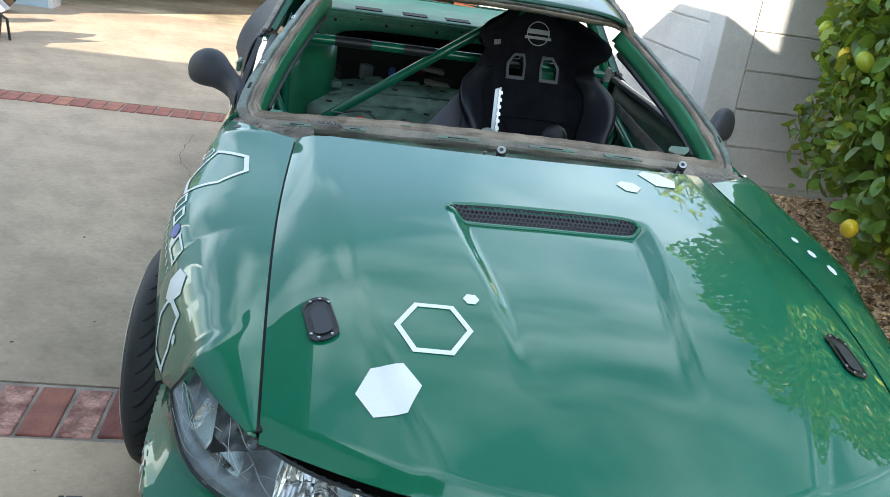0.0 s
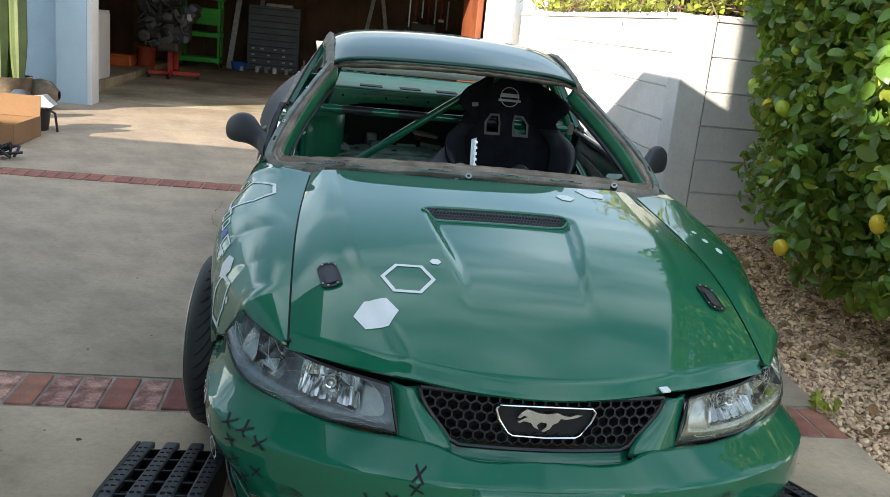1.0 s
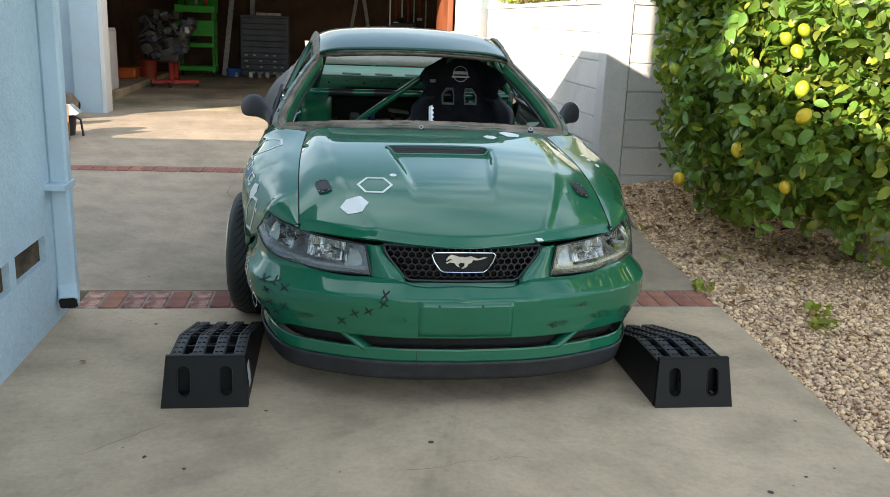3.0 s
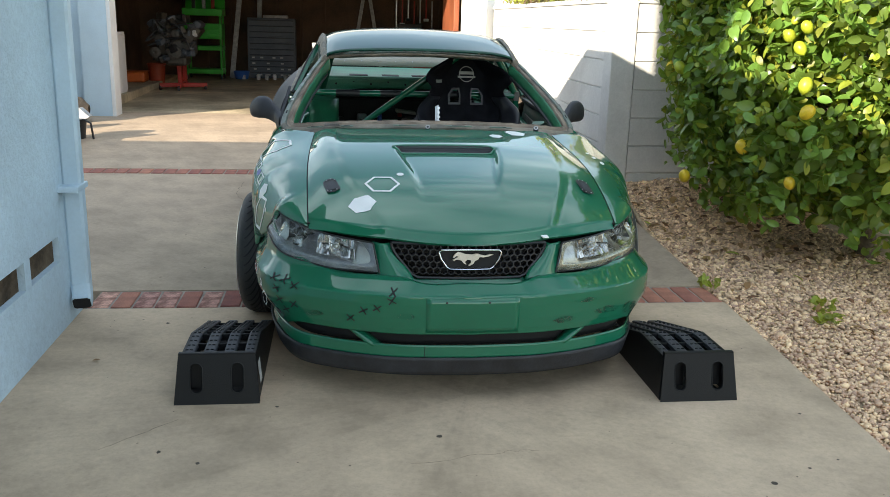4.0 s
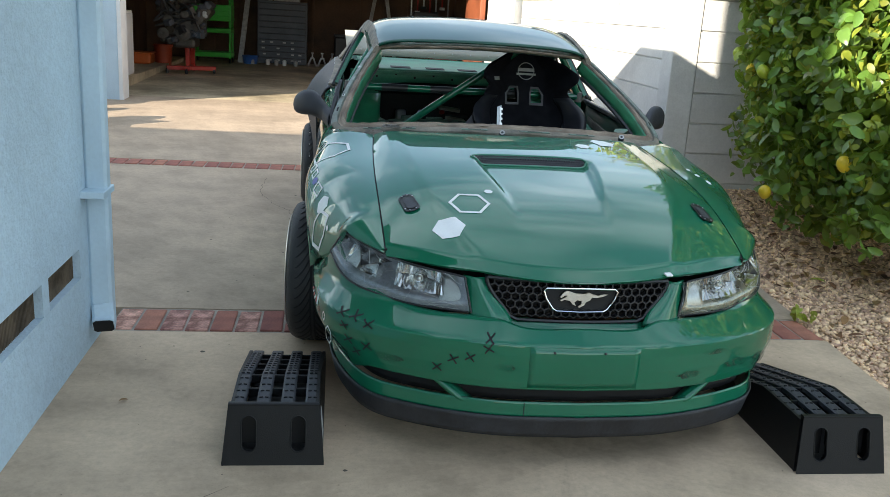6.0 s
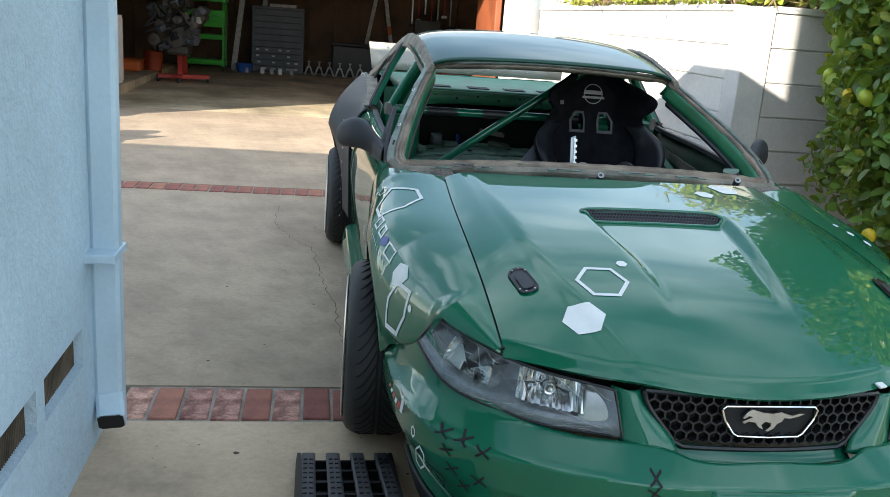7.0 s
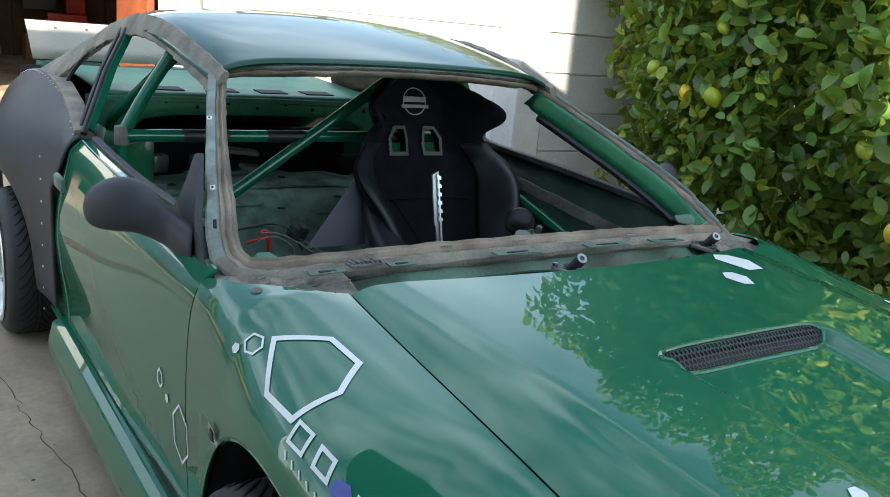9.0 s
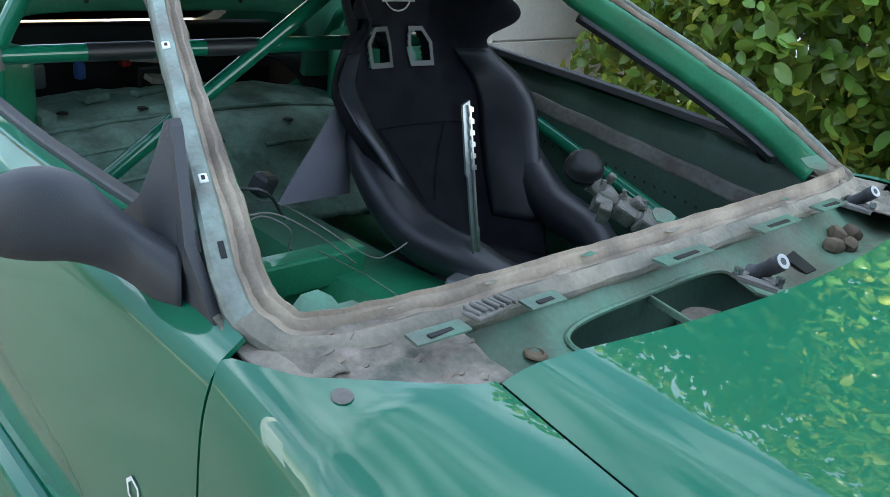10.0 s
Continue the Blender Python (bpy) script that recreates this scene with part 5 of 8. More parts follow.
# side details
for side in (-1, 1):
    doors = [o for o in car.children if o.name.startswith("door") and not o.name.startswith("door_")]
    d = doors[0 if side < 0 else 1]
    part("door_handle", block_bm((0.018, 0.12, 0.045), (side * 0.917, 2.80, 0.80), (0, 0, 0), 0.012), PALE, d, "pale green door handle recess", True)
    part("belt_trim", bar_bm([(side * (side_x(y, belt(y)) - 0.006), y, belt(y) + 0.003) for y in np.linspace(2.0, 2.9, 9)], 0.03, 0.008), PAINT, d)
    part("belt_channel", bar_bm([(side * (side_x(y, belt(y)) - 0.034), y, belt(y) + 0.006) for y in np.linspace(1.72, 2.9, 11)], 0.026, 0.024), TEXTURED, d, "grey belt seal")
    if side < 0:
        for y, z, r, solid in ((1.788, 0.545, 0.022, 0), (1.738, 0.515, 0.012, 1), (1.64, 0.47, 0.06, 0)):
            place = lambda a, b, c, y=y, z=z: Vector((-side_x(y + a, z + b) - 0.002, y + a, z + b))
            part("hexagon_decal", fill_bm(ring_outline(r, 6, 0.4), 0, place) if solid else strip_bm(ring_outline(r, 6, 0.4, 1.0, 1.2), 0.006, 0, place), WHITE, d)
    fl = [o for o in car.children if o.name.startswith("wide_arch")][0 if side < 0 else 1]
    for k in range(26):
        y = 2.96 + 1.45 * k / 25
        x, z = flare_xz(y, 0.06)
        part("rivet", lathe_bm([(0.0001, 0.004), (0.003, 0.003), (0.0042, 0.0)], 8, (side * (x + 0.003), y, z + 0.001)), SILVER, fl)
    for k in range(8):
        z = 0.33 + 0.075 * k
        part("rivet", lathe_bm([(0.0001, side * 0.004), (0.003, side * 0.003), (0.0042, 0.0)], 8, (side * 0.948, 2.955, z), "x"), SILVER, fl)

    # mirrors
    mirror = new("door_mirror")
    mirror.parent = car
    tagged(mirror, "textured grey plastic door mirror")
    stations = [curve_of(*[(k, q) for k, q in enumerate(col)]) for col in zip(
        (1.006, 1.962, 0.915, 0.004, 0.005), (0.999, 1.957, 0.916, 0.025, 0.030), (0.982, 1.945, 0.922, 0.040, 0.047), (0.952, 1.925, 0.930, 0.050, 0.058),
        (0.916, 1.905, 0.932, 0.051, 0.060), (0.888, 1.892, 0.922, 0.049, 0.058), (0.866, 1.876, 0.905, 0.046, 0.050), (0.848, 1.856, 0.890, 0.043, 0.044),
        (0.832, 1.826, 0.876, 0.044, 0.041), (0.806, 1.780, 0.862, 0.050, 0.040))]
    tuck, back = (0.0, 0.0) if side < 0 else (0.02, 0.1)
    def mirror_f(u, v, side=side, tuck=tuck, back=back):
        x, y, z, a, b = (c(9 * u) for c in stations)
        t = 2 * math.pi * v
        p, q = (math.copysign(abs(w) ** 0.86, w) for w in (math.cos(t), math.sin(t)))
        turn = 0.45 * smoothstep(0.55, 1.0, u)
        return (side * (x - tuck - a * p * math.sin(turn)), y + back * (1 - u) + a * p * math.cos(turn) * (0.75 if p > 0 else 1), z + b * q)
    surf("shell", mirror_f, 54, 32, TEXTURED, mirror, 0.003, flip=side > 0)
    apex = 1.062 if side < 0 else 0.985
    rise = (apex - 0.93) / 0.132
    outline = [(1.628, 0.822), (1.675, 0.865), (1.745, 0.925)] + [(y, 0.93 + rise * (z - 0.93)) for y, z in ((1.815, 1.01), (1.85, 1.05), (1.862, 1.058), (1.874, 1.052), (1.876, 1.01))] + [(1.89, 0.945), (1.96, 0.888), (1.95, 0.86), (1.75, 0.828), (1.66, 0.802)]
    part("sail", prism_bm(outline, 0.016, lambda a, b, c, side=side, tuck=tuck: Vector((side * (0.806 - tuck - 0.29 * max(0, b - 0.915) + c), a, b))), TEXTURED, mirror, "grey triangular sail panel")

# spoiler blade
blade = surf("spoiler", lambda u, v: ((2 * u - 1) * (0.71 + 0.025 * v), 4.69 + 0.06 * v, 1.035 + 0.185 * v), 10, 3, ALUSHEET, car, 0.004, "bare aluminium spoiler blade")
for k in range(9):
    for z in (1.075, 1.19):
        part("rivet", lathe_bm([(0.0001, -0.005), (0.005, -0.004), (0.006, 0)], 8, (-0.6 + 0.15 * k, 4.687 + 0.32 * (z - 1.035), z), "y"), ZINC, blade)


# ---- windscreen base and cabin ----
def band_y(x):
    return 1.452 + 0.05 * (x / 0.7) ** 2


def band_z(x):
    return 0.905 - 0.026 * (x / 0.7) ** 2


half_frame = [(0.575, 2.315, 1.212), (0.592, 2.262, 1.19), (0.64, 2.125, 1.13), (0.70, 1.93, 1.045), (0.745, 1.765, 0.965), (0.769, 1.67, 0.905), (0.768, 1.615, 0.878), (0.72, 1.563, 0.872)]
frame_path = smooth_path([(-x, y, z) for x, y, z in half_frame] + [(x, band_y(x) + 0.035, band_z(x)) for x in (-0.5, -0.25, 0.0, 0.25, 0.5)] + half_frame[::-1] + [HEADER[k] for k in range(14, 1, -1)] + [(-x, y, z) for x, y, z in half_frame[:1]], 7)


def frame_strip(name, profile, mat, parent, label, rough=0.0, keep=lambda p: True):
    """A band swept round the windscreen opening; profile: (inwards, out of the glass plane)."""
    rows, kept, n = [], [], len(profile)
    for i, p in enumerate(frame_path):
        if not keep(p):
            continue
        way = (frame_path[min(i + 1, len(frame_path) - 1)] - frame_path[max(i - 1, 0)]).normalized()
        up = Vector((0.35 * p.x / 0.75, -0.62, 0.78))
        up = (up - way * up.dot(way)).normalized()
        inn = up.cross(way) * -1
        if inn.dot(Vector((0, 1.9, 1.06)) - p) < 0:
            inn = -inn
        slim = 1 - 0.3 * smoothstep(0.90, 1.12, p.z) - 0.3 * (p.z > 1.18) * (1 - smoothstep(0.5, 0.58, abs(p.x)))
        row = [p + inn * a * slim + up * b for a, b in profile]
        kept.append(i)
        rows.append([q + rough * noise.noise_vector(q * 26) + 0.5 * rough * noise.noise_vector(q * 90) for q in row])
    faces = [(i * n + k, i * n + k + 1, i * n + n + k + 1, i * n + n + k) for i in range(len(rows) - 1) if kept[i + 1] == kept[i] + 1 for k in range(n - 1)]
    ob = mesh_object(name, [q for row in rows for q in row], faces, mat, parent, True, label)
    ob.data.set_sharp_from_angle(angle=radians(35))
    s = ob.modifiers.new("thickness", "SOLIDIFY")
    s.thickness, s.offset = 0.003, 0
    return ob


def flange_place(side, y):
    """A place on the outer flange of a pillar, lying flat on it."""
    half = [i for i, p in enumerate(frame_path) if p.x * side > 0.5 and p.y > 1.6]
    i = min(half, key=lambda k: abs(frame_path[k].y - y))
    way = (frame_path[i + 1] - frame_path[i - 1]).normalized()
    up = Vector((0.35 * frame_path[i].x / 0.75, -0.62, 0.78))
    up = (up - way * up.dot(way)).normalized()
    out = way.cross(up) if way.cross(up).x * side > 0 else up.cross(way)
    m = Matrix((out, way, out.cross(way))).transposed().to_4x4()
    if m.col[2].xyz.dot(up) < 0:
        m = Matrix((-out, way, (-out).cross(way))).transposed().to_4x4()
    m.translation = frame_path[i] + out * 0.024 + up * 0.005
    return m


FLANGE = [(-0.046, -0.045), (-0.045, -0.004), (-0.04, 0.002), (-0.028, 0.004), (-0.017, 0.003), (-0.013, -0.007)]
band = frame_strip("windscreen_base", FLANGE, SEDGE, car, "dirty sealer-stained windscreen base", 0.003, lambda p: p.y < 1.63)
for side in (-1, 1):
    flange = frame_strip("pillar_flange", FLANGE, BARE, band, "stripped pale green pillar flange", 0.0012, lambda p, side=side: p.y > 1.622 and p.x * side >= 0)
    for y in (1.80, 2.06) if side < 0 else ():
        m = flange_place(side, y)
        clip_ = part("trim_clip", block_bm((0.012, 0.017, 0.004), bevel=0.0015), WHITE, flange, "white plastic clip")
        clip_.matrix_world = m
        hole = part("clip_hole", block_bm((0.005, 0.008, 0.0046), (0, 0, 0.0004), bevel=0.0005), DARK, clip_)
        hole.matrix_world = m
    slot_ = part("slot", block_bm((0.008, 0.026, 0.003), bevel=0.001), DARK, flange)
    slot_.matrix_world = flange_place(side, 1.70)
for side in (-1, 1):
    frame_strip("inner_flange", [(0.022, -0.016), (0.021, -0.03), (0.017, -0.06), (0.011, -0.085)], INNER, band, "green inner flange", 0.0, lambda p, side=side: p.y > 1.62 and p.x * side > 0 and (p.z < 1.19 or abs(p.x) > 0.57))
frame_strip("inner_edge", [(0.022, -0.016), (0.021, -0.03), (0.017, -0.05)], GLUE, band, "", 0.002, lambda p: p.y < 1.63)
for side in (-1, 1):
    frame_strip("screen_seal", [(0.011, -0.085), (0.015, -0.096), (0.004, -0.108), (-0.010, -0.106)], BLACK, band, "black rubber seal", 0.001, lambda p, side=side: p.y > 1.7 and p.x * side > 0 and p.z < 1.195 and abs(p.x) > 0.57)
frame_strip("glue_channel", [(-0.013, -0.007), (-0.009, -0.012), (-0.003, -0.013), (0.002, -0.009), (0.008, -0.006), (0.013, -0.007), (0.018, -0.003), (0.022, -0.016)], GLUE, band, "brown-grey glue channel", 0.004)


def tray_f(u, v):
    x = (2 * u - 1) * 0.76
    y = 1.29 + 0.19 * v + 0.07 * (2 * u - 1) ** 2
    return (x, y, 0.848 - 0.03 * smoothstep(0.55, 0.75, abs(2 * u - 1)) - 0.04 * math.sin(math.pi * v) * (1 - 0.7 * (2 * u - 1) ** 2) + 0.03 * v * v + 0.004 * noise.noise((7 * x, 9 * y, 0)))


def on_tray(x, y, lift=0.0):
    u = (x / 0.76 + 1) / 2
    v = (y - 1.29 - 0.07 * (2 * u - 1) ** 2) / 0.19
    return Vector((x, y, tray_f(u, min(max(v, 0), 1))[2] + lift))


tray = surf("cowl_tray", tray_f, 150, 40, TRAY, car, 0.004, "dusty green cowl tray with an open basin")
bm = bmesh.new()
bm.from_mesh(tray.data)
bmesh.ops.delete(bm, geom=[f for f in bm.faces if (abs((f.calc_center_median().x + 0.215) / 0.2175) ** 6 + abs((f.calc_center_median().y - 1.378) / 0.0645) ** 6) < 1], context="FACES")
bm.to_mesh(tray.data)
bm.free()
rim = [(-0.215 + 0.217 * math.copysign(abs(math.cos(t)) ** 0.34, math.cos(t)), 1.378 + 0.064 * math.copysign(abs(math.sin(t)) ** 0.34, math.sin(t))) for t in [2 * math.pi * k / 60 for k in range(61)]]
basin_rows = [[on_tray(x, y, 0.001) for x, y in rim], [on_tray(x, y, -0.008) for x, y in rim], [Vector((-0.215 + 0.97 * (x + 0.215), 1.378 + 0.94 * (y - 1.378), 0.745)) for x, y in rim], [Vector((-0.215 + 0.4 * (x + 0.215), 1.378 + 0.3 * (y - 1.378), 0.74)) for x, y in rim], [Vector((-0.215, 1.378, 0.74)) for x, y in rim]]
# basin takes the darker green, so the shade of its depth is painted
recess = mesh_object("cowl_recess", [q for row in basin_rows for q in row], [(61 * j + k, 61 * j + k + 1, 61 * j + k + 62, 61 * j + k + 61) for j in range(4) for k in range(60)], INNERDARK, tray, True, "cowl basin with shade put into its dark green")
part("recess_rim", tube_bm([on_tray(x, y, 0.001) for x, y in rim], 0.0045, 6), TRAY, recess, "", True)
part("recess_rib", bar_bm([on_tray(-0.235, 1.318, -0.006), on_tray(-0.215, 1.44, -0.006)], 0.005, 0.012), TRAY, recess)
# black sheet on the basin floor paints in the dark of an opening
mouth = surf("cowl_dark_sheet", lambda u, v: (-0.225 + 0.218 * u, 1.322 + 0.112 * v, 0.752 + 0.01 * v), 6, 6, DARK, tray, 0.004, "black sheet in place of the shaded cowl opening")
part("wiper_motor", lathe_bm([(0.0001, 0.012), (0.03, 0.011), (0.046, 0.006), (0.05, -0.01)], 24, (-0.1, 1.395, 0.78)), CRUMB, mouth, "dusty wiper motor", True)
# black slab on the tray, painting in the dark of a hole
part("square_hole", prism_bm([(0.168, 1.372), (0.205, 1.372), (0.215, 1.425), (0.172, 1.42)], 0.003, lambda a, b, c: on_tray(a, b, c - 0.001)), DARK, tray)
for k, (x, y) in enumerate(((0.33, 1.40), (0.38, 1.42), (0.43, 1.41), (0.36, 1.385))):
    bm = block_bm((0.05 - 0.006 * k, 0.034, 0.03), tuple(on_tray(x, y, 0.008)), (20 * k, 15 - 12 * k, 35 * k), 0.012)
    part("rusty_linkage", bm, TERRA, tray, "rusty linkage", True)



def corner_f(side):
    def f(u, v):
        x, y = 0.575 + 0.245 * u, 1.378 + 0.11 * u * u + (0.145 + 0.05 * u) * v
        q = Vector((side * x, y, 0))
        lump = 0.008 * noise.noise(q * 17) + 0.006 * noise.noise(q * 41) + 0.002 * noise.noise(q * 110)
        return (side * x, y, 0.842 + 0.026 * v * v - 0.012 * u + lump * (0.3 + 0.7 * math.sin(math.pi * min(max(v, 0.02), 0.98))))
    return f


for side in (-1, 1):
    corner = surf("cowl_corner", corner_f(side), 60, 46, CRUMB, car, 0.004, "crumbling sealer in the cowl corner", flip=side > 0)
    for k in range(26):
        u, v = random.random(), random.uniform(0.1, 0.95)
        x, y, z = corner_f(side)(u, v)
        r = random.uniform(0.003, 0.009)
        chip = part("sealer_chip", prism_bm([(r * random.uniform(0.6, 1.3) * math.cos(a), r * random.uniform(0.4, 1.0) * math.sin(a)) for a in (0, 1.1, 2.2, 3.3, 4.5, 5.4)], 0.003, lambda a, b, c: Vector((x + a, y + b, z + 0.003 + c + 0.5 * a))), random.choice((SEDGE, GLUE, CRUMB, SEDGE)), corner)
for x0, x1 in ((-0.665, -0.586), (-0.488, -0.427), (-0.216, -0.095), (0.06, 0.2), (0.3, 0.42)):
    bm = bar_bm([(x, band_y(x) - 0.022, band_z(x) - 0.008) for x in np.linspace(x0, x1, 5)], 0.03, 0.004)
    tab = part("cowl_tab", bm, TAB, band)
    xm = (x0 + x1) / 2
    part("slot", block_bm(((x1 - x0) * 0.5, 0.009, 0.003), (xm, band_y(xm) - 0.026, band_z(xm) - 0.006), bevel=0.001), DARK, tab)
clip = block("clip", (0.082, 0.03, 0.006), (-0.537, band_y(-0.54) - 0.01, band_z(-0.54) - 0.003), PRIMER, band, "broken grey clip", (0, 0, 8), 0.002)
for k in range(7):
    block("rib", (0.005, 0.028, 0.006), (-0.57 + 0.011 * k, band_y(-0.54) - 0.01, band_z(-0.54) + 0.002 + 0.002 * (k % 2)), PRIMER, clip, "", (0, 0, 8), 0.002)
for x, y, z in ((-0.036, 1.365, 0.886), (0.56, 1.47, 0.876)):
    bm = lathe_bm([(0.0001, 0.052), (0.005, 0.052), (0.0055, 0.049), (0.007, 0.051), (0.013, 0.051), (0.014, 0.048), (0.014, 0.03), (0.0125, 0.028), (0.014, 0.0), (0.02, -0.01)], 18)
    bmesh.ops.transform(bm, matrix=pose(x, y, z - 0.02, 46, 0, -12), verts=bm.verts[:])
    pivot = part("wiper_pivot", bm, TEXTURED, car, "bare wiper pivot with a pale end", True)
    bm = lathe_bm([(0.006, 0.0522), (0.0125, 0.0522)], 18)
    bmesh.ops.transform(bm, matrix=pose(x, y, z - 0.02, 46, 0, -12), verts=bm.verts[:])
    part("pale_end", bm, LABELS, pivot)
    for a, b, w in (((-0.045, 0.012), (0.0, 0.02), 0.02), ((-0.045, 0.012), (-0.02, -0.045), 0.018), ((-0.02, -0.045), (0.005, 0.0), 0.016)):
        part("bracket", bar_bm([(x + a[0], y + a[1], z - 0.02), (x + b[0], y + b[1], z - 0.026)], w, 0.01), PRIMER, pivot)
    for a, b in ((-0.045, 0.012), (-0.02, -0.045)):
        part("bolt", lathe_bm([(0.0001, 0.008), (0.007, 0.008), (0.007, 0.0)], 6, (x + a, y + b, z - 0.014)), ZINC, pivot)
for cx, cy, cz, w, turn in ((0.60, 1.59, 0.9, 0.08, -15), (-0.05, 1.548, 0.902, 0.045, 5)):
    outline = [(w * random.uniform(0.4, 0.62) * math.cos(t), 0.026 * random.uniform(0.6, 1.2) * math.sin(t)) for t in [2 * math.pi * k / 9 for k in range(9)]]
    bm = prism_bm(outline, 0.003, lambda a, b, c: Vector((cx + a, cy + b, cz + c + 0.25 * b + 0.12 * a)))
    part("torn_bracket", bm, TAB, car, "torn pale green metal flange")
for k in range(14):
    x = random.uniform(-0.68, 0.68)
    y, z = band_y(x) + random.uniform(0.0, 0.06), band_z(x) + 0.004
    w = random.uniform(0.006, 0.022)
    part("sealer_flake", prism_bm([(w * random.uniform(0.6, 1.4) * math.cos(a), 0.35 * w * random.uniform(0.5, 1.3) * math.sin(a)) for a in (0, 1.0, 2.1, 3.2, 4.2, 5.3)], 0.0008, lambda a, b, c: Vector((x + a, y + b, z - 0.002 + c))), random.choice((SEDGE, TAB, GLUE)), band)
part("tray_plug", lathe_bm([(0.0001, 0.001), (0.009, 0.001), (0.011, 0.004), (0.015, 0.003), (0.017, 0.0)], 16, tuple(on_tray(-0.482, 1.43, 0.001))), TERRA, car, "rusty plug", True)

# inner faces of the pillars
for side in (-1, 1):
    part("door_seal", tube_bm(smooth_path([(side * 0.775, 1.76, 0.85), (side * 0.735, 1.85, 0.93), (side * 0.65, 2.11, 1.065), (side * 0.595, 2.37, 1.19)], 6), 0.011, 8), BLACK, car, "black rubber door seal", True)
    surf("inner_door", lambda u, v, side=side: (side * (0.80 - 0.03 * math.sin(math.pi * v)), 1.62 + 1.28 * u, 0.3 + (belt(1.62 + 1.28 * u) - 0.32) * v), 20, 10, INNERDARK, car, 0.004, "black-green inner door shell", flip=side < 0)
    part("door_beam", bar_bm([(side * 0.775, 1.66 + 0.1 * k, 0.70 + 0.010 * k + 0.012 * (k % 2) * 0.3) for k in range(12)], 0.012, 0.045), PRIMER, car, "grey ribbed door beam")
    # flat black discs paint in the dark of the perforations
    bm = bmesh.new()
    for k in range(30):
        for j in range(2):
            lathe_bm([(0.0001, 0), (0.005, 0.0)], 6, (side * 0.768, 1.70 + 0.035 * k, 0.60 + 0.025 * j + 0.0035 * k), "x", bm)
    part("perforation", bm, DARK, car)
    surf("inner_quarter", lambda u, v, side=side: (side * (0.74 + 0.05 * math.sin(3 * v)), 2.95 + 0.7 * u, 0.3 + 0.65 * v), 10, 8, PALE, car, 0.004, "dusty green inner quarter", flip=side < 0)
    surf("strut_tower", lambda u, v, side=side: (side * (0.72 - 0.22 * math.sin(math.pi * u)), 3.05 + 0.45 * u, 0.25 + 0.62 * v), 12, 6, INNER, car, 0.006, flip=side > 0)

surf("firewall", lambda u, v: ((2 * u - 1) * 0.78, band_y((2 * u - 1) * 0.78) + 0.045 - 0.06 * math.sin(3 * v), 0.2 + 0.61 * v), 20, 8, INNER, car, 0.006)
part("tunnel", bar_bm([(0.0, 1.5, 0.36), (0.0, 1.9, 0.34), (0, 2.4, 0.31), (0, 2.95, 0.30)], lambda t: 0.34 - 0.08 * t, 0.3), INNER, car, "", True)
block("cross_member", (0.72, 0.07, 0.09), (-0.37, 2.42, 0.48), INNER, car, "green cross member", bevel=0.008)
block("side_box", (0.3, 0.5, 0.16), (-0.56, 2.08, 0.40), INNER, car, "", (0, 0, 0), 0.02)
surf("footwell_panel", lambda u, v: (-0.68 + 0.34 * u, 1.60 + 0.34 * v, 0.72 - 0.26 * v + 0.02 * math.sin(5 * u + 4 * v)), 10, 10, INNER, car, 0.004, flip=True)
surf("torn_panel", lambda u, v: (-0.725 + 0.10 * u + 0.012 * noise.noise((3 * u, 4 * v, 1)), 1.568 + 0.075 * v + 0.012 * noise.noise((4 * u, 2 * v, 7)), 0.85 + 0.024 * v * (1 - abs(2 * u - 0.8)) + 0.02 * noise.noise((3.1 * u, 3.7 * v, 4))), 5, 4, TAB, car, 0.002, "torn pale green bracket", crisp=True)
hump = curve_of((2.82, 0.42), (2.95, 0.50), (3.1, 0.63), (3.25, 0.675), (3.5, 0.68), (3.75, 0.62))
surf("rear_floor", lambda u, v: ((2 * u - 1) * 0.62, 2.82 + 0.93 * v, hump(2.82 + 0.93 * v) - 0.05 * abs(2 * u - 1) ** 3 + 0.012 * noise.noise((9 * u, 7 * v, 0)) + 0.006 * noise.noise((24 * u, 20 * v, 3)) - 0.010 * (abs(u - 0.5) < 0.012) - 0.008 * (abs(v - 0.45) < 0.02)), 90, 60, PALE, car, 0.005, "dusty pale green rear floor")
for x0, x1, y0 in ((-0.5, -0.15, 3.02), (-0.48, -0.12, 3.1), (0.1, 0.5, 3.05), (-0.55, 0.55, 3.22)):
    part("floor_bead", tube_bm([(x, y0 + 0.01 * math.sin(6 * x), hump(y0) - 0.05 * abs(x / 0.62) ** 3 + 0.003) for x in np.linspace(x0, x1, 12)], 0.007, 6), PALE, car, "", True)
# black discs laid on the floor, coloured as the dark of holes
for x, y in ((-0.42, 3.3), (-0.2, 3.26), (0.05, 3.32), (-0.33, 3.06), (0.22, 3.12), (-0.05, 3.07), (-0.52, 3.12)):
    part("floor_hole", lathe_bm([(0.0001, 0.0), (0.014, 0.0), (0.017, -0.004)], 12, (x, y, hump(y) - 0.05 * abs(x / 0.62) ** 3 + 0.012)), DARK, car)
for x, y, s3 in ((-0.3, 3.38, (0.09, 0.05, 0.03)), (-0.12, 3.4, (0.12, 0.03, 0.02)), (-0.5, 3.25, (0.05, 0.09, 0.03))):
    block("floor_bracket", s3, (x, y, hump(y) + 0.012), PALE, car, "", (4, 0, 20), 0.006)
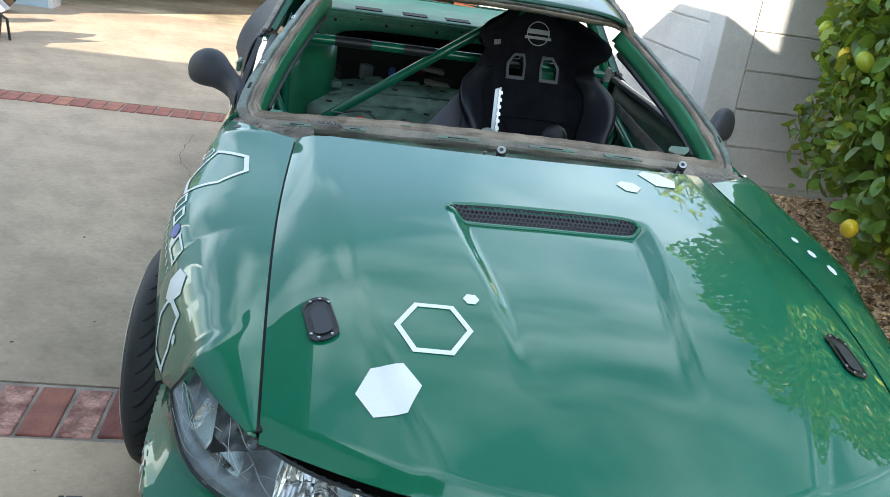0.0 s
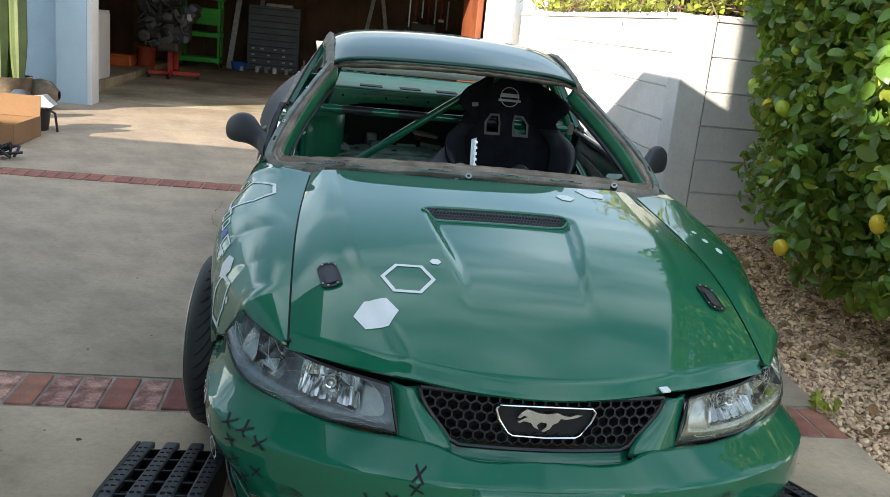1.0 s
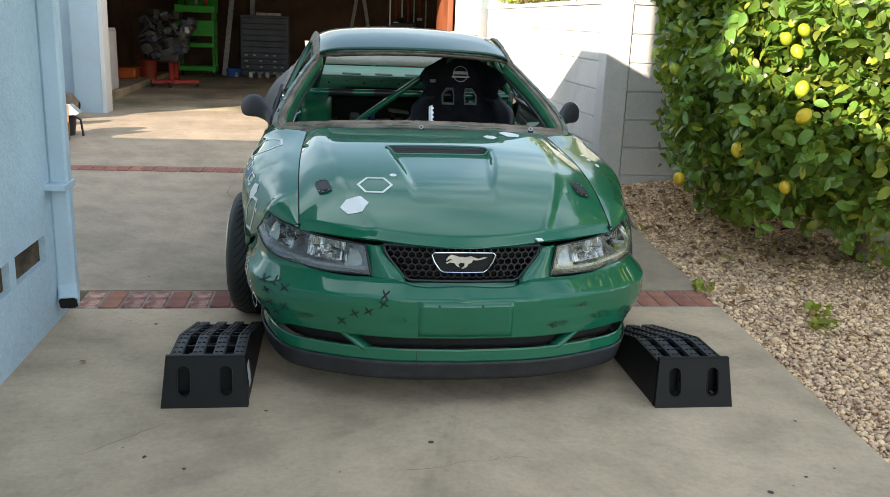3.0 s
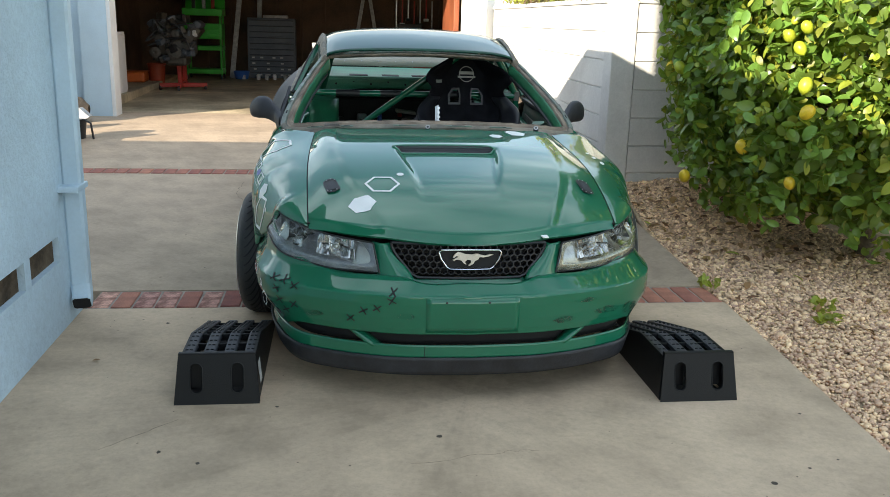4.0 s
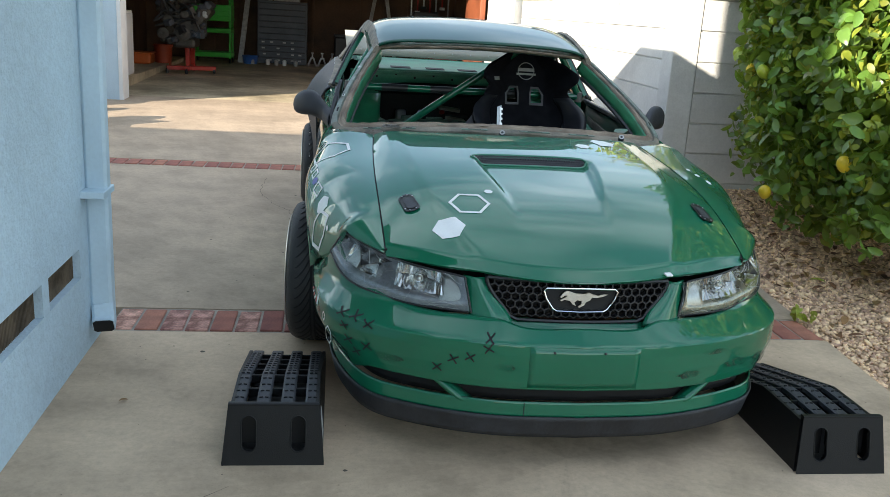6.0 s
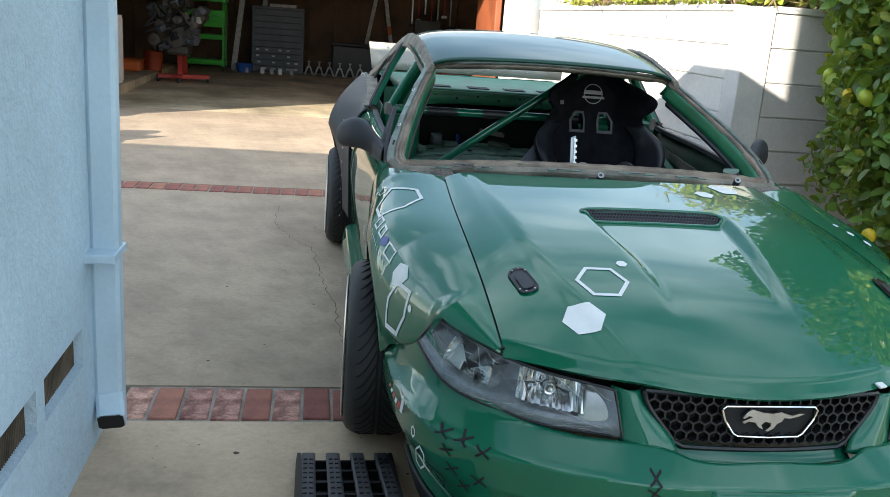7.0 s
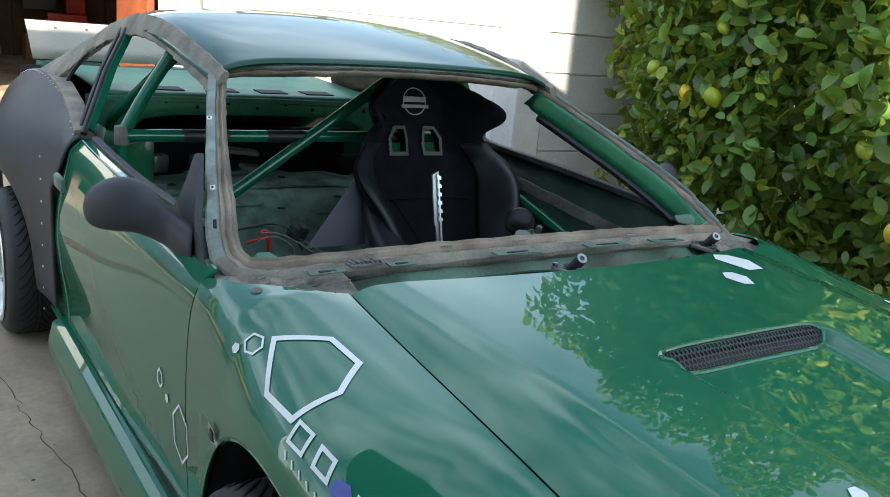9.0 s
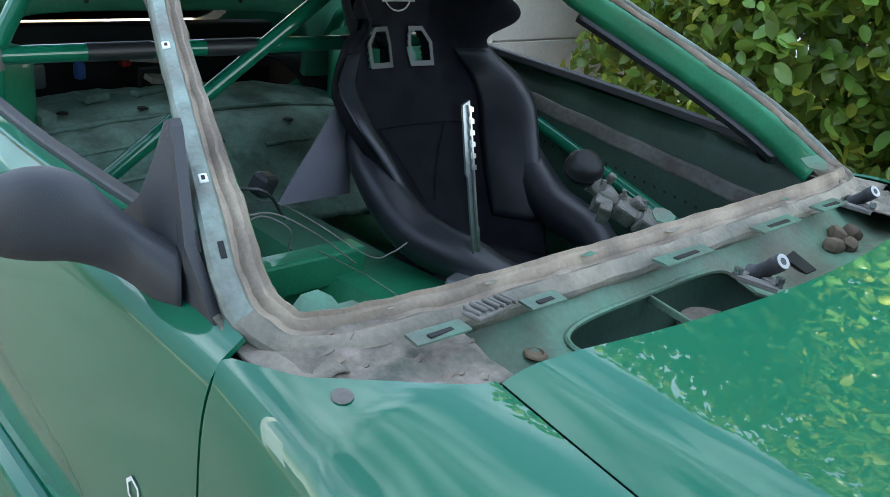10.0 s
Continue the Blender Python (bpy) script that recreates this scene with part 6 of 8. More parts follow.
# pale plates added as stand-ins for two bright patches behind the bulkhead
for x, y, z, w in ((0.02, 3.72, 0.735, 0.16), (0.06, 3.66, 0.668, 0.14)):
    block("bright_patch_plate", (w, 0.05, 0.02), (x, y, z), ALUSHEET, car, "pale plate added in place of a bright patch", (12, 8, 14), 0.002)
# black sheets put the trunk's shade into colour, over what would be green
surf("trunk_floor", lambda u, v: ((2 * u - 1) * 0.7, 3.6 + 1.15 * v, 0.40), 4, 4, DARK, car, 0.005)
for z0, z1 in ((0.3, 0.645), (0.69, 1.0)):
    surf("trunk_dark_sheet", lambda u, v, z0=z0, z1=z1: ((2 * u - 1) * 0.76, 4.74, z0 + (z1 - z0) * v), 4, 4, DARK, car, 0.004)
# black block added to narrow the strip of daylight through the trunk
block("trunk_dark_block", (1.3, 0.08, 0.34), (0, 3.96, 0.642), DARK, car, "", bevel=0.01)
rows = []
for k in range(96):
    a = 2 * math.pi * k / 96
    c, q = math.cos(a), math.sin(a)
    inner = (abs(c / 0.535) ** 5 + abs(q / 0.15) ** 5) ** -0.2
    x, z = inner * c, 0.777 + inner * q
    out = min(0.70 / max(abs(c), 1e-6), (0.245 if q > 0 else 0.24) / max(abs(q), 1e-6))
    xo, zo = out * c, 0.765 + out * q
    rows.append([(x, 3.53, z), (x, 3.508, z), (x + 0.012 * c, 3.5, z + 0.012 * q), (x + (xo - x) * 0.5, 3.497, z + (zo - z) * 0.5), (xo, 3.5, zo)])
verts = [v for row in rows for v in row]
faces = [(5 * k + j, 5 * k + j + 1, 5 * ((k + 1) % 96) + j + 1, 5 * ((k + 1) % 96) + j) for k in range(96) for j in range(4)]
mesh_object("bulkhead", verts, faces, BULK, car, True, "faded teal bulkhead with a rounded opening")
part("bulkhead_lip", bar_bm([(x, 3.492, 0.995 - 0.012 * abs(x)) for x in np.linspace(-0.66, 0.66, 13)], 0.02, 0.022), BULK, car, "", True)
# black discs on the bulkhead paint in dark bolt holes
for k in range(9):
    part("bolt_hole", lathe_bm([(0.0001, -0.002), (0.008, -0.002), (0.008, 0.004)], 10, (-0.52 + 0.13 * k, 3.498, 0.96 + 0.02 * (k % 2)), "y"), DARK, car)
surf("parcel_shelf", lambda u, v: ((2 * u - 1) * 0.64, 3.51 + 0.85 * v, 1.01 + 0.03 * v), 10, 10, BULK, car, 0.006, "faded green parcel shelf with slots")
# black blocks laid on the shelf, painting in the dark of open slots
for x0, w in ((-0.42, 0.14), (-0.17, 0.13), (0.06, 0.13), (0.28, 0.14)):
    block("shelf_slot", (w, 0.1, 0.004), (x0 + w / 2, 3.66, 1.018), DARK, car, "", (2, 0, 0), 0.001)
for x, y, z, s, mm in ((-0.32, 3.85, 0.62, (0.12, 0.1, 0.14), ZINC), (-0.18, 3.8, 0.64, (0.06, 0.06, 0.1), BLUEPLASTIC), (-0.5, 3.85, 0.6, (0.12, 0.12, 0.12), BLACK), (0.1, 3.9, 0.6, (0.25, 0.2, 0.12), BLACK), (-0.02, 3.8, 0.66, (0.07, 0.05, 0.05), REDPAINT)):
    block("fuel_fitting", [0.6 * q for q in s], (x, y, z + 0.04), mm, car, "", (0, 0, 12), 0.012)

# roll cage
R = 0.021
cage = new("roll_cage")
cage.parent = car
tagged(cage, "green tube roll cage with black tape")
tube("main_hoop", [(-0.715, 2.835, 0.22), (-0.72, 2.835, 0.90), (-0.70, 2.835, 0.98), (-0.60, 2.82, 1.16), (-0.53, 2.815, 1.245), (-0.36, 2.815, 1.28), (0.36, 2.815, 1.28), (0.53, 2.815, 1.245), (0.60, 2.82, 1.16), (0.70, 2.835, 0.98), (0.72, 2.835, 0.90), (0.715, 2.835, 0.22)], R, PAINT, cage, n=12, steps=5)
tube("cross_bar", [(-0.72, 2.835, 0.945), (0.72, 2.835, 0.945)], R, PAINT, cage, n=12)
tube("diagonal_bar", [(0.37, 2.815, 1.25), (-0.72, 2.835, 0.47)], R, PAINT, cage, n=12)
for side in (-1, 1):
    tube("rear_brace", [(side * 0.54, 2.835, 1.22), (side * 0.62, 3.42, 0.92), (side * 0.64, 3.6, 0.70)], R, PAINT, cage, n=12)
    tube("door_bar", [(side * 0.72, 2.825, 0.80), (side * 0.755, 2.65, 0.765), (side * 0.76, 1.9, 0.56), (side * 0.74, 1.62, 0.52)], R, PAINT, cage, n=12, steps=3)
    tube("door_strut", [(side * 0.765, 2.655, 0.752), (side * 0.69, 2.59, 0.6), (side * 0.66, 2.54, 0.42)], R * 0.9, PAINT, cage, n=12)
    tube("front_stub", [(side * 0.735, 1.66, 0.52), (side * 0.735, 1.70, 0.70)], R, PAINT, cage, n=12)
    part("weld_joint", lathe_bm([(0.0001, -0.035), (R + 0.002, -0.03), (R + 0.004, 0.0), (R + 0.002, 0.03), (0.0001, 0.035)], 12, (side * 0.72, 2.835, 0.945)), PRIMER, cage, "bare welded joint", True)
for a, b in ((-0.52, -0.36), (-0.22, -0.08), (0.2, 0.4)):
    tube("tape_wrap", [(a, 2.835, 0.945), (b, 2.835, 0.945)], R + 0.0015, BLACK, cage, "black tape", n=12)


# bucket seat
SX = 0.352
seat = new("bucket_seat")
seat.parent = car
tagged(seat, "black fabric bucket racing seat with open belt slots")
seat_w = curve_of((0.36, 0.20), (0.5, 0.235), (0.62, 0.262), (0.72, 0.30), (0.80, 0.335), (0.87, 0.33), (0.93, 0.27), (0.98, 0.24), (1.03, 0.272), (1.09, 0.275), (1.13, 0.20), (1.17, 0.135), (1.215, 0.085))
seat_y = curve_of((0.36, 2.44), (0.6, 2.61), (0.9, 2.752), (1.09, 2.81), (1.215, 2.84))
seat_bol = curve_of((0.36, 0.20), (0.6, 0.24), (0.8, 0.20), (0.95, 0.12), (1.05, 0.245), (1.12, 0.17), (1.215, 0.02))


def seat_point(u, z, lift=0.0):
    s = abs(u)
    return Vector((SX + u * seat_w(z), seat_y(z) - seat_bol(z) * smoothstep(0.45, 1.0, s) - 0.01 * math.sin(3.1 * s) - lift, z + 0.015 * smoothstep(0.6, 1, s)))


def in_slot(x, z):
    for side in (-1, 1):
        a, b = x - side * 0.076, z - 0.945
        if -0.052 < b < 0.052 and abs(a) < 0.038 - 0.014 * max(0, b / 0.058) and side * a < 0.038 - 0.024 * max(0, b / 0.058):
            return True
    return False


verts, faces = grid(lambda u, v: seat_point(2 * u - 1, 0.36 + 0.855 * v), 90, 100, True)
faces = [f for f in faces if not in_slot(sum(verts[k].x for k in f) / 4 - SX, sum(verts[k].z for k in f) / 4)]
shell = mesh_object("shell_back", verts, faces, FABRIC, seat, True)
s_ = shell.modifiers.new("thickness", "SOLIDIFY")
s_.thickness, s_.offset = 0.035, 1
for side in (-1, 1):
    surf("bolster", lambda u, v, side=side: seat_point(side * (0.66 + 0.35 * u), 0.5 + 0.44 * v, 0.012 + 0.03 * math.sin(math.pi * u) * math.sin(math.pi * v) ** 0.6), 14, 22, VINYL, seat, 0.012, "smooth vinyl bolster", flip=side < 0)
    zc0, xo = 0.945, side * 0.076
    slot = [(-0.042, -0.055), (0.042, -0.055), (0.044, 0.01), (0.03 - 0.012 * side - 0.006, 0.055), (-0.03 - 0.012 * side + 0.006, 0.055), (-0.044, 0.01)]
    part("slot_rim", strip_bm(slot, 0.009, 0.014, lambda a, b, c, xo=xo: seat_point((xo + a) / seat_w(zc0 + b), zc0 + b, c)), SLOTRIM, seat, "grey slot rim")
    part("thigh_bolster", tube_bm(smooth_path([(SX + side * 0.27, 2.60, 0.78), (SX + side * 0.28, 2.48, 0.675), (SX + side * 0.26, 2.32, 0.565), (SX + side * 0.22, 2.12, 0.54), (SX + side * 0.15, 1.99, 0.49)], 6), [0.022 + 0.042 * math.sin(math.pi * min(1, k / 20 + 0.05) * 0.75) for k in range(25)], 14), VINYL, seat, "smooth vinyl thigh bolster", True)
    part("seam", tube_bm([seat_point(side * (0.42 - 0.34 * t), 0.735 - 0.2 * t, 0.010) for t in np.linspace(0, 1, 10)], 0.0018, 5), FABRIC, seat)
surf("cushion", lambda u, v: (SX + (2 * u - 1) * 0.2, 2.50 - 0.53 * v, 0.41 + 0.02 * math.sin(math.pi * v)), 10, 10, FABRIC, seat, 0.06, flip=True)
part("seam", tube_bm([seat_point(u, 0.735, 0.012) for u in np.linspace(-0.6, 0.6, 14)], 0.002, 5), FABRIC, seat)
logo_at = lambda a, b, c: seat_point((a) / seat_w(1.09 + b), 1.09 + b, c)
part("logo_ring", strip_bm(ring_outline(0.052, 20), 0.004, 0.012, lambda a, b, c: logo_at(a + 0.01, b, c), div=2), LABELS, seat, "white ring emblem")
for b, w, h in ((0.008, 0.1, 0.02), (-0.018, 0.12, 0.012)):
    part("logo_bar", fill_bm([(-w / 2 + 0.01, b - h / 2), (w / 2 + 0.01, b - h / 2), (w / 2 + 0.01, b + h / 2), (-w / 2 + 0.01, b + h / 2)], 0.014, logo_at), LABELS, seat)
part("label_bar", fill_bm([(-0.215, -0.055), (-0.165, -0.055), (-0.165, -0.035), (-0.215, -0.035)], 0.02, logo_at), LABELS, seat)

# handbrake, pedals, loose bits
lever_at = lambda a, b, c: Vector((0.105 + 0.85 * a, 2.10 + 0.24 * b + c, 0.52 + b))
lever = part("handbrake", prism_bm([(-0.010, 0.0), (0.020, 0.0), (0.020, 0.125), (0.014, 0.13), (0.014, 0.26), (0.008, 0.265), (0.008, 0.415), (-0.020, 0.405), (-0.020, 0.25), (-0.014, 0.24), (-0.010, 0.1)], 0.006, lever_at), STEEL, car, "tall zinc-plated handbrake lever")
for k in range(6):
    part("tooth", prism_bm([(-0.004, 0.0), (0.014, 0.0), (0.014, 0.010), (-0.004, 0.016)], 0.007, lambda a, b, c, k=k: lever_at(a, b + 0.39 - 0.026 * k, c - 0.006)), SILVER, lever)
part("lever_rib", prism_bm([(0.005, 0.0), (0.011, 0.0), (0.004, 0.40), (-0.002, 0.40)], 0.006, lambda a, b, c: lever_at(a, b, c - 0.007)), SILVER, lever)
block("handbrake_base", (0.12, 0.14, 0.07), (0.1, 2.08, 0.50), ZINC, car, "", (0, 0, 20), 0.01)
column = part("steering_column", tube_bm(smooth_path([(0.296, 1.955, 0.785), (0.325, 1.91, 0.75), (0.40, 1.76, 0.67), (0.43, 1.66, 0.62)], 4), [0.021 + 0.006 * (k % 3 == 0) for k in range(13)], 12), CASTING, car, "bare cast steering column end", True)
bm = lathe_bm([(0.0001, 0.026), (0.02, 0.026), (0.034, 0.02), (0.043, 0.008), (0.045, -0.004), (0.047, -0.006), (0.047, -0.011), (0.043, -0.012), (0.043, -0.016), (0.047, -0.017), (0.047, -0.022), (0.042, -0.024), (0.038, -0.032), (0.02, -0.036)], 28)
bmesh.ops.transform(bm, matrix=pose(0.284, 1.975, 0.822, 22, -24, 0), verts=bm.verts[:])
part("column_cap", bm, RAMP, column, "black ribbed cap", True)
part("column_shaft", tube_bm([(0.286, 1.97, 0.805), (0.305, 1.945, 0.775)], 0.011, 10), ZINC, column, "", True)
for x, y, z, sx, sy, sz, tilt in ((0.325, 1.935, 0.785, 0.016, 0.02, 0.065, 25), (0.30, 1.92, 0.745, 0.05, 0.045, 0.04, 20), (0.335, 1.88, 0.735, 0.06, 0.055, 0.045, 28), (0.365, 1.83, 0.71, 0.055, 0.06, 0.05, 32), (0.40, 1.78, 0.69, 0.06, 0.05, 0.045, 30), (0.285, 1.90, 0.73, 0.03, 0.03, 0.05, 10), (0.35, 1.86, 0.755, 0.024, 0.03, 0.035, 40), (0.385, 1.81, 0.735, 0.03, 0.02, 0.03, 15), (0.41, 1.75, 0.72, 0.035, 0.03, 0.03, 45)):
    part("casting", block_bm((sx, sy, sz), (x, y, z), (tilt, -20, 30), 0.007), CASTING, column)
for k in range(5):
    part("bolt", lathe_bm([(0.0001, 0.010), (0.006, 0.010), (0.006, 0.0), (0.009, 0.0), (0.009, -0.012)], 6, (0.30 + 0.028 * k, 1.925 - 0.04 * k, 0.79 - 0.016 * k)), CASTING, column)
part("side_plate", prism_bm([(-0.17, 0.0), (0.06, 0.0), (0.06, 0.27), (0.02, 0.24)], 0.004, lambda a, b, c: Vector((0.0 + a, 2.56 + 0.1 * b + c, 0.60 + b))), SHEET, car, "grey sheet side plate")
tube("wire", [(-0.40, 2.05, 0.72), (-0.25, 2.1, 0.62), (-0.10, 2.05, 0.52), (0.02, 2.0, 0.56)], 0.0014, PRIMER, car, n=6, steps=5)
tube("wire", [(-0.264, 2.495, 0.653), (-0.289, 2.341, 0.695), (-0.287, 2.211, 0.696), (-0.269, 2.053, 0.679), (-0.233, 2.028, 0.689), (-0.174, 2.05, 0.691)], 0.0014, PRIMER, car, n=6, steps=5)
block("connector", (0.07, 0.05, 0.06), (-0.19, 2.59, 0.652), BLACK, car, "black cable connector", (20, 15, 30), 0.014)
tube("wire", [(-0.5, 2.4, 0.72), (-0.38, 2.3, 0.76), (-0.28, 2.35, 0.66)], 0.004, BLACK, car, n=6, steps=5)

for pts, r, m in (
    ([(-0.62, 2.045, 0.82), (-0.575, 2.035, 0.835), (-0.555, 2.032, 0.83), (-0.554, 2.025, 0.78), (-0.566, 2.0, 0.68), (-0.57, 1.99, 0.58)], 0.0055, REDWIRE),
    ([(-0.585, 2.035, 0.85), (-0.565, 2.042, 0.858), (-0.546, 2.045, 0.84), (-0.546, 2.04, 0.78), (-0.555, 2.015, 0.68), (-0.56, 2.005, 0.58)], 0.005, REDWIRE),
    ([(-0.69, 1.76, 0.93), (-0.62, 1.77, 0.918), (-0.54, 1.74, 0.87), (-0.46, 1.72, 0.80)], 0.0018, PRIMER),
    ([(-0.69, 1.78, 0.90), (-0.63, 1.80, 0.905), (-0.58, 1.78, 0.875), (-0.57, 1.80, 0.82)], 0.0018, PRIMER),
):
    part("loose_cable", tube_bm(smooth_path([(x + 0.17, y + 0.35, z - 0.14) for x, y, z in pts], 6), r, 8), m, car, "loose red cable" if m is REDWIRE else "loose grey wire", True)


# ---- car ramps ----
def car_ramp(cx, y0, sticker):
    ramp = thing("car_ramp", "black ribbed plastic car ramp in front of a wheel", "car ramp", "car ramps", (cx, y0, 0))
    W, H, L = 0.30, 0.19, 0.88
    top = lambda y: 0.158 if y < 0.34 else 0.158 - 0.138 * (y - 0.34) / (L - 0.34)
    ys = np.linspace(0.03, L, 20)
    half = lambda z: W / 2 - 0.018 * z / H + 0.006
    for side in (-1, 1):
        bm = bmesh.new()
        out, inn = [], []
        for y in ys:
            z = top(y) + 0.012
            yt = max(y, 0.066)
            out.append((bm.verts.new((side * half(0), y, 0)), bm.verts.new((side * half(z), yt, z))))
            inn.append((bm.verts.new((side * (half(0) - 0.012), y, 0)), bm.verts.new((side * (half(z) - 0.012), yt, z))))
        for k in range(len(ys) - 1):
            for a, b in ((out, 0), (inn, 1)):
                bm.faces.new((a[k][0], a[k + 1][0], a[k + 1][1], a[k][1]))
            bm.faces.new((out[k][1], out[k + 1][1], inn[k + 1][1], inn[k][1]))
        bmesh.ops.recalc_face_normals(bm, faces=bm.faces[:])
        part("side_wall", bm, RAMP, ramp)
    # front panel with two hand slots
    bm = bmesh.new()
    face = lambda a, z, c: Vector((a, 0.012 + 0.075 * z / H * 0.55 + c, z))
    cols, rows = 60, 40
    keep = {}
    for j in range(rows + 1):
        for i in range(cols + 1):
            z = H * j / rows
            a = (2 * i / cols - 1) * (half(z) + 0.004)
            keep[i, j] = (a, z)
    slot = lambda a, z: math.hypot(abs(abs(a) - 0.077), max(0, abs(z - 0.098) - 0.033)) < 0.024
    verts = {}
    for back in (0, 1):
        for key, (a, z) in keep.items():
            verts[key + (back,)] = bm.verts.new(face(a, z, 0.018 * back))
    for j in range(rows):
        for i in range(cols):
            a, z = keep[i, j]
            b, w = keep[i + 1, j + 1]
            if slot((a + b) / 2, (z + w) / 2):
                continue
            for back in (0, 1):
                bm.faces.new([verts[q + (back,)] for q in ((i, j), (i + 1, j), (i + 1, j + 1), (i, j + 1))])
    part("front_panel", bm, RAMP, ramp)
    part("front_lip", bar_bm([(-half(H) - 0.004, 0.0635, H - 0.004), (half(H) + 0.004, 0.0635, H - 0.004)], 0.022, 0.012), RAMP, ramp, "", True)
    for x in (-0.077, 0.077):
        # black plate behind each slot, painting in the shade inside the ramp
        part("slot_dark_plate", bar_bm([(x, 0.085, 0.04), (x, 0.095, 0.155)], 0.066, 0.006, up=(0, 1, 0)), DARK, ramp, "black plate that darkens the hand slot")
        rim = [(x + 0.0235 * math.cos(t), 0.098 + 0.0235 * math.sin(t) + (0.033 if math.sin(t) > 0 else -0.033)) for t in [2 * math.pi * k / 24 for k in range(25)]]
        part("slot_rim", tube_bm([face(a, z, 0.001) for a, z in rim], 0.0024, 6), RAMP, ramp, "", True)
    for k in range(4):
        x = -0.117 + 0.078 * k
        rail = part("tread_rail", bar_bm([(x, y, top(y)) for y in np.linspace(0.075, L, 18)], 0.044, 0.022), TEXTURED, ramp)
        bm = bmesh.new()
        for j in range(15):
            y = 0.10 + 0.05 * j
            block_bm((0.012, 0.005, 0.005), (x - 0.009, y, top(y) + 0.012), (0, 0, 15), 0.001, bm)
            block_bm((0.012, 0.005, 0.005), (x + 0.009, y, top(y) + 0.012), (0, 0, -15), 0.001, bm)
        tagged(part("tread_mark", bm, RAMP, rail), kind="stuff")
    for j in range(7):
        y = 0.12 + 0.115 * j
        block("cross_rib", (0.26, 0.008, 0.03), (0, y, top(y) - 0.01), RAMP, ramp, bevel=0.002)
    block("inner_floor", (0.24, L - 0.1, 0.006), (0, L / 2, 0.006), DARK, ramp, bevel=0)
    if sticker:
        part("sticker", prism_bm([(0.12, 0.035), (0.19, 0.03), (0.19, 0.12), (0.12, 0.125)], 0.001, lambda a, b, c: Vector((half(b) + 0.0015 + c, a, b))), LABELS, ramp, "pale grey sticker")
    return ramp


car_ramp(-0.963, -0.048, True)
car_ramp(0.918, -0.125, False)

# ---- brick bands ----
block("mortar_bed", (3.3, 0.296, 0.05), (-0.1, 1.265, -0.03), MORTAR, driveway, bevel=0)
block("mortar_bed", (7.8, 0.276, 0.05), (-2.2, 5.14, -0.03), MORTAR, driveway, bevel=0)
shared = {}
for key, size in (("a", (0.097, 0.262, 0.05)), ("b", (0.1, 0.232, 0.05))):
    for mat in (BRICK, CHALKY):
        bm = block_bm(size, bevel=0.006, seg=2)
        for v in bm.verts:
            v.co += 0.0025 * noise.noise_vector(v.co * 31)
        me = bpy.data.meshes.new("brick")
        bm.to_mesh(me)
        bm.free()
        me.materials.append(mat)
        shared[key, mat.name] = me
for k in range(31):
    x = -1.70 + 0.1075 * k
    mat = CHALKY if k < 4 and k != 1 or k == 5 else BRICK
    ob = new("brick", shared["a", mat.name])
    ob.parent = driveway
    ob.matrix_world = pose(x, 1.265 + random.uniform(-0.006, 0.006), -0.024 + random.uniform(-0.002, 0.002), random.uniform(-0.6, 0.6), random.uniform(-0.6, 0.6), random.uniform(-1.2, 1.2))
for k in range(68):
    x = -5.7 + 0.11 * k
    ob = new("brick", shared["b", "red_paving_brick"])
    ob.parent = driveway
    ob.matrix_world = pose(x, 5.14 + random.uniform(-0.005, 0.005), -0.023 + random.uniform(-0.002, 0.002), 0, random.uniform(-0.6, 0.6), random.uniform(-1.2, 1.2))


# ---- gravel bed ----
def gravel_z(x, y):
    rise = 0.19 * smoothstep(2.3, 3.9, y) + 0.03 * smoothstep(0.1, 0.6, x - edge_x(y))
    return -0.028 + rise + 0.012 * noise.noise((x * 2.3, y * 2.3, 0))


bed = surf("gravel_bed", lambda u, v: (lambda y: (edge_x(y) + (6.2 - edge_x(y)) * u**1.5, y, gravel_z(edge_x(y) + (6.2 - edge_x(y)) * u**1.5, y) - 0.006))(-9 + 13.0 * v), 40, 90, SOIL, None, 0.03)
tagged(bed, "brown soil under tan gravel beside the driveway", "gravel bed", kind="structure")
rng = np.random.default_rng(5)
PHI = (1 + 5**0.5) / 2
ICO_V = np.array([(-1, PHI, 0), (1, PHI, 0), (-1, -PHI, 0), (1, -PHI, 0), (0, -1, PHI), (0, 1, PHI), (0, -1, -PHI), (0, 1, -PHI), (PHI, 0, -1), (PHI, 0, 1), (-PHI, 0, -1), (-PHI, 0, 1)]) / 1.9
ICO_F = np.array([(0, 11, 5), (0, 5, 1), (0, 1, 7), (0, 7, 10), (0, 10, 11), (1, 5, 9), (5, 11, 4), (11, 10, 2), (10, 7, 6), (7, 1, 8), (3, 9, 4), (3, 4, 2), (3, 2, 6), (3, 6, 8), (3, 8, 9), (4, 9, 5), (2, 4, 11), (6, 2, 10), (8, 6, 7), (9, 8, 1)])


def turns(n):
    q = rng.normal(size=(n, 4))
    q /= np.linalg.norm(q, axis=1)[:, None]
    w, x, y, z = q.T
    return np.stack([np.stack([1 - 2 * (y * y + z * z), 2 * (x * y - z * w), 2 * (x * z + y * w)], -1), np.stack([2 * (x * y + z * w), 1 - 2 * (x * x + z * z), 2 * (y * z - x * w)], -1), np.stack([2 * (x * z - y * w), 2 * (y * z + x * w), 1 - 2 * (x * x + y * y)], -1)], 1)


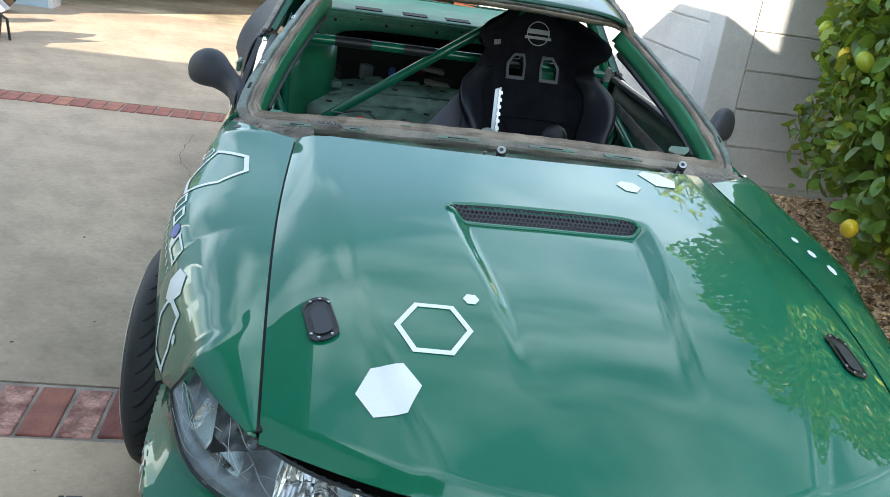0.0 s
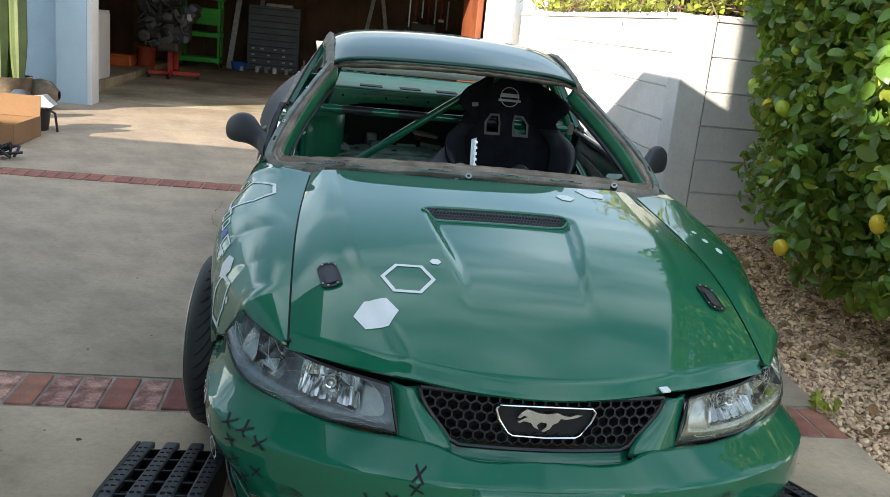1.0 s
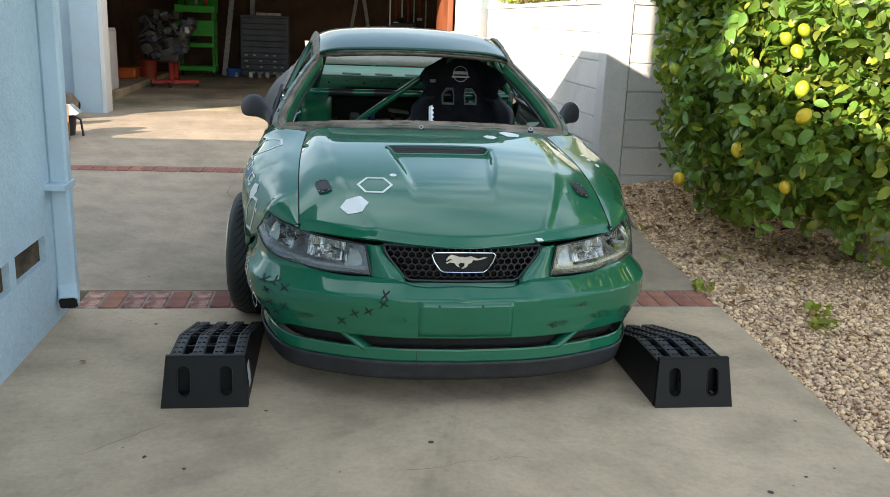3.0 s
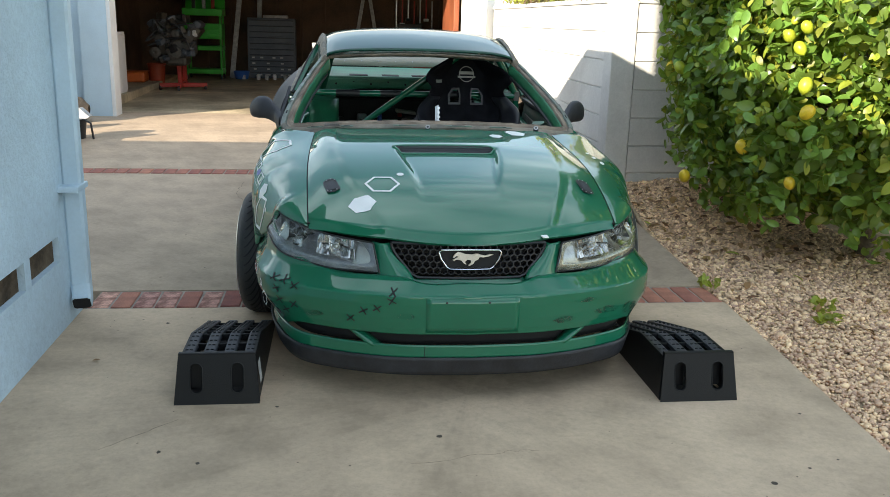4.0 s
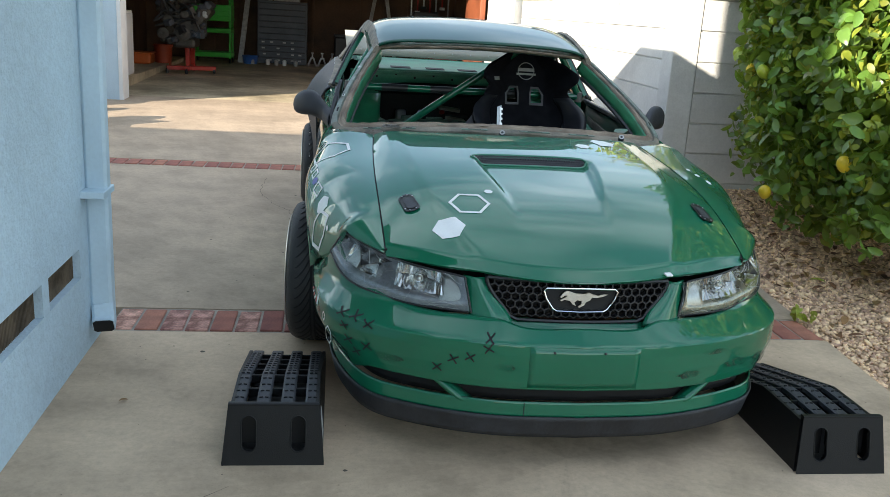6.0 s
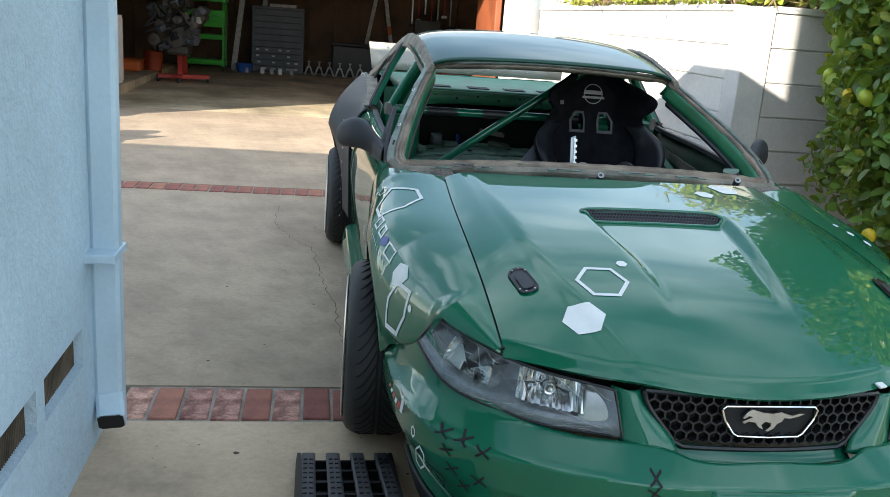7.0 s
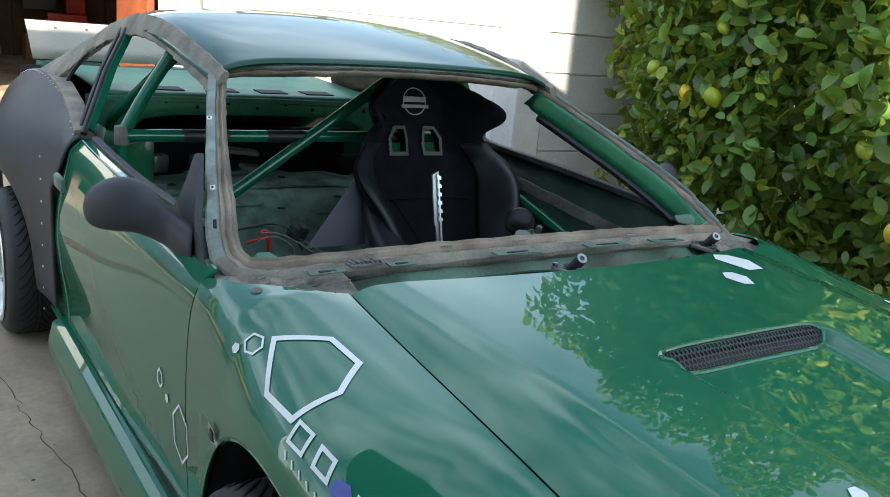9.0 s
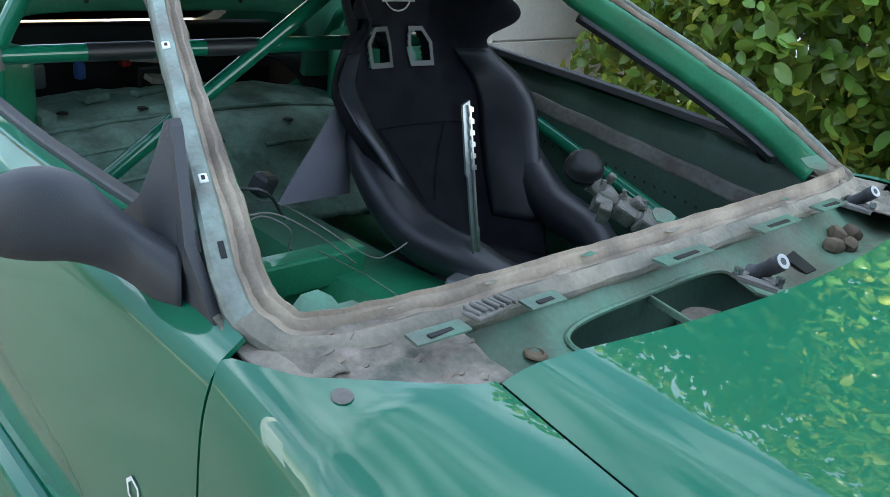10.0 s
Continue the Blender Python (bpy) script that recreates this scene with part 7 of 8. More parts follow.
def scatter_mesh(name, verts, faces, mat, parent=None, label="", category="", kind="stuff", smooth=False):
    me = bpy.data.meshes.new(name)
    n = len(faces)
    k = faces.shape[1]
    me.vertices.add(len(verts))
    me.vertices.foreach_set("co", verts.astype(np.float32).ravel())
    me.loops.add(n * k)
    me.loops.foreach_set("vertex_index", faces.astype(np.int32).ravel())
    me.polygons.add(n)
    me.polygons.foreach_set("loop_start", np.arange(0, n * k, k, dtype=np.int32))
    me.update()
    me.validate()
    me.materials.append(mat)
    if smooth:
        me.shade_smooth()
    ob = new(name, me)
    ob.parent = parent
    return tagged(ob, label, category, "", kind)


def stones(n, box, size):
    x0, x1, y0, y1 = box
    xs, ys = rng.uniform(x0, x1, n * 2), rng.uniform(y0, y1, n * 2)
    ok = xs > 1.47 + 0.085 * (ys + 0.15) + 0.012
    xs, ys = xs[ok][:n], ys[ok][:n]
    n = len(xs)
    r = rng.lognormal(math.log(size), 0.32, n)
    shape = rng.uniform(0.65, 1.25, (n, 3)) * np.array([1, 1, 0.72])
    v = ICO_V[None] * (1 + rng.uniform(-0.22, 0.22, (n, 12, 1)))
    v = v * shape[:, None] * r[:, None, None]
    v = np.einsum("nij,nkj->nki", turns(n), v)
    v[..., 2] *= 0.75
    zs = np.array([gravel_z(a, b) for a, b in zip(xs, ys)]) + r * rng.uniform(0.0, 0.75, n)
    v += np.stack([xs, ys, zs], -1)[:, None]
    f = (ICO_F[None] + 12 * np.arange(n)[:, None, None]).reshape(-1, 3)
    return v.reshape(-1, 3), f


v, f = stones(44000, (1.4, 3.1, -1.6, 3.85), 0.0089)
scatter_mesh("gravel", v, f, STONE, None, "tan and cream gravel beside the driveway", "gravel")


# ---- leaves ----
def leaves(centres, normals, length, wide=0.5, droop=0.25, spread=0.7):
    """Folded leaf blades at centres, facing about along normals."""
    n = len(centres)
    up = normals + rng.normal(scale=spread, size=(n, 3))
    up /= np.linalg.norm(up, axis=1)[:, None]
    side = np.cross(up, rng.normal(size=(n, 3)))
    side /= np.linalg.norm(side, axis=1)[:, None]
    along = np.cross(side, up)
    along[:, 2] -= droop
    along /= np.linalg.norm(along, axis=1)[:, None]
    L = length * rng.uniform(0.6, 1.25, n)
    Wd = L * wide * rng.uniform(0.8, 1.2, n) / 2
    fold = Wd * rng.uniform(0.1, 0.5, n)
    curl = L * rng.uniform(-0.05, 0.22, n)
    e = lambda a, b, c: centres + along * a[:, None] + side * b[:, None] + up * c[:, None]
    zero = np.zeros(n)
    rows = [e(-0.5 * L, zero, -curl * 0.4)]
    for a, w in ((-0.34, 0.72), (-0.12, 1.0), (0.12, 0.96), (0.33, 0.6)):
        bend = curl * (a + 0.1) ** 2 * -1.6
        rows += [e(a * L, -Wd * w, fold * w + bend), e(a * L, zero, bend), e(a * L, Wd * w, fold * w + bend)]
    pts = np.stack(rows + [e(0.5 * L, zero, -curl)], 1)
    quads = [(1 + 3 * k + j, 2 + 3 * k + j, 5 + 3 * k + j, 4 + 3 * k + j) for k in range(3) for j in range(2)]
    tri = np.array([(0, 2, 1), (0, 3, 2), (10, 11, 13), (11, 12, 13)] + [t for q in quads for t in ((q[0], q[1], q[2]), (q[0], q[2], q[3]))])
    f = (tri[None] + 14 * np.arange(n)[:, None, None]).reshape(-1, 3)
    return pts.reshape(-1, 3), f


tree = thing("lemon_tree", "dense lemon tree with ripe and unripe fruit beside the block wall", "tree", "", (2.95, 2.05, 0))
TC, TR = np.array([2.87, 2.36, 1.60]), np.array([1.18, 1.45, 1.68])


def crown_points(n, inner=0.0):
    d = rng.normal(size=(n, 3))
    d /= np.linalg.norm(d, axis=1)[:, None]
    k = (np.abs(d) ** 3.6).sum(1) ** (-1 / 3.6)
    lump = np.array([noise.noise(tuple(q * 3.1)) + 0.5 * noise.noise(tuple(q * 7.3 + 5)) for q in d])
    depth = 1 - inner * rng.uniform(0, 1, n) ** 1.3
    p = TC + d * (k * depth * (0.95 + 0.2 * lump))[:, None] * TR
    p[:, 0] += 0.16 * np.clip(p[:, 1] - 2.25, 0, 2) * np.clip((1.55 - p[:, 2]) / 0.6, 0, 1) * (p[:, 0] < TC[0])
    nrm = d / TR
    nrm /= np.linalg.norm(nrm, axis=1)[:, None]
    return p, nrm


pts, nrm = crown_points(52000, 0.36)
floor_at = np.array([0.30 + 0.26 * noise.noise((a * 3, b * 3, 1)) + 0.16 * (b > 2.6) - 0.1 * (b < 1.3) for a, b, _ in pts])
ok = (pts[:, 2] > floor_at) & (pts[:, 1] < 3.86)
ok &= np.array([noise.noise(tuple(q * 4.3)) for q in pts]) > -0.5
pts, nrm = pts[ok], nrm[ok]
nrm = nrm * 0.8 + np.array([0, 0, 0.55])
# share of yellow-green leaves grows upward and to the right, as painted sunlight
sunlit = rng.uniform(size=len(pts)) < 0.14 + 0.16 * np.clip((pts[:, 2] - 1.1) / 0.6, 0, 1) + 0.12 * (pts[:, 0] > 2.1)
origin = np.array([2.95, 2.05, 0.0])
v, f = leaves(pts[~sunlit] - origin, nrm[~sunlit], 0.09, wide=0.54, droop=0.16, spread=0.95)
scatter_mesh("crown", v, f, LEAF, tree, "dark green citrus leaves", kind="", smooth=True)
v, f = leaves(pts[sunlit] - origin, nrm[sunlit], 0.078, wide=0.52, droop=0.1, spread=1.0)
scatter_mesh("young_foliage", v, f, YELLOWLEAF, tree, "yellow-green leaves, more where the sun falls", kind="", smooth=True)
part("trunk", tube_bm(smooth_path([(0.05, 0.0, -0.05), (0.0, 0.03, 0.3), (-0.05, 0.0, 0.6), (-0.02, 0.05, 1.0)], 5), [0.075 - 0.0025 * k for k in range(16)], 10), BARK, tree, "", True)
for k in range(26):
    a = 2.4 * k
    reach = np.array([0.85 * math.cos(a), 1.15 * math.sin(a), 0.5 + 0.75 * ((k * 7) % 11) / 11])
    root = Vector((0, 0.02, 0.25 + 0.025 * k))
    tip = Vector((reach[0], reach[1], min(2.2, root.z + reach[2])))
    part("branch", tube_bm(smooth_path([root, root.lerp(tip, 0.5) + Vector((0, 0, 0.12)), tip], 5), [0.026 - 0.002 * q for q in range(11)], 6), BARK, tree, "", True)
fruit = {}
for mat in (LEMON, LIME):
    bm = lathe_bm([(0.0005, -0.052), (0.008, -0.048), (0.022, -0.038), (0.033, -0.02), (0.037, 0.0), (0.033, 0.02), (0.022, 0.036), (0.008, 0.043), (0.0005, 0.044)], 14)
    me = bpy.data.meshes.new("lemon")
    bm.to_mesh(me)
    bm.free()
    me.shade_smooth()
    me.materials.append(mat)
    fruit[mat.name] = me
spots = [((1.77, 2.29, 0.49), 0), ((1.82, 1.62, 0.78), 0), ((1.90, 1.38, 1.41), 1), ((1.93, 1.31, 1.35), 1), ((1.96, 1.26, 1.16), 1), ((1.98, 1.33, 0.62), 0), ((1.79, 1.79, 1.07), 1), ((1.81, 1.60, 0.98), 1), ((1.77, 2.54, 1.18), 1), ((1.78, 1.93, 1.23), 1), ((1.77, 2.70, 1.18), 0), ((1.98, 1.24, 1.02), 0)]
p, q = crown_points(420, 0.02)
more = [(tuple(a), int(rng.uniform() < 0.9)) for a in p if a[0] < 2.5 and a[1] < 3.2 and 0.4 < a[2] < 2.2]
for at, kind_ in spots + more[:7]:
    ob = new("lemon", fruit[(LEMON, LIME)[kind_].name])
    ob.parent = tree
    ob.matrix_world = pose(*at, random.uniform(-40, 40), random.uniform(-40, 40), random.uniform(0, 360)) @ Matrix.Scale(random.uniform(0.85, 1.05) if at in [q[0] for q in spots] else random.uniform(0.6, 0.85), 4)

# creeper along the top of the walls
n = 5200
along = rng.uniform(0, 1, n)
on_l = rng.uniform(size=n) < 0.55
cp = np.where(on_l[:, None], np.stack([WALL_L + 0.12 + rng.normal(scale=0.12, size=n), WALL_R + 4.6 * along, WALL_TOP + 0.07 + np.abs(rng.normal(scale=0.16, size=n))], -1), np.stack([WALL_L + 0.1 + 2.6 * along, WALL_R + 0.12 + rng.normal(scale=0.12, size=n), WALL_TOP + 0.07 + np.abs(rng.normal(scale=0.16, size=n))], -1))
cn = np.tile(np.array([-0.5, -0.5, 0.6]), (n, 1))
creeper = thing("creeper", "dry creeper with green shoots along the wall top", "climbing plant", "", (WALL_L, WALL_R, WALL_TOP))
co = np.array([WALL_L, WALL_R, WALL_TOP])
half_ = rng.uniform(size=n) < 0.5
v, f = leaves(cp[half_] - co, cn[half_], 0.07)
scatter_mesh("foliage", v, f, YELLOWLEAF, creeper, "green shoots", kind="")
v, f = leaves(cp[~half_] - co, cn[~half_], 0.16, wide=0.06, spread=1.2)
scatter_mesh("stem_tangle", v, f, THATCH, creeper, "dry brown stems", kind="")

# leaf litter in the corner under the tree
n = 160
fx, fy = rng.uniform(1.72, 2.9, n), rng.uniform(1.9, 3.8, n)
fz = np.array([gravel_z(a, b) + rng.uniform(0.012, 0.035) for a, b in zip(fx, fy)])
v, f = leaves(np.stack([fx, fy, fz], -1), np.tile([0, 0, 1.0], (n, 1)), 0.065, droop=0, spread=0.35)
scatter_mesh("leaf_litter", v, f, DRYLEAF, None, "brown leaf litter under the lemon tree", "leaf litter")

# fallen leaves and small weeds
n = 190
fx, fy = rng.uniform(1.6, 3.0, n), rng.uniform(-0.6, 3.7, n)
keep_ = (fx > 1.5 + 0.085 * (fy + 0.15)) & (rng.uniform(size=n) < np.clip((fy + 0.6) / 3.2, 0.05, 1))
fx, fy = fx[keep_], fy[keep_]
fz = np.array([gravel_z(a, b) + 0.03 for a, b in zip(fx, fy)])
v, f = leaves(np.stack([fx, fy, fz], -1), np.tile([0, 0, 1.0], (len(fx), 1)), 0.07, droop=0, spread=0.3)
scatter_mesh("fallen_leaves", v, f, DRYLEAF, None, "dry brown leaves fallen on the gravel", "fallen leaves")
for at, mat, size in (((-1.52, 0.42, 0.008), DRYLEAF, 0.055), ((1.95, 0.15, 0.03), YELLOWLEAF, 0.09), ((1.72, 2.75, 0.06), YELLOWLEAF, 0.09), ((1.68, 1.25, 0.03), DRYLEAF, 0.08), ((2.0, 1.95, 0.05), YELLOWLEAF, 0.08), ((2.15, 1.4, 0.05), YELLOWLEAF, 0.08)):
    v, f = leaves(np.array([at]), np.array([[0, 0, 1.0]]), size, droop=0, spread=0.25)
    scatter_mesh("fallen_leaf", v, f, mat, None, "single curled leaf lying on the ground", "leaf", kind="")
for k, at in enumerate(((1.60, 1.38, 0.0), (1.95, 0.72, 0.0), (2.05, 0.95, -0.01))):
    weed = thing("weed", "small green weed growing in the gravel", "weed", "weeds", at)
    a = rng.uniform(0, 6.28, 22)
    c = np.stack([0.05 * np.cos(a), 0.05 * np.sin(a), rng.uniform(0.02, 0.06 + 0.01 * k, 22)], -1)
    v, f = leaves(c, np.tile([0, 0, 1.0], (22, 1)), 0.055)
    scatter_mesh("leaf_tuft", v, f, YELLOWLEAF, weed, kind="")

# cracks and specks on the concrete
crack = [(-1.35, 4.6), (-1.34, 4.0), (-1.22, 3.68), (-1.09, 3.45), (-1.05, 3.0), (-1.02, 2.75), (-0.97, 2.36), (-0.95, 2.0), (-0.93, 1.72), (-0.9, 1.42)]


def crack_bm(points, w):
    bm = bmesh.new()
    line = []
    for a, b in zip(points, points[1:]):
        for k in range(8):
            t = k / 8
            line.append(Vector((a[0] + (b[0] - a[0]) * t + random.uniform(-0.014, 0.014), a[1] + (b[1] - a[1]) * t + random.uniform(-0.012, 0.012), 0.0015)))
    rows = []
    for i, p in enumerate(line):
        d = (line[min(i + 1, len(line) - 1)] - line[max(i - 1, 0)]).normalized()
        nn = Vector((-d.y, d.x, 0)) * w * random.uniform(0.4, 1.0)
        rows.append((bm.verts.new(p - nn), bm.verts.new(p + nn)))
    for a, b in zip(rows, rows[1:]):
        bm.faces.new((a[0], a[1], b[1], b[0]))
    return bm


part("crack", crack_bm(crack, 0.0022), CRACK, driveway, "hairline crack")
part("crack", crack_bm([(-1.30, -0.38), (-1.05, -0.12)], 0.0014), CRACK, driveway)
part("crack", crack_bm([(-0.25, -0.55), (0.05, -0.48), (0.2, -0.47)], 0.0009), CRACK, driveway)
spots_ = bmesh.new()
for k in range(260):
    x, y, r = rng.uniform(-1.7, 1.4), rng.uniform(-1.6, 4.9), rng.uniform(0.002, 0.004) if k % 3 else rng.uniform(0.004, 0.012)
    if 0.0 < x < 0.9 and 0 < y:
        continue
    q = [spots_.verts.new((x + r * rng.uniform(0.6, 1.2) * math.cos(a), y + r * rng.uniform(0.6, 1.2) * math.sin(a), 0.0012)) for a in np.linspace(0, 5.5, 7)]
    spots_.faces.new(q)
part("oil_spots", spots_, CRACK, driveway, "small dark spots")



# ---- things in the garage ----
def gz(y):
    return ground_z(y)


# engine on its stand
EX, EY = -3.28, 13.0
stand = thing("engine_stand", "red steel engine stand on castors on the garage floor", "engine stand", "", (EX, EY, gz(EY)))
part("leg", bar_bm([(-0.34, -0.25, 0.09), (0.42, 0.05, 0.09)], 0.07, 0.07), REDPAINT, stand)
part("leg", bar_bm([(0.0, -0.35, 0.09), (0.0, 0.45, 0.09)], 0.07, 0.07), REDPAINT, stand)
part("upright", bar_bm([(0.0, 0.3, 0.1), (0.0, 0.3, 0.85)], 0.08, 0.08, up=(0, 1, 0)), REDPAINT, stand)
part("upright", bar_bm([(0.0, -0.16, 0.1), (-0.02, -0.16, 0.6)], 0.075, 0.075, up=(0, 1, 0)), REDPAINT, stand)
for x, y in ((-0.33, -0.25), (0.4, 0.04), (0, 0.42), (0, -0.36)):
    part("castor", lathe_bm([(0.0001, -0.02), (0.04, -0.02), (0.045, 0), (0.04, 0.02), (0.0001, 0.02)], 14, (x, y, 0.045), "x"), BLACK, stand)
engine = thing("engine", "oily bare engine hanging on the red stand", "engine", "", (EX - 0.02, EY - 0.15, gz(EY) + 0.66))
engine.scale = (1.2, 1.15, 1.12)
part("engine_block", block_bm((0.5, 0.5, 0.34), (0, 0, 0.12), bevel=0.04), ENGINE, engine)
part("sump", block_bm((0.3, 0.44, 0.16), (0, 0, -0.12), bevel=0.04), ENGINE, engine)
for side in (-1, 1):
    part("cylinder_head", block_bm((0.18, 0.48, 0.2), (side * 0.25, 0, 0.32), (0, side * 38, 0), 0.03), ENGINE, engine)
    part("rocker_cover", block_bm((0.12, 0.46, 0.12), (side * 0.31, 0, 0.42), (0, side * 38, 0), 0.03), SLATE, engine)
for x, z, r in ((0, 0.0, 0.1), (-0.2, 0.2, 0.07), (0.2, 0.22, 0.07), (0.02, 0.28, 0.06), (-0.27, 0.0, 0.08)):
    part("pulley", lathe_bm([(0.0001, -0.02), (r * 0.5, -0.03), (r, -0.02), (r * 0.9, 0), (r, 0.02), (r * 0.5, 0.04)], 20, (x, -0.29, z), "y"), ENGINE, engine, "", True)
part("intake", block_bm((0.34, 0.4, 0.12), (0, 0, 0.5), bevel=0.03), ENGINE, engine)
block("oil_filter", (0.09, 0.09, 0.12), (0.28, -0.2, 0.30), LABELS, engine, bevel=0.03)
for k in range(9):
    a = random.uniform(-0.25, 0.25)
    part("hose", tube_bm(smooth_path([(a, -0.28, random.uniform(0, 0.4)), (a + random.uniform(-0.2, 0.2), -0.36, random.uniform(0.1, 0.5)), (random.uniform(-0.3, 0.3), -0.25, random.uniform(0.1, 0.5))], 4), 0.014, 6), BLACK, engine, "", True)


for k in range(46):
    a, z = random.uniform(-0.36, 0.36), random.uniform(-0.1, 0.55)
    part("casting", block_bm([random.uniform(0.03, 0.12) for _ in range(3)], (0.8 * a, random.uniform(-0.3, -0.2), z), [random.choice((0, 0, 30, 60)) for _ in range(3)], 0.012), random.choice((ENGINE, ENGINE, SLATE, BLACK)), engine)


def bucket(name, x, y, r, h, mat, label):
    b = thing(name, label, "bucket", "", (x, y, gz(y)))
    part("pail", lathe_bm([(0.0001, 0.0), (r * 0.85, 0.0), (r, h), (r + 0.012, h), (r + 0.012, h - 0.03), (r * 0.98, h - 0.02), (r * 0.82, 0.02)], 24), mat, b, "", True)
    part("handle", tube_bm([(r * math.cos(t), -r * 0.4 * math.sin(t) - 0.03, h - 0.02 - 0.05 * math.sin(t)) for t in np.linspace(0, math.pi, 12)], 0.004, 6), ZINC, b)
    return b


bucket("bucket", -3.86, 13.75, 0.16, 0.4, BUCKETRED, "orange plastic bucket on the garage floor")
crate = thing("plastic_tub", "low orange plastic tub on the garage step", "tub", "", (-4.2, 13.3, 0.222))
part("tub", block_bm((0.5, 0.4, 0.18), (0, 0, 0.09), bevel=0.04), ORANGE, crate)
part("rim", block_bm((0.54, 0.44, 0.025), (0, 0, 0.185), bevel=0.01), ORANGE, crate)

cart = thing("tool_cart", "bright green steel tool cart with shelves", "tool cart", "", (-3.2, 15.4, gz(15.4)))
for x in (-0.34, 0.34):
    for y in (-0.22, 0.22):
        part("post", block_bm((0.04, 0.04, 1.25), (x, y, 0.70), bevel=0.004), LIMEPAINT, cart)
        part("castor", lathe_bm([(0.0001, -0.015), (0.045, -0.015), (0.05, 0), (0.045, 0.015), (0.0001, 0.015)], 14, (x, y, 0.05), "x"), BLACK, cart)
for z in (0.16, 0.62, 0.95):
    part("shelf", block_bm((0.74, 0.5, 0.09 if z < 0.9 else 0.30), (0, 0, z), bevel=0.008), LIMEPAINT, cart)
for k in range(3):
    part("drawer", block_bm((0.66, 0.02, 0.075), (0, -0.255, 0.86 + 0.092 * k), bevel=0.006), LIMEPAINT, cart)
part("top_tray", block_bm((0.78, 0.54, 0.14), (0, 0, 1.32), bevel=0.01), LIMEPAINT, cart)
part("lid", block_bm((0.78, 0.06, 0.35), (0, 0.24, 1.55), (-15, 0, 0), 0.01), LIMEPAINT, cart)
for x in (-0.2, 0.0, 0.18):
    block("bottle", (0.07, 0.07, 0.2), (x, 0.0, 1.48), random.choice([REDPAINT, BLACK, LABELS]), cart, bevel=0.02)

cabinet = thing("parts_cabinet", "slate grey steel cabinet of small drawers", "parts cabinet", "", (-1.88, 15.75, gz(15.75)))
part("body", block_bm((0.98, 0.34, 1.22), (0, 0, 0.63), bevel=0.008), SLATE, cabinet)
for k in range(10):
    d = part("drawer", block_bm((0.92, 0.03, 0.095), (0, -0.175, 0.10 + 0.117 * k), (0, 0, 0), 0.006), SLATE, cabinet)
    part("pull", block_bm((0.9, 0.02, 0.012), (0, -0.198, 0.135 + 0.117 * k), bevel=0.003), BLACK, d)
    if k < 4:
        for j in range(6):
            if random.random() < 0.7:
                block("label", (0.06, 0.004, 0.03), (-0.36 + 0.14 * j + random.uniform(-0.02, 0.02), -0.193, 0.09 + 0.117 * k), LABELS, d, bevel=0.001)
tray = thing("parts_tray", "grey tray on top of the parts cabinet", "tray", "", (-1.8, 15.75, gz(15.75) + 1.24))
part("tray", block_bm((0.5, 0.25, 0.06), (0, 0, 0.03), bevel=0.01), LABELS, tray)
for k, (x, m) in enumerate(((-2.45, LABELS), (-2.15, WHITE), (-1.98, LABELS), (-1.82, WHITE), (-1.6, LABELS))):
    jar = thing("jar", "small pale jar on the garage floor", "jar", "jars by the cabinet", (x, 15.4, gz(15.4)))
    part("glass", lathe_bm([(0.0001, 0), (0.04, 0), (0.042, 0.09), (0.03, 0.1), (0.03, 0.11)], 12), m, jar, "", True)
tub = thing("oil_pan", "blue plastic oil pan on the garage floor", "oil pan", "", (-2.5, 15.5, gz(15.5)))
part("pan", lathe_bm([(0.0001, 0), (0.13, 0.0), (0.16, 0.14), (0.17, 0.16), (0.15, 0.15)], 20), BLUEPLASTIC, tub, "", True)


def jack_stand(x, y):
    s = thing("jack_stand", "grey steel jack stand folded against the wall", "jack stand", "row of jack stands", (x, y, gz(y)))
    for a in (-1, 1):
        part("leg", bar_bm([(a * 0.085, -0.06, 0.0), (a * 0.02, 0, 0.17)], 0.03, 0.016, up=(0, 1, 0)), LABELS, s)
        part("leg", bar_bm([(a * 0.075, 0.07, 0.0), (a * 0.02, 0.01, 0.17)], 0.03, 0.016, up=(0, 1, 0)), CAST, s)
    part("post", bar_bm([(0, 0, 0.14), (0, 0, 0.25)], 0.028, 0.028, up=(0, 1, 0)), CAST, s)
    part("saddle", block_bm((0.055, 0.04, 0.025), (0, 0, 0.26), bevel=0.006), CAST, s)


for k in range(8):
    jack_stand(-1.28 + 0.2 * k + (0.06 if k > 5 else 0), 15.75)
tub = thing("storage_tub", "large black plastic storage tub against the back wall", "storage tub", "", (-0.26, 16.1, gz(16.1)))
part("tub", block_bm((1.16, 0.36, 0.6), (0, 0, 0.3), bevel=0.03), BLACK, tub)
part("lid", block_bm((1.2, 0.4, 0.05), (0, 0, 0.625), bevel=0.015), BLACK, tub)
ladder = thing("step_ladder", "folding aluminium and orange step ladder behind the black tub", "ladder", "", (0.1, 16.34, gz(16) + 0.02))
for s in (-1, 1):
    foot, top_ = (s * 0.36, 0.0, 0.0), (s * 0.06, 0.0, 1.75)
    part("rail", bar_bm([foot, top_], 0.075, 0.03, up=(0, 1, 0)), LABELS, ladder)
    if s > 0:
        part("band", bar_bm([(0.216, -0.004, 0.84), (0.187, -0.004, 1.01)], 0.079, 0.036, up=(0, 1, 0)), ORANGE, ladder, "orange band")
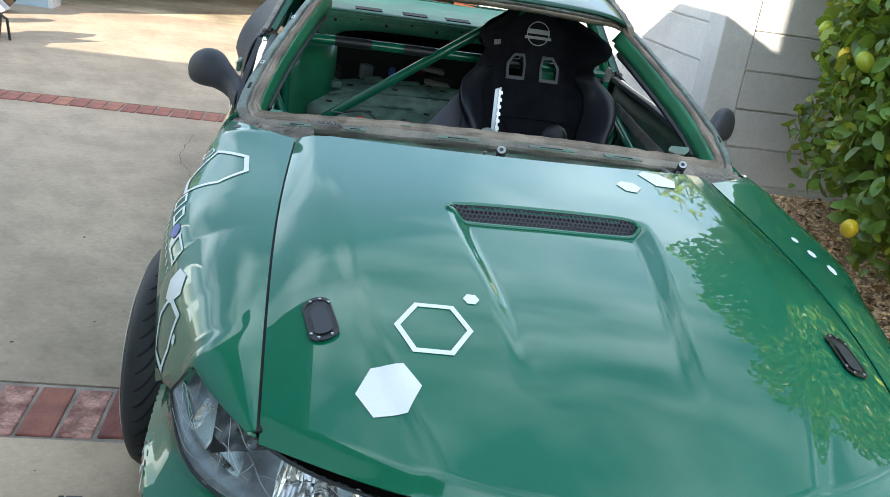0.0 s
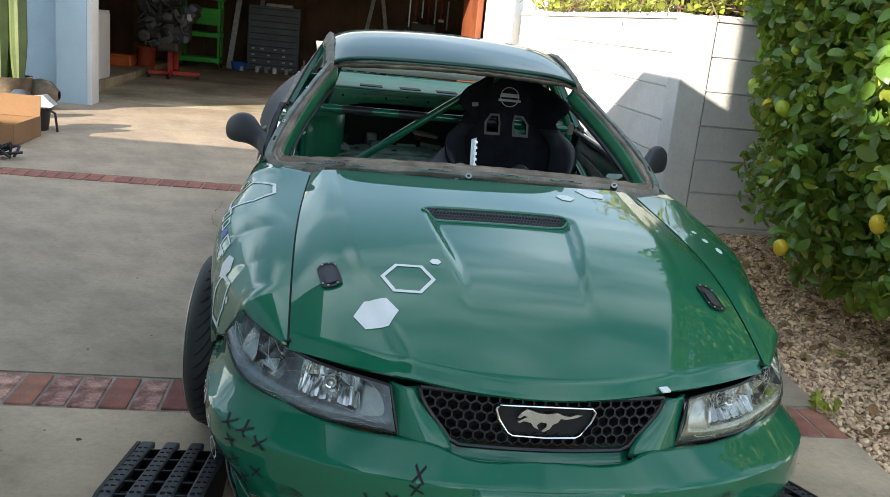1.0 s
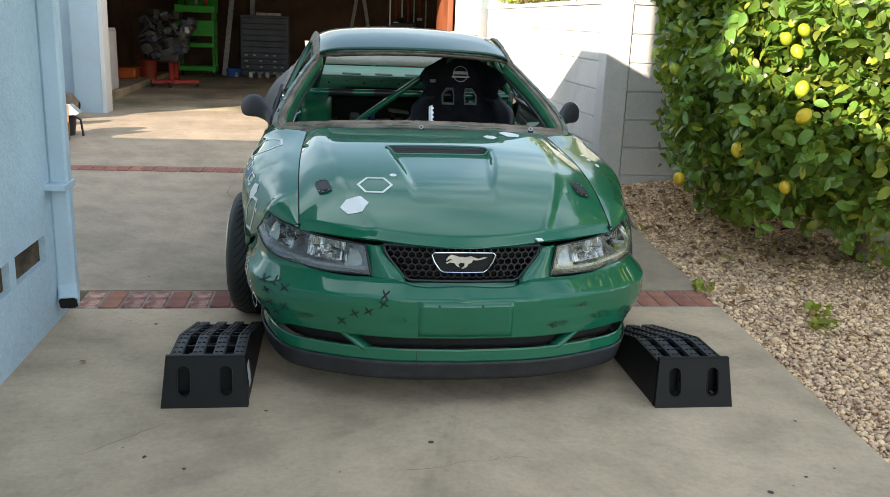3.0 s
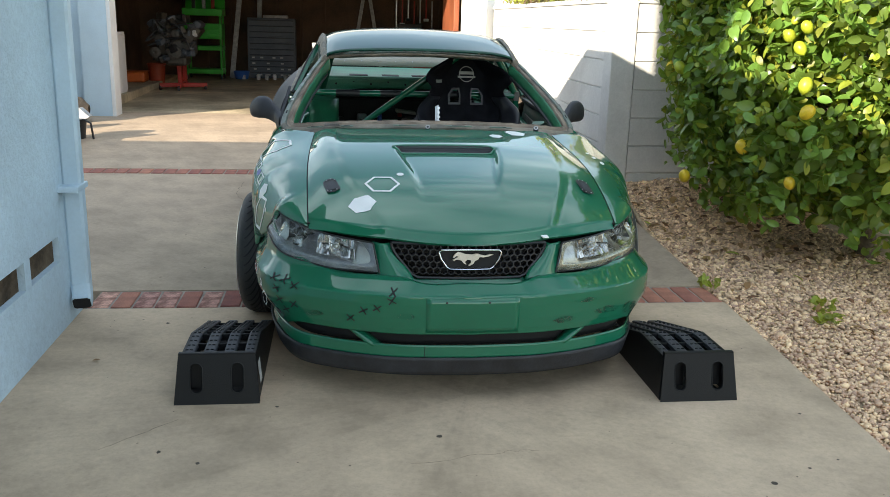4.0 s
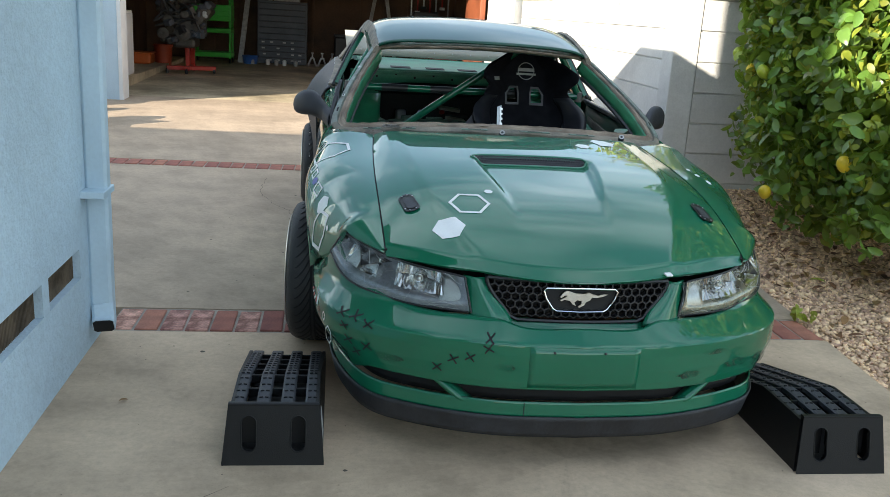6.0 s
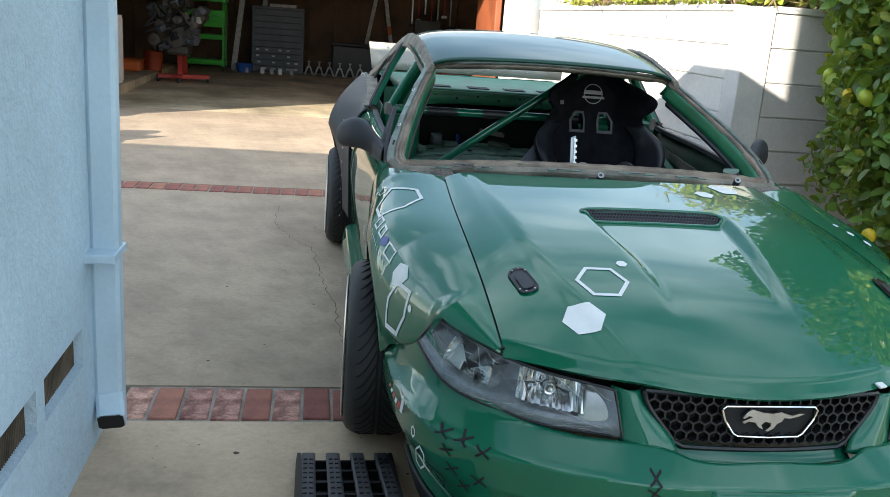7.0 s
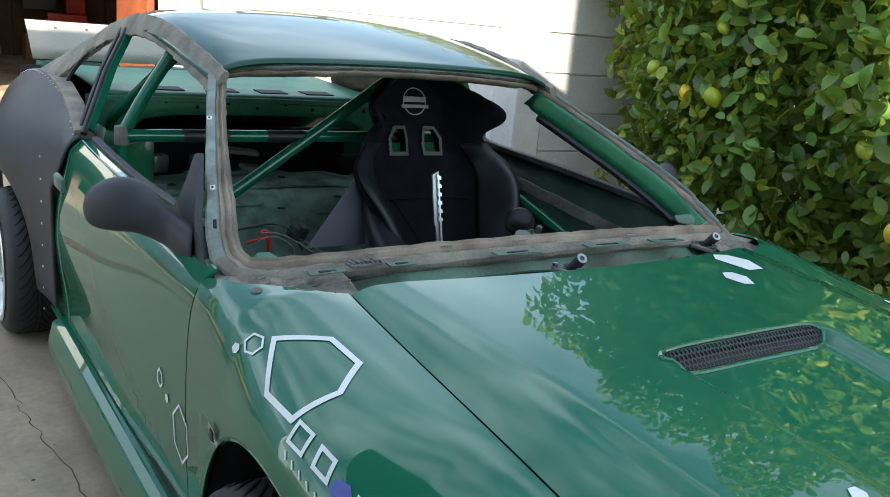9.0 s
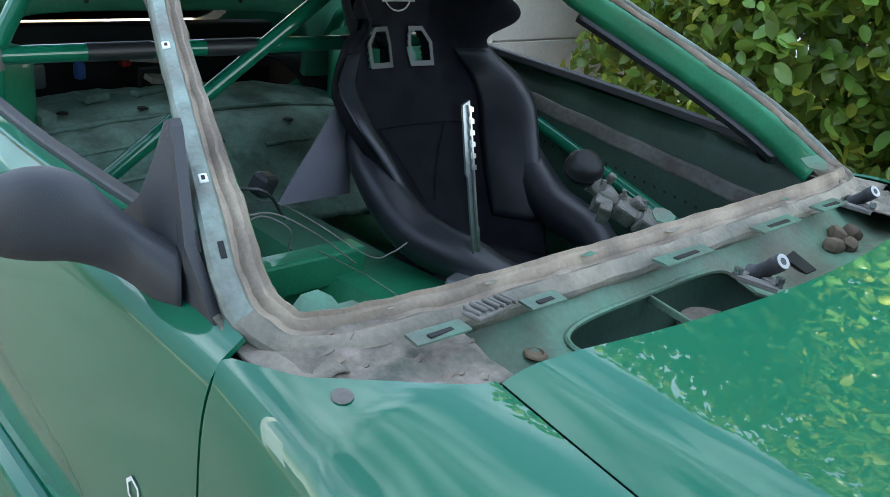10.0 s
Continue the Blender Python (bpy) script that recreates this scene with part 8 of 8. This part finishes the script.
part("hinge", block_bm((0.2, 0.05, 0.08), (0, 0, 1.72), bevel=0.01), BLACK, ladder)
chest = thing("tool_chest", "red steel tool chest by the back wall", "tool chest", "", (1.35, 15.5, gz(15.5)))
part("body", block_bm((0.6, 0.42, 0.75), (0, 0, 0.4), bevel=0.01), REDPAINT, chest)
for k in range(4):
    part("drawer", block_bm((0.55, 0.02, 0.13), (0, -0.215, 0.15 + 0.155 * k), bevel=0.005), REDPAINT, chest)
for k, (x, z, s, m) in enumerate(((1.0, 1.05, (0.5, 0.4, 0.4), BLACK), (1.55, 1.0, (0.3, 0.4, 0.3), REDPAINT), (0.95, 0.25, (0.35, 0.35, 0.4), CARD))):
    o = thing("storage_box", "worn storage box stacked in the garage", "box", "", (x, 15.9, gz(15.9) + z - 0.25 if z > 0.5 else gz(15.9)))
    part("carton", block_bm(s, (0, 0, s[2] / 2), bevel=0.01), m, o)
for k in range(7):
    tool = thing("hanging_tool", "red handled tool hanging on the timber wall", "tool", "hanging tools", (0.75 + 0.13 * k, 16.38, 1.55 + 0.1 * (k % 3)))
    part("shaft", bar_bm([(0, 0, -0.3), (0, 0, 0.3)], 0.03, 0.02, up=(0, 1, 0)), REDPAINT if k % 2 else ZINC, tool)
    part("head", block_bm((0.11, 0.03, 0.06), (0, -0.02, -0.3), bevel=0.01), ZINC if k % 2 else BLACK, tool)
for x0, x1, y0, z1 in ((-2.72, -2.5, 15.7, 2.1), (-2.2, -2.14, 15.95, 2.2)):
    plank = thing("metal_track", "pale metal track leaning on the back wall", "metal track", "leaning tracks", (x0, y0, gz(15.9)))
    part("rail", bar_bm([(0, 0, 0.0), (x1 - x0, 0.35, z1)], 0.1, 0.04, up=(0, 1, 0)), LABELS, plank)
whitebox = thing("white_cabinet", "white painted cabinet standing on the garage step", "cabinet", "", (-4.13, 10.85, 0.2))
part("body", block_bm((0.62, 0.75, 0.93), (0, 0, 0.475), bevel=0.01), WHITEPAINT, whitebox)
part("door", block_bm((0.02, 0.68, 0.85), (0.315, 0, 0.475), bevel=0.006), WHITEPAINT, whitebox)
step = block("garage_step", (0.9, 5.2, 0.14), (-4.2, 12.6, 0.15), GARAGE_CONCRETE, None, "low concrete step inside the garage", bevel=0.01)
tagged(step, "", "step", kind="structure")

# cactus, pot and boxes beside the house
pot = thing("clay_pot", "mottled clay pot with a tall cactus by the garage jamb", "plant pot", "", (-4.15, 8.3, ground_z(8.3)))
part("bowl", lathe_bm([(0.0001, 0.0), (0.16, 0.0), (0.22, 0.18), (0.24, 0.34), (0.25, 0.36), (0.22, 0.36), (0.2, 0.3)], 24), TERRA, pot, "", True)
cactus = thing("column_cactus", "tall ribbed column cactus in a clay pot", "cactus", "", (-4.15, 8.3, ground_z(8.3) + 0.3))
for x, y, r, h in ((-0.08, 0, 0.1, 2.0), (0.1, 0.02, 0.085, 1.9), (-0.22, 0.06, 0.08, 1.6), (0.0, 0.12, 0.07, 1.4)):
    bm = bmesh.new()
    rings = []
    for j in range(14):
        z = h * j / 13
        rr = r * (0.55 + 0.45 * min(1, 5 * j / 13)) * (1 if j < 12 else 0.6 if j < 13 else 0.1)
        rings.append([bm.verts.new((x + rr * (1 + 0.16 * (k % 2)) * math.cos(2 * math.pi * k / 16), y + rr * (1 + 0.16 * (k % 2)) * math.sin(2 * math.pi * k / 16), z)) for k in range(16)])
    for a, b in zip(rings, rings[1:]):
        for k in range(16):
            bm.faces.new((a[k], a[(k + 1) % 16], b[(k + 1) % 16], b[k]))
    part("column", bm, CACTUS, cactus)
carton = thing("cardboard_box", "open brown cardboard box on the driveway", "cardboard box", "", (-3.6, 6.43, ground_z(6.43)), 0)
for x, y, sx, sy in ((0, -0.35, 0.54, 0.008), (0, 0.35, 0.54, 0.008), (-0.27, 0, 0.008, 0.7), (0.27, 0, 0.008, 0.7)):
    part("side", block_bm((sx, sy, 0.19), (x, y, 0.1), bevel=0.001), CARD, carton)
part("bottom", block_bm((0.54, 0.7, 0.008), (0, 0, 0.008), bevel=0.001), CARD, carton)
part("flap", block_bm((0.54, 0.2, 0.006), (0, 0.36, 0.28), (80, 0, 0), 0.001), CARD, carton)
bag = thing("black_tub", "black plastic tub with scrap by the cactus", "tub", "", (-3.5, 7.12, ground_z(7.1)))
part("tub", lathe_bm([(0.0001, 0), (0.13, 0), (0.155, 0.2), (0.165, 0.215), (0.14, 0.2)], 20), BLACK, bag, "", True)
scrap = thing("scrap_metal", "dented pale bodywork scrap lying on the tub", "scrap", "", (-3.5, 7.15, ground_z(7.1) + 0.2))
part("scrap_sheet", prism_bm([(-0.2, 0), (0.16, 0.02), (0.2, 0.05), (0.1, 0.14), (-0.14, 0.1)], 0.14, lambda a, b, c: Vector((a, c - 0.07, b))), LABELS, scrap)
part("scrap_rod", tube_bm([(0.1, -0.05, 0.03), (0.22, -0.1, -0.02), (0.24, -0.1, -0.2)], 0.012, 6), BLACK, scrap)
jug = thing("clay_jug", "tan mottled clay jug lying beside the cactus", "jug", "", (-3.88, 8.5, ground_z(8.5) + 0.165))
part("belly", lathe_bm([(0.0001, -0.2), (0.09, -0.19), (0.15, -0.11), (0.17, 0.0), (0.145, 0.11), (0.08, 0.17), (0.05, 0.2)], 24, axis="x"), TERRA, jug, "", True)
dome = thing("lamp_shade", "dark grey metal lamp shade dropped on the pile", "lamp shade", "", (-3.86, 7.8, ground_z(7.8) + 0.16))
part("shade", lathe_bm([(0.0001, 0.13), (0.06, 0.12), (0.11, 0.07), (0.13, 0.0), (0.125, -0.06)], 20), SLATE, dome, "", True)
block("shade_rest", (0.1, 0.1, 0.12), (0, 0, -0.09), BLACK, dome, bevel=0.02)
tyre_bits = thing("black_bracket", "tangle of black metal brackets on the driveway", "bracket", "", (-3.22, 5.62, ground_z(5.62)))
for k in range(6):
    part("rod", tube_bm(smooth_path([(random.uniform(-0.2, 0.2), random.uniform(-0.1, 0.1), 0.02), (random.uniform(-0.2, 0.2), random.uniform(-0.1, 0.1), random.uniform(0.05, 0.14)), (random.uniform(-0.2, 0.2), random.uniform(-0.1, 0.1), 0.02)], 4), 0.012, 6), BLACK, tyre_bits, "", True)
